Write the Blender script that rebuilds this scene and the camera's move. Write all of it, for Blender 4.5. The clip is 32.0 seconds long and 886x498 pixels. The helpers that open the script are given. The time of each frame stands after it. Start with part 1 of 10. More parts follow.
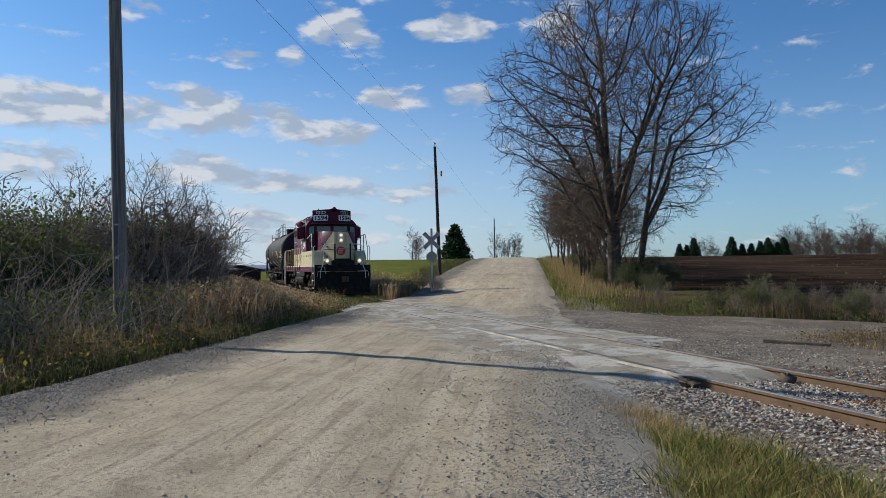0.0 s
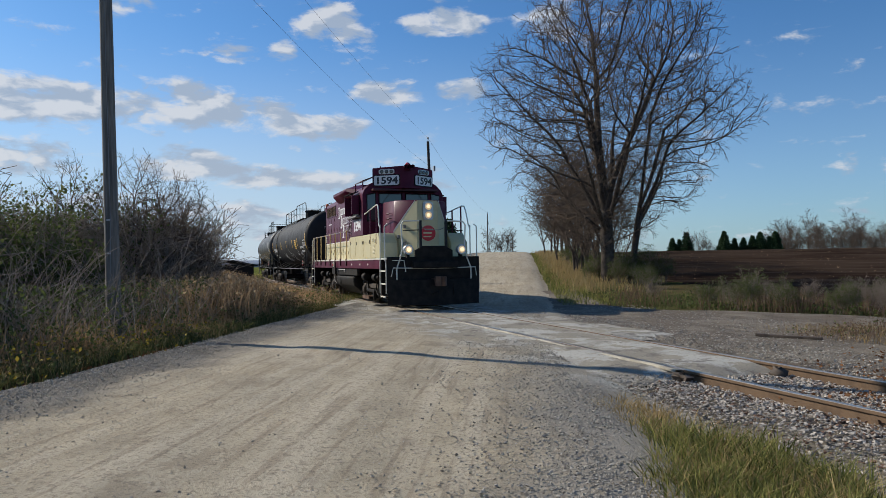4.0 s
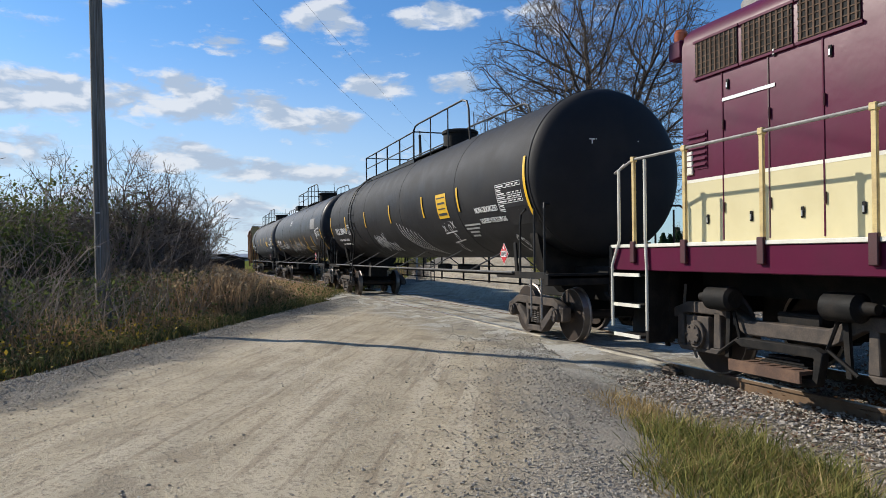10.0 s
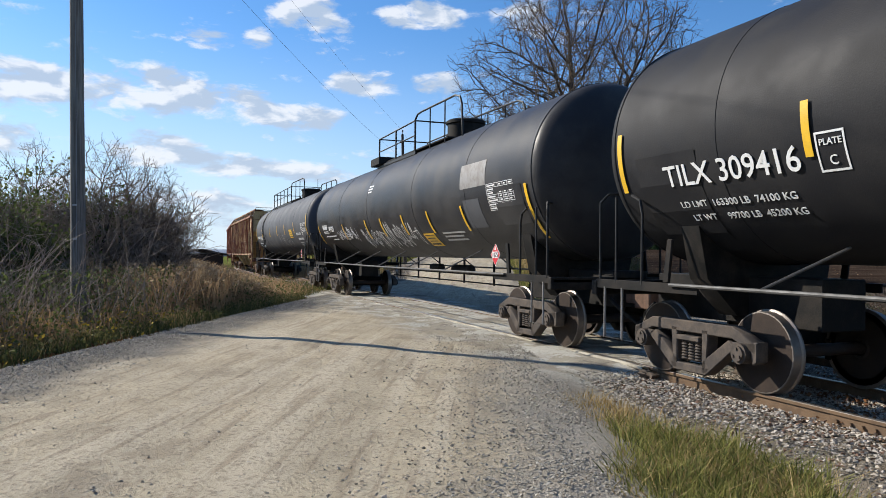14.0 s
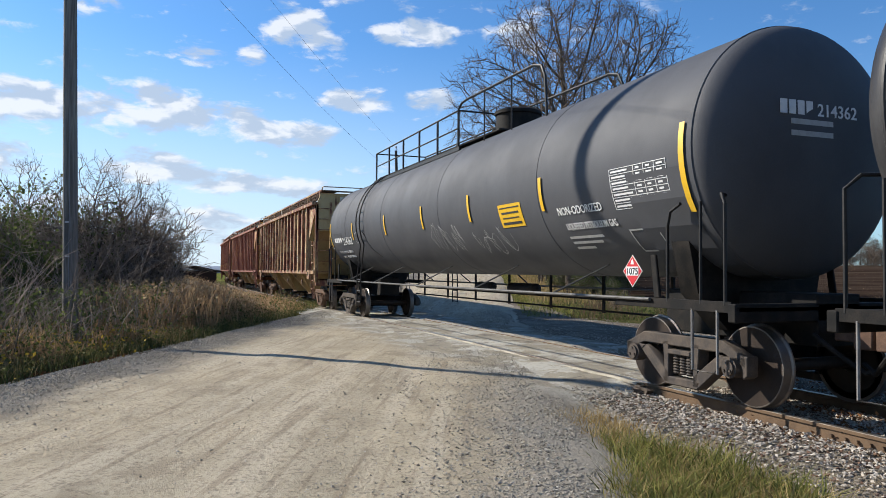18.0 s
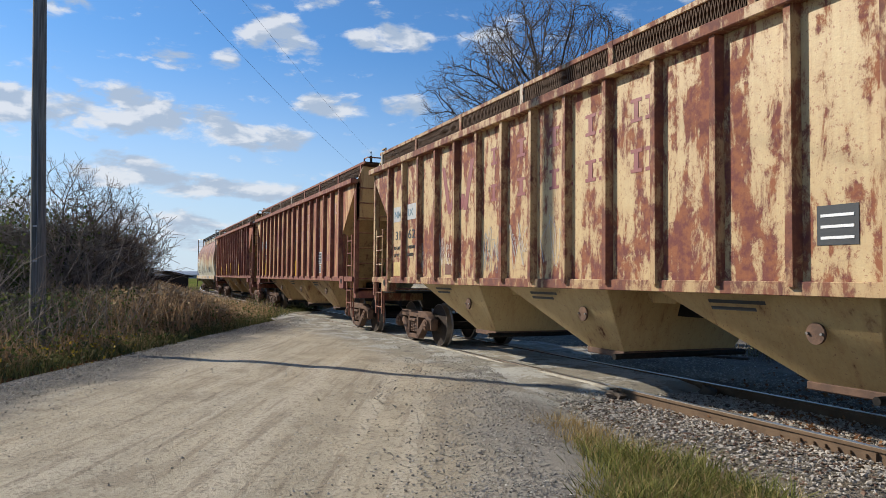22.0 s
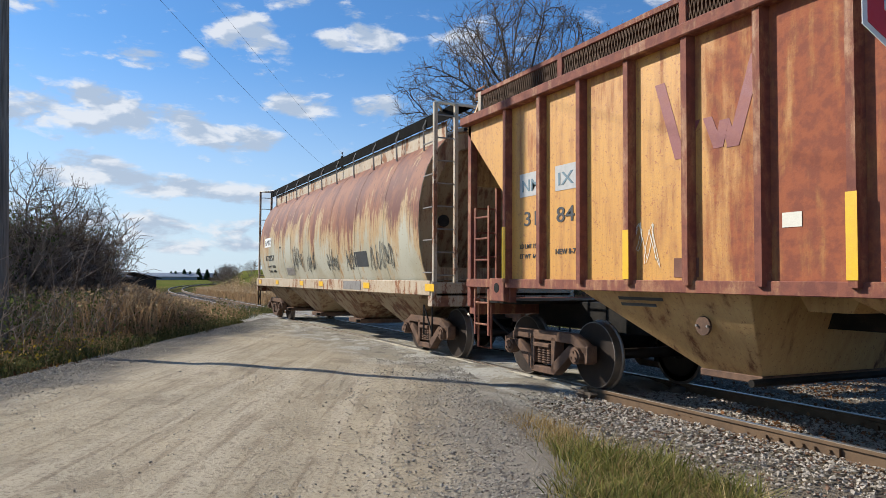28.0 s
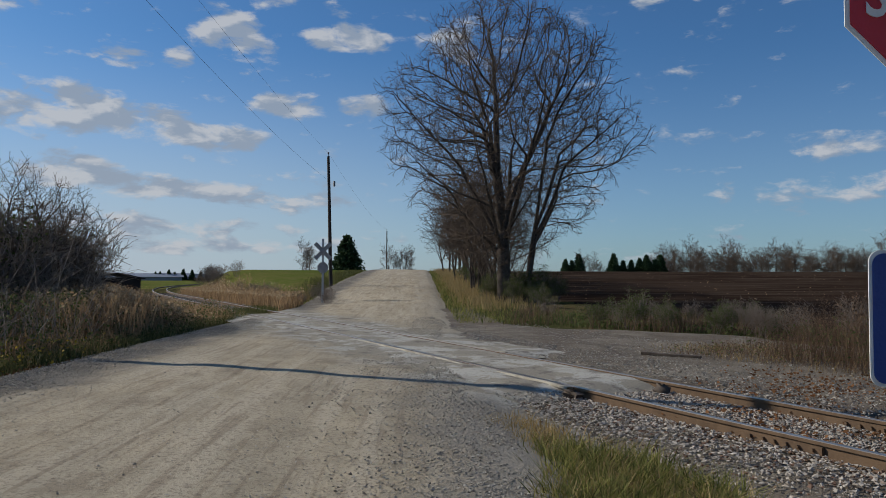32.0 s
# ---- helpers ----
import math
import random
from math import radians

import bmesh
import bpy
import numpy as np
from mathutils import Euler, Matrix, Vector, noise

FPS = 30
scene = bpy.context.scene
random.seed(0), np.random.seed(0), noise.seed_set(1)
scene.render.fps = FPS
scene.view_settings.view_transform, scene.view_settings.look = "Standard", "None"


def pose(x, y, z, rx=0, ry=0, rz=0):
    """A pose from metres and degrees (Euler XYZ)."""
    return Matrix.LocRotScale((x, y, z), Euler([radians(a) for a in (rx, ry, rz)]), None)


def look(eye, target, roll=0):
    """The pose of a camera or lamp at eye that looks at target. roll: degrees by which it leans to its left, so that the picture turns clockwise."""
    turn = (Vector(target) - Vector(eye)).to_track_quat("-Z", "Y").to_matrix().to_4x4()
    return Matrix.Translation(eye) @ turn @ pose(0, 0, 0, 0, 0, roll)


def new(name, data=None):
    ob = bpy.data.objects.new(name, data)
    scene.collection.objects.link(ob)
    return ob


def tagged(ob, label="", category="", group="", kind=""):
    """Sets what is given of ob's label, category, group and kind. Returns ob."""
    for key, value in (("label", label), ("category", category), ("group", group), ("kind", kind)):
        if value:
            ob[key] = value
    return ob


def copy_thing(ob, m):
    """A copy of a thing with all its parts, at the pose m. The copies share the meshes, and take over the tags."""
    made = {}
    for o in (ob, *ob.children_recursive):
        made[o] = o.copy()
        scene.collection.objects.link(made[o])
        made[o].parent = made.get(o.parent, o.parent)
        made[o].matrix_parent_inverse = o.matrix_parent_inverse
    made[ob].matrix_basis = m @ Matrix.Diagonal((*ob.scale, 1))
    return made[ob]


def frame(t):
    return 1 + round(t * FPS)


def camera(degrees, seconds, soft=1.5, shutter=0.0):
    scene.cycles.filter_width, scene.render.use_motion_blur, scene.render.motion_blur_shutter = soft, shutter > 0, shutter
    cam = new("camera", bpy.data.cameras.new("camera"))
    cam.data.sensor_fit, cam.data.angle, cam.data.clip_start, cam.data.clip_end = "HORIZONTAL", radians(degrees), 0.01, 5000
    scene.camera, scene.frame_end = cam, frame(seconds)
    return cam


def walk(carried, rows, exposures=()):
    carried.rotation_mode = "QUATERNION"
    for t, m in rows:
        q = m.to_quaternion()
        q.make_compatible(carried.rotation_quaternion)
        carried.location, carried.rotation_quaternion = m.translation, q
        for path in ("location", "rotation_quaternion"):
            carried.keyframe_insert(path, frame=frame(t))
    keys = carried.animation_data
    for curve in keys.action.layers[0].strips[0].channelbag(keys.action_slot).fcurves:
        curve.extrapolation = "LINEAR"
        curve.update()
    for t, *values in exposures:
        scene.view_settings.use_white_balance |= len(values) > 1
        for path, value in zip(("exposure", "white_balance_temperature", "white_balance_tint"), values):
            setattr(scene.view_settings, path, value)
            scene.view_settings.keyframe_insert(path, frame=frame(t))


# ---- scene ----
# The camera: hand-held at one spot beside the road, turning slowly to the right.
cam = camera(61.99, 32.0, 0.7)
EYE = Vector((0.0, -7.014, 1.503))


def aim(heading, pitch, roll):
    """The camera's pose; heading in degrees from the line back along the track towards the field."""
    h, p = radians(heading), radians(pitch)
    way = Vector((-math.cos(h) * math.cos(p), math.sin(h) * math.cos(p), math.sin(p)))
    return look(EYE, EYE + way, roll)


WALK = [
    (0, aim(17.81, 1.37, -0.59)), (0.5, aim(17.88, 1.30, -0.58)), (1, aim(18.00, 1.28, -0.70)), (1.5, aim(18.00, 1.17, -0.70)),
    (2, aim(18.06, 1.05, -0.69)), (2.5, aim(18.12, 1.01, -0.74)), (3, aim(18.19, 0.96, -0.75)), (3.5, aim(18.26, 0.98, -0.69)),
    (5.5, aim(18.55, 0.86, -0.83)), (6, aim(18.60, 0.84, -0.61)), (6.5, aim(18.62, 0.74, -0.53)), (7, aim(18.73, 0.70, -0.48)),
    (7.5, aim(18.79, 0.67, -0.35)), (8, aim(18.81, 0.62, -0.43)), (8.5, aim(18.88, 0.53, -0.57)), (9, aim(18.87, 0.53, -0.60)),
    (9.5, aim(18.97, 0.53, -0.60)), (10, aim(18.97, 0.49, -0.56)), (10.5, aim(19.08, 0.37, -0.50)), (11, aim(19.26, 0.27, -0.48)),
    (11.5, aim(19.39, 0.18, -0.24)), (12, aim(19.60, 0.16, -0.04)), (12.5, aim(19.78, 0.16, 0.14)), (13, aim(20.00, 0.22, 0.31)),
    (13.5, aim(20.26, 0.37, 0.58)), (14, aim(20.49, 0.48, 0.60)), (14.5, aim(20.56, 0.64, 0.60)), (16.5, aim(20.88, 1.34, 0.35)),
    (17, aim(20.87, 1.45, 0.40)), (17.5, aim(20.87, 1.61, 0.56)), (18, aim(20.96, 1.72, 0.38)), (18.5, aim(21.05, 1.79, 0.31)),
    (19, aim(21.14, 1.80, 0.40)), (19.5, aim(21.34, 1.88, 0.25)), (20, aim(21.54, 2.00, 0.25)), (20.5, aim(21.76, 2.07, 0.40)),
    (21, aim(22.10, 2.12, 0.30)), (21.5, aim(22.56, 2.18, 0.41)), (22, aim(22.92, 2.17, 0.49)), (22.5, aim(23.25, 2.13, 0.60)),
    (23, aim(23.25, 2.16, 0.66)), (23.5, aim(23.32, 2.21, 0.73)), (24, aim(23.69, 2.08, 0.53)), (24.5, aim(23.99, 2.03, 0.56)),
    (25, aim(24.21, 2.01, 0.51)), (25.5, aim(24.49, 2.02, 0.46)), (27.5, aim(25.17, 2.19, 0.36)), (28, aim(25.12, 2.24, 0.30)),
    (28.5, aim(25.08, 2.31, 0.29)), (29, aim(25.36, 2.42, 0.49)), (29.5, aim(25.41, 2.39, 0.43)), (30, aim(25.63, 2.41, 0.53)),
    (30.5, aim(25.67, 2.47, 0.51)), (31, aim(25.87, 2.46, 0.49)), (31.5, aim(26.14, 2.39, 0.32)), (32, aim(26.17, 2.27, 0.28)),
]
EXPOSURES = [(0, 0.0), (6, 0.0), (7.5, 0.2), (9, 0.28), (11, 0.24), (13, 0.40), (17, 0.50), (20, 0.46), (21, 0.42), (22, 0.22), (25, 0.2), (28, 0.3), (30, 0.3), (31, 0.08), (32, -0.42)]
walk(cam, WALK, EXPOSURES)

# ---- light: a low autumn sun, clear sky with fair-weather clouds ----
SUN_EL, SUN_WAY = radians(31), Vector((-0.73, -0.683, 0)).normalized()
SUN_AZ = math.atan2(SUN_WAY.x, SUN_WAY.y)

world = bpy.data.worlds.new("sky")
scene.world = world
world.use_nodes = True
wn, wl = world.node_tree.nodes, world.node_tree.links
wn.clear()


def wnode(kind, **sets):
    n = wn.new(kind)
    for k, v in sets.items():
        n.inputs[int(k[1:])].default_value = v
    return n


def wmath(op, a, b=0.0, c=0.0):
    n = wn.new("ShaderNodeMath")
    n.operation = op
    for i, v in enumerate((a, b, c)):
        if hasattr(v, "is_linked"):
            wl.new(v, n.inputs[i])
        else:
            n.inputs[i].default_value = v
    return n.outputs[0]


def wrange(v, a, b, lo=0.0, hi=1.0):
    n = wn.new("ShaderNodeMapRange")
    n.interpolation_type = "SMOOTHSTEP"
    wl.new(v, n.inputs[0])
    for i, q in enumerate((a, b, lo, hi)):
        n.inputs[i + 1].default_value = q
    return n.outputs[0]


sky = wn.new("ShaderNodeTexSky")
sky.sky_type, sky.sun_disc = "NISHITA", False
sky.sun_elevation, sky.sun_rotation = SUN_EL, SUN_AZ
sky.altitude, sky.air_density, sky.dust_density, sky.ozone_density = 250, 1.0, 0.6, 2.0
tex = wn.new("ShaderNodeTexCoord")
split = wn.new("ShaderNodeSeparateXYZ")
wl.new(tex.outputs["Generated"], split.inputs[0])
dx, dy, dz = split.outputs
azim = wmath("ARCTAN2", dy, wmath("MULTIPLY", dx, -1.0))          # radians from the track line towards the field
elev = wmath("ARCSINE", dz)
pos = wn.new("ShaderNodeCombineXYZ")
wl.new(azim, pos.inputs[0])
wl.new(wmath("MULTIPLY", elev, 2.3), pos.inputs[1])
warp = wnode("ShaderNodeTexNoise", _2=12.0, _3=4.0)
wl.new(pos.outputs[0], warp.inputs[0])
warped = wn.new("ShaderNodeVectorMath")
warped.operation = "MULTIPLY_ADD"
wl.new(warp.outputs["Color"], warped.inputs[0])
warped.inputs[1].default_value = (0.05, 0.035, 0)
wl.new(pos.outputs[0], warped.inputs[2])
puff = wnode("ShaderNodeTexNoise", _2=17.0, _3=10.0, _4=0.60)
wl.new(warped.outputs[0], puff.inputs[0])
big = wnode("ShaderNodeTexNoise", _2=6.0, _3=2.0)
wl.new(warped.outputs[0], big.inputs[0])


def bank(az, el, wa, we, gain):
    """A cloud bank: a soft oval of cloudiness about one direction (degrees)."""
    a = wmath("DIVIDE", wmath("SUBTRACT", azim, radians(az)), radians(wa))
    e = wmath("DIVIDE", wmath("SUBTRACT", elev, radians(el)), radians(we))
    d = wmath("ADD", wmath("MULTIPLY", a, a), wmath("MULTIPLY", e, e))
    return wmath("MULTIPLY", wrange(d, 0.0, 1.0, 1.0, 0.0), gain)


cloudiness = None
# the rows of fair-weather cloud: heading, height, half-widths, weight
for spec in ((-13, 11.4, 7.5, 2.3, 0.30), (-6.5, 11.2, 4.6, 2.2, 0.27), (-0.5, 11.6, 4.6, 2.3, 0.33), (5.0, 10.9, 4.2, 1.8, 0.28), (9.5, 10.2, 4.6, 1.4, 0.24),
             (-12, 7.2, 7.0, 1.9, 0.24), (-1.0, 7.4, 4.2, 1.7, 0.31), (3.8, 6.6, 3.6, 1.3, 0.29), (9.0, 6.4, 5.0, 1.2, 0.25), (15, 5.6, 5.0, 1.2, 0.20),
             (-6, 4.4, 14, 1.0, 0.19), (6, 3.6, 12, 1.0, 0.20), (-2, 2.2, 16, 0.9, 0.20), (14, 2.4, 10, 0.9, 0.17),
             (9.5, 18.2, 3.6, 2.2, 0.25), (12, 16.6, 2.6, 1.2, 0.20), (18.5, 18.0, 4.0, 1.4, 0.27), (14.0, 12.9, 3.6, 1.3, 0.27), (20.0, 13.0, 2.8, 1.3, 0.26),
             (2.5, 15.4, 3.4, 0.9, 0.22), (6.2, 15.7, 1.6, 1.2, 0.22), (-4.5, 18.2, 2.6, 0.8, 0.20), (-13, 18.6, 3.4, 1.6, 0.17), (12.5, 20.4, 3.0, 1.0, 0.2),
             (27, 17.8, 2.6, 2.0, 0.22), (43, 20.0, 4.0, 1.4, 0.17), (56, 6.5, 7, 2.0, 0.12), (54, 9.5, 6, 1.4, 0.10),
             (-60, 12, 34, 6, 0.2), (-140, 14, 45, 7, 0.2), (120, 10, 40, 5, 0.18)):
    b = bank(*spec)
    cloudiness = b if cloudiness is None else wmath("ADD", cloudiness, b)
raw = wmath("ADD", wmath("ADD", puff.outputs[0], wmath("MULTIPLY", big.outputs[0], 0.25)), cloudiness)
cover = wrange(raw, 0.685, 0.91)
# cloud shading: the lee of the thick parts is grey, the sunny rims white
lit = wn.new("ShaderNodeVectorMath")
lit.operation = "ADD"
wl.new(warped.outputs[0], lit.inputs[0])
lit.inputs[1].default_value = (-0.010, 0.026, 0)
puff2 = wnode("ShaderNodeTexNoise", _2=17.0, _3=4.0, _4=0.5)
wl.new(lit.outputs[0], puff2.inputs[0])
shade = wrange(wmath("SUBTRACT", puff2.outputs[0], wmath("MULTIPLY", puff.outputs[0], 0.55)), 0.12, 0.28)
tone = wn.new("ShaderNodeMix")
tone.data_type = "RGBA"
wl.new(shade, tone.inputs[0])
tone.inputs[6].default_value, tone.inputs[7].default_value = (6.9, 7.2, 7.7, 1), (3.9, 4.7, 5.9, 1)
# a thin whitish veil near the horizon
veil = wmath("MULTIPLY", wrange(elev, -0.05, 0.32, 1.0, 0.0), wrange(azim, -0.05, 0.80, 0.95, 0.30))
hazed = wn.new("ShaderNodeMix")
hazed.data_type = "RGBA"
wl.new(veil, hazed.inputs[0])
tint = wn.new("ShaderNodeMix")
tint.data_type, tint.blend_type = "RGBA", "MULTIPLY"
tint.inputs[0].default_value = 1.0
wl.new(sky.outputs[0], tint.inputs[6])
tint.inputs[7].default_value = (0.51, 0.875, 1.22, 1)
wl.new(tint.outputs[2], hazed.inputs[6])
hazed.inputs[7].default_value = (6.0, 6.9, 8.0, 1)
heaven = wn.new("ShaderNodeMix")
heaven.data_type = "RGBA"
wl.new(wmath("MULTIPLY", cover, 0.9), heaven.inputs[0])
wl.new(hazed.outputs[2], heaven.inputs[6])
wl.new(tone.outputs[2], heaven.inputs[7])
back = wn.new("ShaderNodeBackground")
back.inputs[1].default_value = 0.095
wl.new(heaven.outputs[2], back.inputs[0])
out = wn.new("ShaderNodeOutputWorld")
wl.new(back.outputs[0], out.inputs[0])

lamp = bpy.data.lights.new("sun", "SUN")
lamp.energy, lamp.angle, lamp.color = 5.0, radians(0.5), (1.0, 0.93, 0.82)
sun_way = SUN_WAY * math.cos(SUN_EL) + Vector((0, 0, math.sin(SUN_EL)))
sun = new("sun", lamp)
sun.matrix_world = look(sun_way * 200, (0, 0, 0))
scene.view_settings.exposure = 0.0

# ---- materials ----
ROAD_LEFT, ROAD_RIGHT = -12.6, -5.45          # the road's edges, measured across it


class Nodes:
    """A small builder for node materials."""

    def __init__(self, name):
        self.mat = bpy.data.materials.new(name)
        self.mat.use_nodes = True
        self.n, self.l = self.mat.node_tree.nodes, self.mat.node_tree.links
        self.bsdf = self.n["Principled BSDF"]
        self.co = self.n.new("ShaderNodeTexCoord").outputs["Object"]

    def put(self, socket, value):
        if hasattr(value, "is_linked"):
            self.l.new(value, socket)
        else:
            socket.default_value = value if not isinstance(value, tuple) or len(value) != 3 or socket.type != "RGBA" else (*value, 1)

    def mapped(self, scale, place=(0, 0, 0)):
        m = self.n.new("ShaderNodeMapping")
        self.l.new(self.co, m.inputs[0])
        m.inputs["Scale"].default_value, m.inputs["Location"].default_value = scale, place
        return m.outputs[0]

    def noise(self, scale, detail=4.0, rough=0.55, co=None, distort=0.0):
        t = self.n.new("ShaderNodeTexNoise")
        self.l.new(co or self.co, t.inputs[0])
        t.inputs["Scale"].default_value, t.inputs["Detail"].default_value = scale, detail
        t.inputs["Roughness"].default_value, t.inputs["Distortion"].default_value = rough, distort
        return t.outputs[0]

    def step(self, v, a, b, lo=0.0, hi=1.0):
        m = self.n.new("ShaderNodeMapRange")
        m.interpolation_type = "SMOOTHSTEP"
        self.l.new(v, m.inputs[0])
        for i, q in enumerate((a, b, lo, hi)):
            m.inputs[i + 1].default_value = q
        return m.outputs[0]

    def math(self, op, a, b=0.0, c=0.0):
        m = self.n.new("ShaderNodeMath")
        m.operation = op
        for i, v in enumerate((a, b, c)):
            self.put(m.inputs[i], v)
        return m.outputs[0]

    def mix(self, fac, a, b, how="MIX"):
        m = self.n.new("ShaderNodeMix")
        m.data_type, m.blend_type = "RGBA", how
        self.put(m.inputs[0], fac)
        self.put(m.inputs[6], a)
        self.put(m.inputs[7], b)
        return m.outputs[2]

    def axis(self, i):
        s = self.n.new("ShaderNodeSeparateXYZ")
        self.l.new(self.co, s.inputs[0])
        return s.outputs[i]

    def random(self):
        return self.n.new("ShaderNodeObjectInfo").outputs["Random"]

    def island(self):
        return self.n.new("ShaderNodeNewGeometry").outputs["Random Per Island"]

    def finish(self, color, rough=0.6, metal=0.0, bump=None, depth=0.02, strength=0.5, coat=0.0):
        self.put(self.bsdf.inputs["Base Color"], color)
        self.put(self.bsdf.inputs["Roughness"], rough)
        self.put(self.bsdf.inputs["Metallic"], metal)
        if coat:
            self.bsdf.inputs["Coat Weight"].default_value, self.bsdf.inputs["Coat Roughness"].default_value = coat, 0.12
        if bump is not None:
            b = self.n.new("ShaderNodeBump")
            self.l.new(bump, b.inputs["Height"])
            b.inputs["Distance"].default_value, b.inputs["Strength"].default_value = depth, strength
            self.l.new(b.outputs[0], self.bsdf.inputs["Normal"])
        return self.mat


def worn(name, color, dirt=None, scale=3.0, amount=0.5, rough=0.55, metal=0.0, depth=0.004, fine=60.0, coat=0.0):
    """A surface of one colour with grain, mottling and a dirt tone at two scales."""
    k = Nodes(name)
    dirt = dirt or tuple(c * 0.55 for c in color)
    a, b = k.noise(scale, 5), k.noise(fine, 3)
    f = k.math("MULTIPLY", k.step(k.math("ADD", k.math("MULTIPLY", a, 0.75), k.math("MULTIPLY", b, 0.25)), 0.38, 0.68), amount)
    return k.finish(k.mix(f, color, dirt), k.step(a, 0.2, 0.8, rough * 0.85, min(1, rough * 1.15)), metal, b, depth, 0.4, coat)


def rusted(name, paint, rust, dark, amount, streak=0.35, patch=1.6, rough=0.55, top=None, top_z=0.0, weight=0.0, soft=0.0, ends=None):
    """Old paint with rust in patches and runs; above top_z (metres over the rail) the rust may win, and towards one end (from, to, less, more)."""
    k = Nodes(name)
    wide, blotch = k.noise(patch * 0.45, 3), k.noise(patch * 2.3, 14, 0.76, k.mapped((1.25, 1.25, 0.7)), 0.4)
    run = k.noise(2.2, 6, 0.6, k.mapped((2.6, 2.6, 0.30)))
    v = k.math("ADD", k.math("MULTIPLY", k.math("ADD", k.math("MULTIPLY", blotch, 0.62), k.math("MULTIPLY", wide, 0.38)), 1 - streak), k.math("MULTIPLY", run, streak))
    if top is not None:
        v = k.math("ADD", v, k.step(k.axis(2), top_z - top, top_z + top, 0.0, weight))
    if ends:
        v = k.math("ADD", v, k.step(k.axis(0), *ends))
    cut = 0.615 - amount * 0.20
    f = k.step(v, cut - 0.012 - soft, cut + 0.022 + soft)
    tone = k.mix(k.step(k.noise(7.0, 8, 0.65), 0.40, 0.60), rust, dark)
    stain = tuple(p * 0.5 + r * 0.2 + o * 0.3 for p, r, o in zip(paint, rust, (0.42, 0.20, 0.06)))
    haze = k.mix(k.math("MULTIPLY", k.step(v, cut - 0.13, cut + 0.01), 0.6), paint, stain)
    drip = k.noise(3.0, 7, 0.65, k.mapped((7.0, 7.0, 0.28), (3, 1, 2)))
    haze = k.mix(k.math("MULTIPLY", k.step(drip, 0.52, 0.60), 0.5 * streak + 0.15), haze, stain)
    speck = k.step(k.noise(26.0, 6, 0.7), 0.615 - amount * 0.05, 0.64 - amount * 0.05)
    haze = k.mix(k.math("MULTIPLY", speck, 0.7), haze, rust)
    dust = k.mix(k.math("MULTIPLY", k.step(k.noise(38.0, 4), 0.4, 0.75), 0.15), haze, (0.30, 0.24, 0.17))
    k.bsdf.inputs["Specular IOR Level"].default_value = 0.40
    return k.finish(k.mix(0.12, k.mix(f, dust, tone), (0.0, 0.0, 0.0)), k.step(f, 0, 1, rough, 0.85), 0.0, k.math("ADD", k.noise(45.0, 4), k.math("MULTIPLY", f, 0.6)), 0.004, 0.5)


def plain_glow(name, color, power):
    k = Nodes(name)
    k.put(k.bsdf.inputs["Emission Color"], color)
    k.bsdf.inputs["Emission Strength"].default_value = power
    return k.finish(color, 0.3)


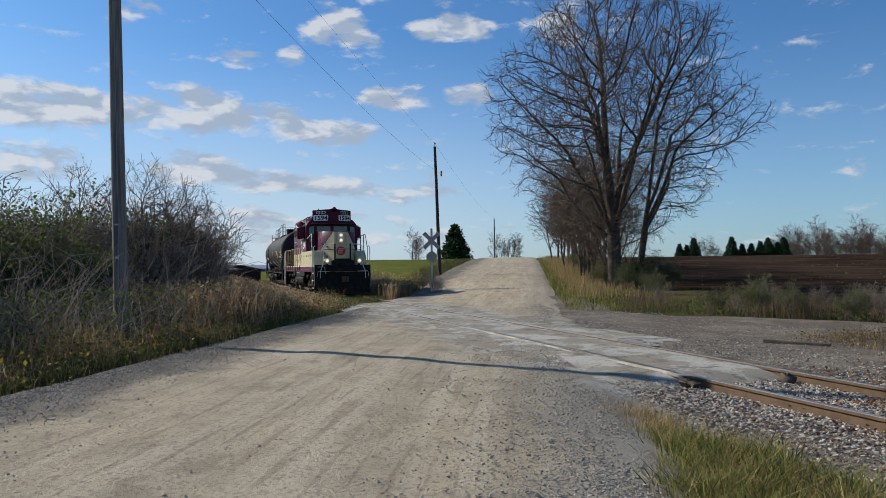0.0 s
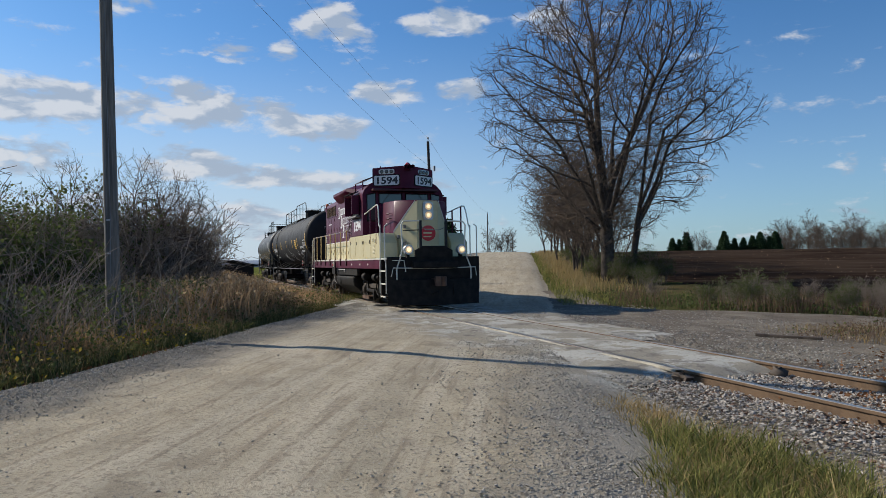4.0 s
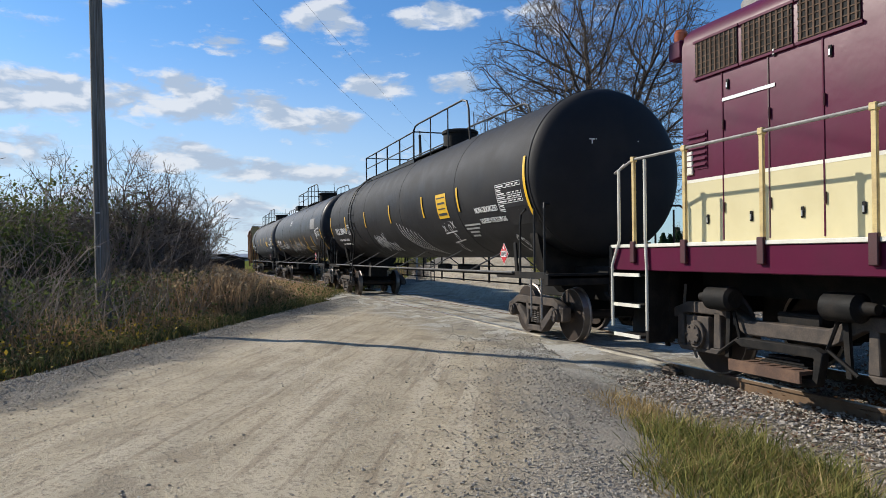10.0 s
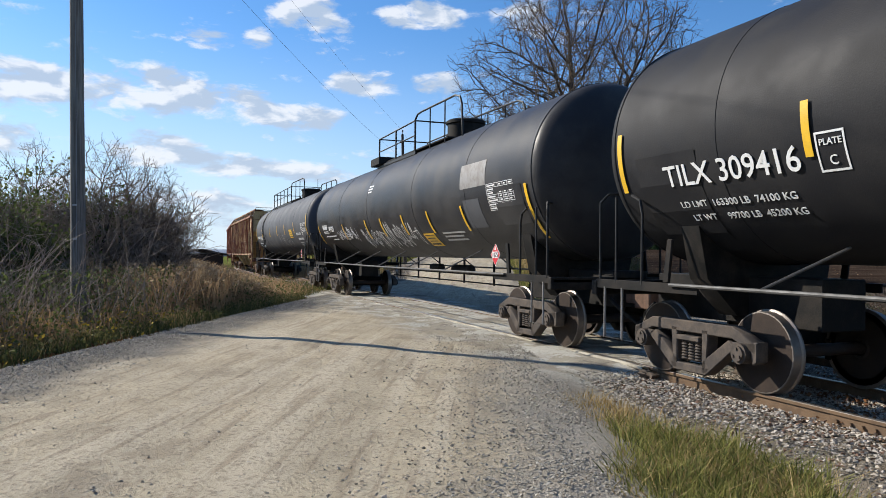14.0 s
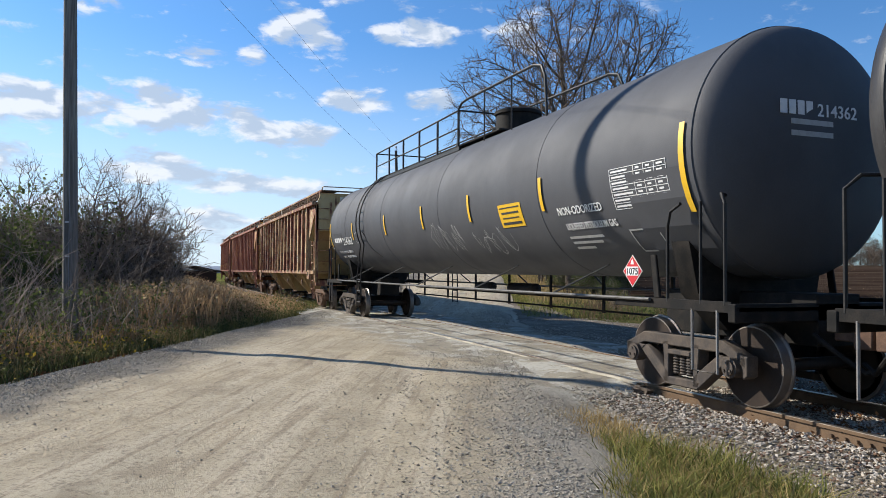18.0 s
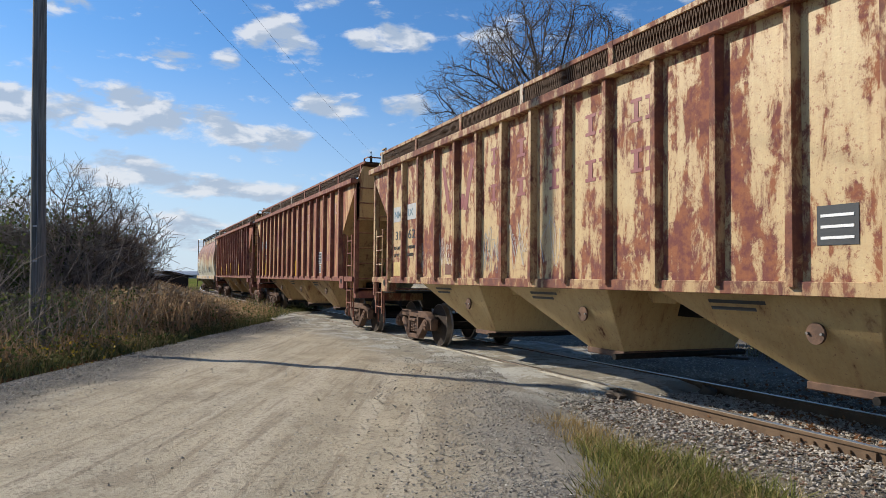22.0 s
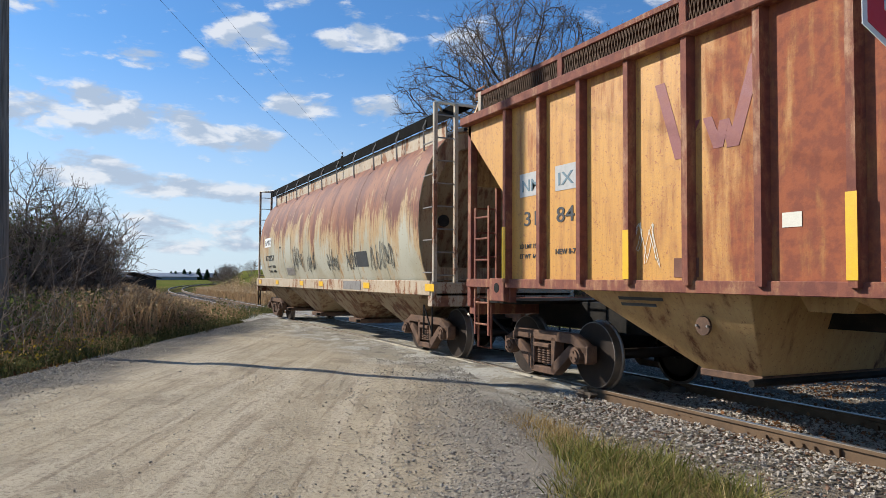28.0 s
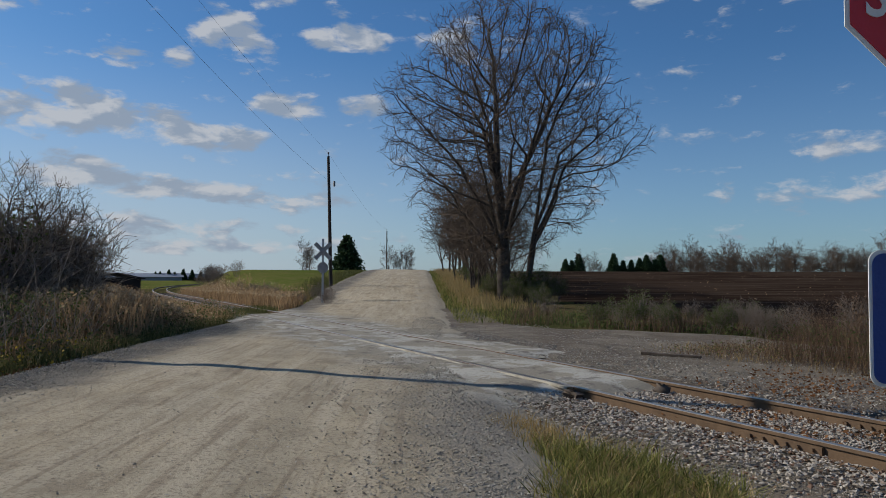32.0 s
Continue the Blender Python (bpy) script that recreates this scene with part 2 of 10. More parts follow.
def make_materials():
    m = {}
    # vehicles
    m["black_tank"] = worn("black_tank_paint", (0.018, 0.018, 0.0205), (0.031, 0.030, 0.030), 1.6, 0.8, 0.62)
    m["sooty_tank"] = worn("streaked_black_paint", (0.028, 0.028, 0.031), (0.066, 0.063, 0.061), 1.2, 0.8, 0.46)
    m["grey_tank"] = worn("dark_grey_paint", (0.086, 0.088, 0.096), (0.067, 0.069, 0.076), 1.0, 0.7, 0.60)
    m["under"] = worn("grimy_black_steel", (0.010, 0.010, 0.010), (0.038, 0.032, 0.027), 4.0, 0.7, 0.7)
    m["truck"] = worn("dusty_cast_steel", (0.060, 0.052, 0.047), (0.125, 0.10, 0.08), 6.0, 0.8, 0.75)
    m["rust_truck"] = worn("rusty_cast_steel", (0.095, 0.06, 0.045), (0.19, 0.115, 0.077), 6.0, 0.8, 0.8)
    m["wheel"] = worn("rusty_wheel_steel", (0.034, 0.026, 0.022), (0.06, 0.042, 0.032), 5.0, 0.7, 0.6, 0.3)
    m["tread"] = worn("worn_wheel_tread", (0.22, 0.19, 0.165), (0.13, 0.11, 0.095), 8.0, 0.5, 0.42, 0.6)
    m["grey_steel"] = worn("weathered_grey_steel", (0.22, 0.21, 0.2), (0.12, 0.1, 0.085), 7.0, 0.6, 0.6)
    m["pipe"] = worn("grimy_grey_pipe", (0.10, 0.098, 0.095), (0.05, 0.045, 0.04), 7.0, 0.6, 0.55)
    m["black_rail"] = worn("black_painted_pipe", (0.012, 0.012, 0.013), (0.04, 0.035, 0.03), 9.0, 0.5, 0.5)
    m["maroon"] = worn("maroon_gloss_paint", (0.092, 0.009, 0.033), (0.068, 0.009, 0.026), 1.5, 0.6, 0.40, 0.0, 0.010, 3.0, 0.0)
    # darker copy of the maroon: shade put into the colour of seams and trim
    m["shade_maroon"] = worn("maroon_with_painted_shade", (0.06, 0.008, 0.012), (0.03, 0.006, 0.009), 3.0, 0.6, 0.5)
    m["cream"] = worn("cream_gloss_paint", (0.58, 0.515, 0.31), (0.50, 0.435, 0.25), 2.0, 0.5, 0.45, 0.0, 0.004, 6.0, 0.08)
    m["off_white"] = worn("off_white_paint", (0.72, 0.70, 0.60), (0.5, 0.47, 0.4), 4.0, 0.5, 0.45)
    m["white_mark"] = worn("white_stencil_paint", (0.74, 0.74, 0.73), (0.55, 0.54, 0.52), 14.0, 0.4, 0.6)
    m["grey_mark"] = worn("faded_stencil_paint", (0.42, 0.42, 0.41), (0.3, 0.3, 0.29), 14.0, 0.5, 0.6)
    m["black_mark"] = worn("black_stencil_paint", (0.02, 0.025, 0.03), (0.05, 0.05, 0.05), 14.0, 0.5, 0.6)
    m["teal_mark"] = worn("faded_teal_paint", (0.09, 0.17, 0.22), (0.2, 0.22, 0.22), 14.0, 0.5, 0.6)
    m["pink_mark"] = worn("faded_red_paint", (0.22, 0.055, 0.055), (0.30, 0.12, 0.09), 10.0, 0.5, 0.6)
    m["yellow"] = worn("yellow_reflective_sheet", (0.78, 0.46, 0.02), (0.6, 0.36, 0.03), 10.0, 0.5, 0.45)
    m["red_sign"] = worn("red_sign_sheet", (0.55, 0.02, 0.03), (0.42, 0.03, 0.03), 6.0, 0.4, 0.4)
    m["white_sign"] = worn("white_sign_sheet", (0.78, 0.78, 0.76), (0.6, 0.59, 0.56), 6.0, 0.5, 0.45)
    m["blue_sign"] = worn("blue_sign_sheet", (0.012, 0.055, 0.27), (0.015, 0.045, 0.2), 6.0, 0.4, 0.35)
    m["brass"] = worn("cream_painted_post", (0.62, 0.47, 0.20), (0.3, 0.2, 0.09), 7.0, 0.6, 0.4)
    m["orange_lens"] = worn("amber_beacon_lens", (0.6, 0.13, 0.03), (0.4, 0.1, 0.03), 6.0, 0.4, 0.2)
    m["beam"] = plain_glow("headlight_lens", (1.0, 0.70, 0.40), 0.32)
    m["bulb"] = plain_glow("lit_bulb", (1.0, 0.74, 0.44), 1.1)
    m["soot"] = worn("sooty_black_mesh", (0.004, 0.004, 0.004), (0.011, 0.010, 0.009), 5.0, 0.6, 0.9)
    m["chrome"] = worn("dull_lamp_housing", (0.5, 0.5, 0.5), (0.3, 0.3, 0.3), 10.0, 0.4, 0.35, 0.8)
    k = Nodes("cab_window_glass")
    k.bsdf.inputs["Specular IOR Level"].default_value = 0.8
    m["glass"] = k.finish((0.02, 0.035, 0.04), 0.04)
    m["cream_rust"] = rusted("cream_paint_with_rust_blotches", (0.63, 0.475, 0.25), (0.29, 0.105, 0.048), (0.17, 0.05, 0.042), 0.60, 0.26, 1.25, 0.55, None, 0, 0, 0.008)
    m["rib_cream"] = rusted("rusty_cream_rib", (0.54, 0.38, 0.19), (0.24, 0.09, 0.05), (0.15, 0.055, 0.042), 0.66, 0.35, 2.4, 0.55, None, 0, 0, 0.02)
    m["rib_tan"] = rusted("rusty_tan_rib", (0.44, 0.22, 0.10), (0.25, 0.085, 0.055), (0.18, 0.06, 0.045), 0.85, 0.4, 2.0, 0.55, None, 0, 0, 0.05)
    m["brown_rust"] = rusted("brown_rust_over_yellow_paint", (0.72, 0.465, 0.185), (0.32, 0.108, 0.058), (0.235, 0.072, 0.046), 0.55, 0.62, 0.9, 0.55, None, 0, 0, 0.075, (-8.0, -1.5, -0.09, 0.035))
    m["orange_rust"] = rusted("orange_yellow_paint_with_rust", (0.66, 0.335, 0.075), (0.34, 0.10, 0.045), (0.24, 0.070, 0.040), 0.42, 0.45, 0.8, 0.55, None, 0, 0, 0.08, (-4.2, -1.6, -0.06, 0.15))
    m["bay_cream"] = rusted("dusty_cream_hopper_paint", (0.60, 0.44, 0.21), (0.26, 0.12, 0.06), (0.14, 0.06, 0.035), 0.10, 0.5, 1.2, 0.55, None, 0, 0, 0.02)
    m["bay_tan"] = rusted("dusty_tan_hopper_paint", (0.60, 0.40, 0.18), (0.24, 0.10, 0.05), (0.14, 0.06, 0.035), 0.26, 0.5, 1.2, 0.55, None, 0, 0, 0.03)
    m["rib_rust"] = worn("rusty_brown_steel", (0.17, 0.065, 0.04), (0.10, 0.04, 0.028), 5.0, 0.7, 0.75)
    m["roof_rust"] = worn("rusty_roof_grating", (0.12, 0.075, 0.05), (0.06, 0.04, 0.03), 8.0, 0.7, 0.8)
    k = Nodes("pale_grey_paint_with_rust_crown")
    z = k.axis(2)
    lift = k.step(z, 1.5, 4.1, -0.17, 0.19)
    bands, drips = k.noise(1.0, 6, 0.6, k.mapped((1.1, 1.1, 0.06))), k.noise(2.0, 7, 0.66, k.mapped((5.0, 5.0, 0.13)))
    v = k.math("ADD", k.math("ADD", k.math("MULTIPLY", bands, 0.85), k.math("MULTIPLY", drips, 0.40)), k.math("ADD", k.math("MULTIPLY", k.noise(1.5, 12, 0.7), 0.35), k.math("SUBTRACT", lift, 0.30)))
    base = k.mix(k.step(k.noise(0.8, 5), 0.4, 0.6), (0.43, 0.42, 0.34), (0.37, 0.345, 0.26))
    base = k.mix(k.math("MULTIPLY", k.step(v, 0.34, 0.48), 0.85), base, (0.42, 0.27, 0.125))
    base = k.mix(k.step(v, 0.475, 0.565), base, k.mix(k.step(k.noise(1.2, 8, 0.66, k.mapped((1.6, 1.6, 0.4))), 0.42, 0.60), (0.26, 0.110, 0.062), (0.155, 0.066, 0.052)))
    run = k.math("MULTIPLY", k.step(k.noise(2.4, 7, 0.62, k.mapped((6.5, 6.5, 0.12), (5, 2, 1))), 0.575, 0.62), k.step(v, 0.33, 0.46))
    base = k.mix(k.math("MULTIPLY", run, 0.8), base, (0.115, 0.055, 0.038))
    fleck = k.step(k.noise(24.0, 7, 0.72), 0.615, 0.64)
    base = k.mix(k.math("MULTIPLY", fleck, 0.75), base, (0.22, 0.10, 0.055))
    k.bsdf.inputs["Specular IOR Level"].default_value = 0.18
    m["grey_rust"] = k.finish(base, 0.6, 0, k.noise(45.0, 4), 0.004, 0.4)
    m["bay_grey"] = rusted("grimy_tan_grey_hopper_paint", (0.36, 0.29, 0.185), (0.20, 0.095, 0.055), (0.12, 0.055, 0.035), 0.42, 0.5, 1.2, 0.55, None, 0, 0, 0.04)
    m["pink_fade"] = worn("faded_pink_lettering_paint", (0.42, 0.22, 0.16), (0.34, 0.13, 0.09), 10.0, 0.6, 0.6)
    m["post_grey"] = rusted("rusty_pale_grey_post", (0.52, 0.47, 0.37), (0.28, 0.13, 0.075), (0.18, 0.08, 0.05), 0.45, 0.3, 2.5)
    m["sill_paint"] = rusted("rusty_white_sill_paint", (0.55, 0.48, 0.36), (0.33, 0.15, 0.07), (0.2, 0.08, 0.04), 0.4, 0.3, 2.0)
    m["spray_white"] = worn("white_spray_paint", (0.62, 0.62, 0.63), (0.4, 0.4, 0.4), 10.0, 0.5, 0.7)
    m["spray_black"] = worn("black_spray_paint", (0.05, 0.055, 0.05), (0.12, 0.12, 0.1), 10.0, 0.5, 0.7)
    # ground
    k = Nodes("packed_gravel_road")
    far, mid, fine, grit = k.noise(0.22, 4), k.noise(1.6, 6), k.noise(26, 5), k.noise(140, 3, 0.7)
    sx, sy = k.axis(0), k.axis(1)
    wide = k.math("ADD", k.math("MULTIPLY", sx, 0.410), k.math("MULTIPLY", sy, 0.912))
    turned = k.n.new("ShaderNodeMapping")
    k.l.new(k.co, turned.inputs[0])
    turned.vector_type = "TEXTURE"
    turned.inputs["Rotation"].default_value, turned.inputs["Scale"].default_value = (0, 0, radians(-24.2)), (10.0, 0.67, 1.0)
    rut = k.noise(1.3, 5, 0.6, turned.outputs[0])
    base = k.mix(k.step(mid, 0.35, 0.68), (0.485, 0.41, 0.29), (0.375, 0.315, 0.22))
    base = k.mix(k.math("MULTIPLY", k.step(far, 0.4, 0.65), 0.5), base, (0.40, 0.35, 0.26))
    base = k.mix(k.math("MULTIPLY", k.step(rut, 0.46, 0.60), 0.75), base, (0.52, 0.45, 0.335))
    scrape = k.noise(3.6, 7, 0.66, turned.outputs[0])
    base = k.mix(k.math("MULTIPLY", k.step(scrape, 0.53, 0.62), 0.5), base, (0.225, 0.175, 0.12))
    base = k.mix(k.math("MULTIPLY", k.step(k.noise(0.9, 10, 0.72), 0.57, 0.62), 0.40), base, (0.21, 0.165, 0.115))
    base = k.mix(k.math("MULTIPLY", k.step(k.noise(9.0, 7, 0.7), 0.54, 0.62), 0.4), base, (0.21, 0.17, 0.125))
    base = k.mix(k.math("MULTIPLY", k.step(fine, 0.52, 0.64), 0.55), base, (0.17, 0.14, 0.105))
    base = k.mix(k.math("MULTIPLY", k.step(grit, 0.56, 0.66), 0.6), base, (0.50, 0.46, 0.39))
    base = k.mix(k.math("MULTIPLY", k.step(k.noise(75, 3, 0.7), 0.60, 0.68), 0.7), base, (0.13, 0.105, 0.08))
    wob = k.math("ADD", k.math("MULTIPLY", k.noise(0.5, 5), 2.4), k.math("MULTIPLY", k.noise(5.0, 4), 0.7))
    left = k.step(k.math("ADD", wide, wob), ROAD_LEFT + 2.2, ROAD_LEFT + 3.3, 1.0, 0.0)
    right = k.step(k.math("SUBTRACT", wide, wob), ROAD_RIGHT - 3.3, ROAD_RIGHT - 1.6)
    near_cam = k.step(sx, -16.0, -9.0, 0.35, 1.0)
    loose_f = k.math("MAXIMUM", left, k.math("MULTIPLY", right, near_cam))
    gm, gf, gg = k.noise(1.2, 5), k.noise(34, 4), k.noise(105, 3, 0.7)
    stone = k.mix(k.step(gm, 0.35, 0.65), (0.215, 0.195, 0.165), (0.14, 0.125, 0.105))
    stone = k.mix(k.math("MULTIPLY", k.step(gg, 0.5, 0.7), 0.6), stone, (0.46, 0.41, 0.33))
    stone = k.mix(k.math("MULTIPLY", k.step(gf, 0.5, 0.68), 0.7), stone, (0.11, 0.092, 0.07))
    stone = k.mix(k.math("MULTIPLY", k.step(right, 0.0, 1.0), 0.55), stone, (0.36, 0.33, 0.28))
    base = k.mix(loose_f, base, stone)
    band = k.step(k.math("ADD", k.math("ABSOLUTE", sy), k.math("SUBTRACT", wob, 1.6)), 1.6, 2.9, 1.0, 0.0)
    grey = k.mix(k.step(k.noise(0.9, 10, 0.70), 0.485, 0.52), (0.32, 0.285, 0.22), (0.43, 0.41, 0.355))
    grey = k.mix(k.math("MULTIPLY", k.step(k.noise(0.8, 8, 0.68), 0.52, 0.58), 0.65), grey, (0.17, 0.145, 0.115))
    grey = k.mix(k.math("MULTIPLY", k.step(fine, 0.5, 0.64), 0.55), grey, (0.17, 0.15, 0.13))
    base = k.mix(band, base, grey)
    tall = k.math("ADD", k.math("ADD", fine, k.math("MULTIPLY", grit, 0.5)), k.math("MULTIPLY", mid, 2.0))
    tall = k.math("ADD", tall, k.math("MULTIPLY", k.math("MULTIPLY", gf, loose_f), 1.6))
    m["road"] = k.finish(base, 0.92, 0, tall, 0.03, 0.75)
    k = Nodes("grey_gravel")
    mid, fine, grit = k.noise(1.2, 5), k.noise(30, 4), k.noise(95, 3, 0.7)
    base = k.mix(k.step(mid, 0.35, 0.65), (0.25, 0.215, 0.165), (0.18, 0.15, 0.115))
    base = k.mix(k.math("MULTIPLY", k.step(k.noise(0.28, 8, 0.66), 0.46, 0.58), 0.7), base, (0.135, 0.105, 0.08))
    base = k.mix(k.math("MULTIPLY", k.step(k.noise(1.1, 8, 0.68, k.mapped((0.35, 1.3, 1.0))), 0.52, 0.60), 0.6), base, (0.12, 0.095, 0.075))
    base = k.mix(k.math("MULTIPLY", k.step(grit, 0.5, 0.7), 0.6), base, (0.36, 0.34, 0.31))
    base = k.mix(k.math("MULTIPLY", k.step(fine, 0.52, 0.7), 0.6), base, (0.08, 0.07, 0.06))
    m["gravel"] = k.finish(base, 0.92, 0, k.math("ADD", fine, grit), 0.03, 0.8)
    k = Nodes("worn_grey_crossing_surface")
    mid, fine, grit = k.noise(1.1, 6), k.noise(20, 5), k.noise(120, 3, 0.7)
    base = k.mix(k.step(k.noise(0.8, 10, 0.70), 0.485, 0.515), (0.31, 0.28, 0.22), (0.45, 0.43, 0.375))
    base = k.mix(k.math("MULTIPLY", k.step(mid, 0.45, 0.58), 0.5), base, (0.25, 0.225, 0.185))
    base = k.mix(k.math("MULTIPLY", k.step(k.noise(1.9, 8, 0.7), 0.54, 0.60), 0.7), base, (0.15, 0.13, 0.11))
    base = k.mix(k.math("MULTIPLY", k.step(fine, 0.5, 0.7), 0.45), base, (0.15, 0.13, 0.11))
    m["crossing"] = k.finish(base, 0.85, 0, k.math("ADD", fine, grit), 0.015, 0.6)
    k = Nodes("soil_and_dead_grass")
    a, b, c = k.noise(0.25, 5), k.noise(3.0, 5), k.noise(40, 4)
    base = k.mix(k.step(a, 0.4, 0.6), (0.10, 0.085, 0.04), (0.065, 0.075, 0.025))
    base = k.mix(k.math("MULTIPLY", k.step(b, 0.4, 0.7), 0.6), base, (0.14, 0.10, 0.055))
    m["soil"] = k.finish(k.mix(k.math("MULTIPLY", k.step(c, 0.5, 0.7), 0.5), base, (0.04, 0.035, 0.02)), 0.95, 0, k.math("ADD", b, c), 0.05, 0.8)
    k = Nodes("green_pasture")
    a, b, c = k.noise(0.06, 4), k.noise(0.9, 5), k.noise(14, 4)
    base = k.mix(k.step(a, 0.35, 0.65), (0.10, 0.135, 0.028), (0.155, 0.15, 0.045))
    base = k.mix(k.math("MULTIPLY", k.step(b, 0.45, 0.7), 0.6), base, (0.19, 0.155, 0.07))
    m["pasture"] = k.finish(k.mix(k.math("MULTIPLY", k.step(c, 0.45, 0.7), 0.4), base, (0.06, 0.075, 0.02)), 0.95, 0, k.math("ADD", b, c), 0.12, 0.8)
    k = Nodes("ploughed_soil")
    rows = k.n.new("ShaderNodeMapping")
    k.l.new(k.co, rows.inputs[0])
    rows.vector_type = "TEXTURE"
    rows.inputs["Rotation"].default_value, rows.inputs["Scale"].default_value = (0, 0, radians(47)), (9.0, 1.2, 1.0)
    a, b, c = k.noise(0.10, 4), k.noise(1.0, 6, 0.66, rows.outputs[0]), k.noise(11, 5)
    base = k.mix(k.step(a, 0.38, 0.64), (0.036, 0.023, 0.017), (0.060, 0.041, 0.030))
    base = k.mix(k.math("MULTIPLY", k.step(b, 0.50, 0.60), 0.75), base, (0.088, 0.066, 0.048))
    m["plough"] = k.finish(k.mix(k.math("MULTIPLY", k.step(c, 0.5, 0.72), 0.5), base, (0.03, 0.02, 0.015)), 0.95, 0, k.math("ADD", b, c), 0.2, 1.0)
    k = Nodes("crushed_limestone")
    r = k.island()
    base = k.mix(r, (0.34, 0.30, 0.245), (0.56, 0.50, 0.425))
    base = k.mix(k.step(k.math("FRACT", k.math("MULTIPLY", r, 7.13)), 0.80, 0.84), base, (0.17, 0.095, 0.06))
    m["ballast"] = k.finish(k.mix(k.math("MULTIPLY", k.noise(60, 3), 0.4), base, (0.2, 0.18, 0.16)), 0.9, 0, k.noise(120, 3), 0.004, 0.6)
    k = Nodes("road_grit")
    r = k.island()
    m["grit"] = k.finish(k.mix(r, (0.21, 0.187, 0.155), (0.45, 0.41, 0.345)), 0.9, 0, k.noise(150, 3), 0.003, 0.6)
    m["rail"] = worn("brown_rail_steel", (0.165, 0.108, 0.066), (0.10, 0.066, 0.043), 6.0, 0.7, 0.7, 0.2)
    m["rail_top"] = worn("shiny_rail_head", (0.42, 0.36, 0.30), (0.25, 0.19, 0.15), 5.0, 0.6, 0.32, 0.8)
    m["worn_edge"] = worn("pale_worn_concrete", (0.42, 0.385, 0.31), (0.22, 0.195, 0.155), 3.0, 0.9, 0.85)
    m["tie"] = worn("weathered_tie_timber", (0.10, 0.075, 0.055), (0.045, 0.035, 0.028), 6.0, 0.8, 0.9)
    # wood and plants
    k = Nodes("grey_pole_timber")
    g = k.noise(3.0, 6, 0.6, k.mapped((9, 9, 0.35)))
    m["pole"] = k.finish(k.mix(k.step(g, 0.35, 0.65), (0.22, 0.20, 0.175), (0.10, 0.09, 0.08)), 0.9, 0, g, 0.01, 0.7)
    m["dark_pole"] = worn("dark_creosoted_pole", (0.045, 0.035, 0.028), (0.085, 0.065, 0.05), 3.0, 0.6, 0.9)
    m["bark"] = worn("grey_brown_bark", (0.105, 0.086, 0.072), (0.05, 0.042, 0.036), 6.0, 0.8, 0.95, 0.0, 0.02, 40)
    m["twig"] = worn("grey_brown_twigs", (0.15, 0.115, 0.09), (0.09, 0.07, 0.056), 2.0, 0.7, 0.95)
    m["shrub_twig"] = worn("grey_shrub_twigs", (0.25, 0.205, 0.17), (0.13, 0.10, 0.085), 2.0, 0.7, 0.95)

    def leafy(name, a, b, thin=0.25):
        k = Nodes(name)
        r = k.island()
        c = k.mix(r, a, b)
        k.bsdf.inputs["Subsurface Weight"].default_value = 0.0
        tr = k.n.new("ShaderNodeBsdfTranslucent")
        k.put(tr.inputs[0], c)
        k.finish(c, 0.75)
        k.bsdf.inputs["Specular IOR Level"].default_value = 0.12
        ms = k.n.new("ShaderNodeMixShader")
        ms.inputs[0].default_value = thin
        k.l.new(k.bsdf.outputs[0], ms.inputs[1])
        k.l.new(tr.outputs[0], ms.inputs[2])
        k.l.new(ms.outputs[0], k.n["Material Output"].inputs[0])
        return k.mat

    m["leaf_green"] = leafy("dull_green_leaves", (0.06, 0.085, 0.026), (0.14, 0.155, 0.055), 0.4)
    m["leaf_low"] = leafy("low_green_weeds", (0.055, 0.075, 0.022), (0.17, 0.155, 0.06), 0.35)
    m["grass"] = leafy("green_grass_blades", (0.045, 0.065, 0.014), (0.34, 0.32, 0.10), 0.35)
    m["straw"] = leafy("dry_straw_grass", (0.30, 0.21, 0.09), (0.44, 0.33, 0.16))
    m["weed"] = leafy("brown_dead_weeds", (0.25, 0.155, 0.085), (0.46, 0.32, 0.18), 0.45)
    # the brown weeds again, with shade put into their colour
    m["shade_weed"] = leafy("shaded_brown_dead_weeds", (0.11, 0.07, 0.045), (0.22, 0.145, 0.09), 0.3)
    m["seed"] = leafy("pale_seed_heads", (0.36, 0.25, 0.14), (0.52, 0.39, 0.24), 0.4)
    m["stalk"] = leafy("grey_dead_stalks", (0.22, 0.17, 0.13), (0.40, 0.33, 0.27), 0.2)
    m["fallen"] = leafy("fallen_russet_leaves", (0.15, 0.065, 0.03), (0.27, 0.135, 0.06))
    m["yellow_leaf"] = leafy("yellow_leaves", (0.35, 0.25, 0.03), (0.48, 0.34, 0.06))
    m["needle"] = leafy("dark_conifer_needles", (0.022, 0.048, 0.020), (0.05, 0.085, 0.034), 0.15)
    m["far_wood"] = worn("distant_bare_wood", (0.10, 0.085, 0.08), (0.06, 0.052, 0.05), 0.3, 0.7, 0.95)
    # far hills and barns: the blue of distance haze is mixed into the colour
    m["hill"] = worn("haze_tinted_woodland", (0.10, 0.13, 0.17), (0.07, 0.095, 0.13), 0.01, 0.7, 0.95)
    m["shed"] = worn("black_weathered_boards", (0.02, 0.018, 0.017), (0.04, 0.034, 0.03), 3.0, 0.6, 0.9)
    m["barn"] = worn("haze_tinted_roofing", (0.22, 0.25, 0.30), (0.17, 0.2, 0.24), 0.3, 0.5, 0.6)
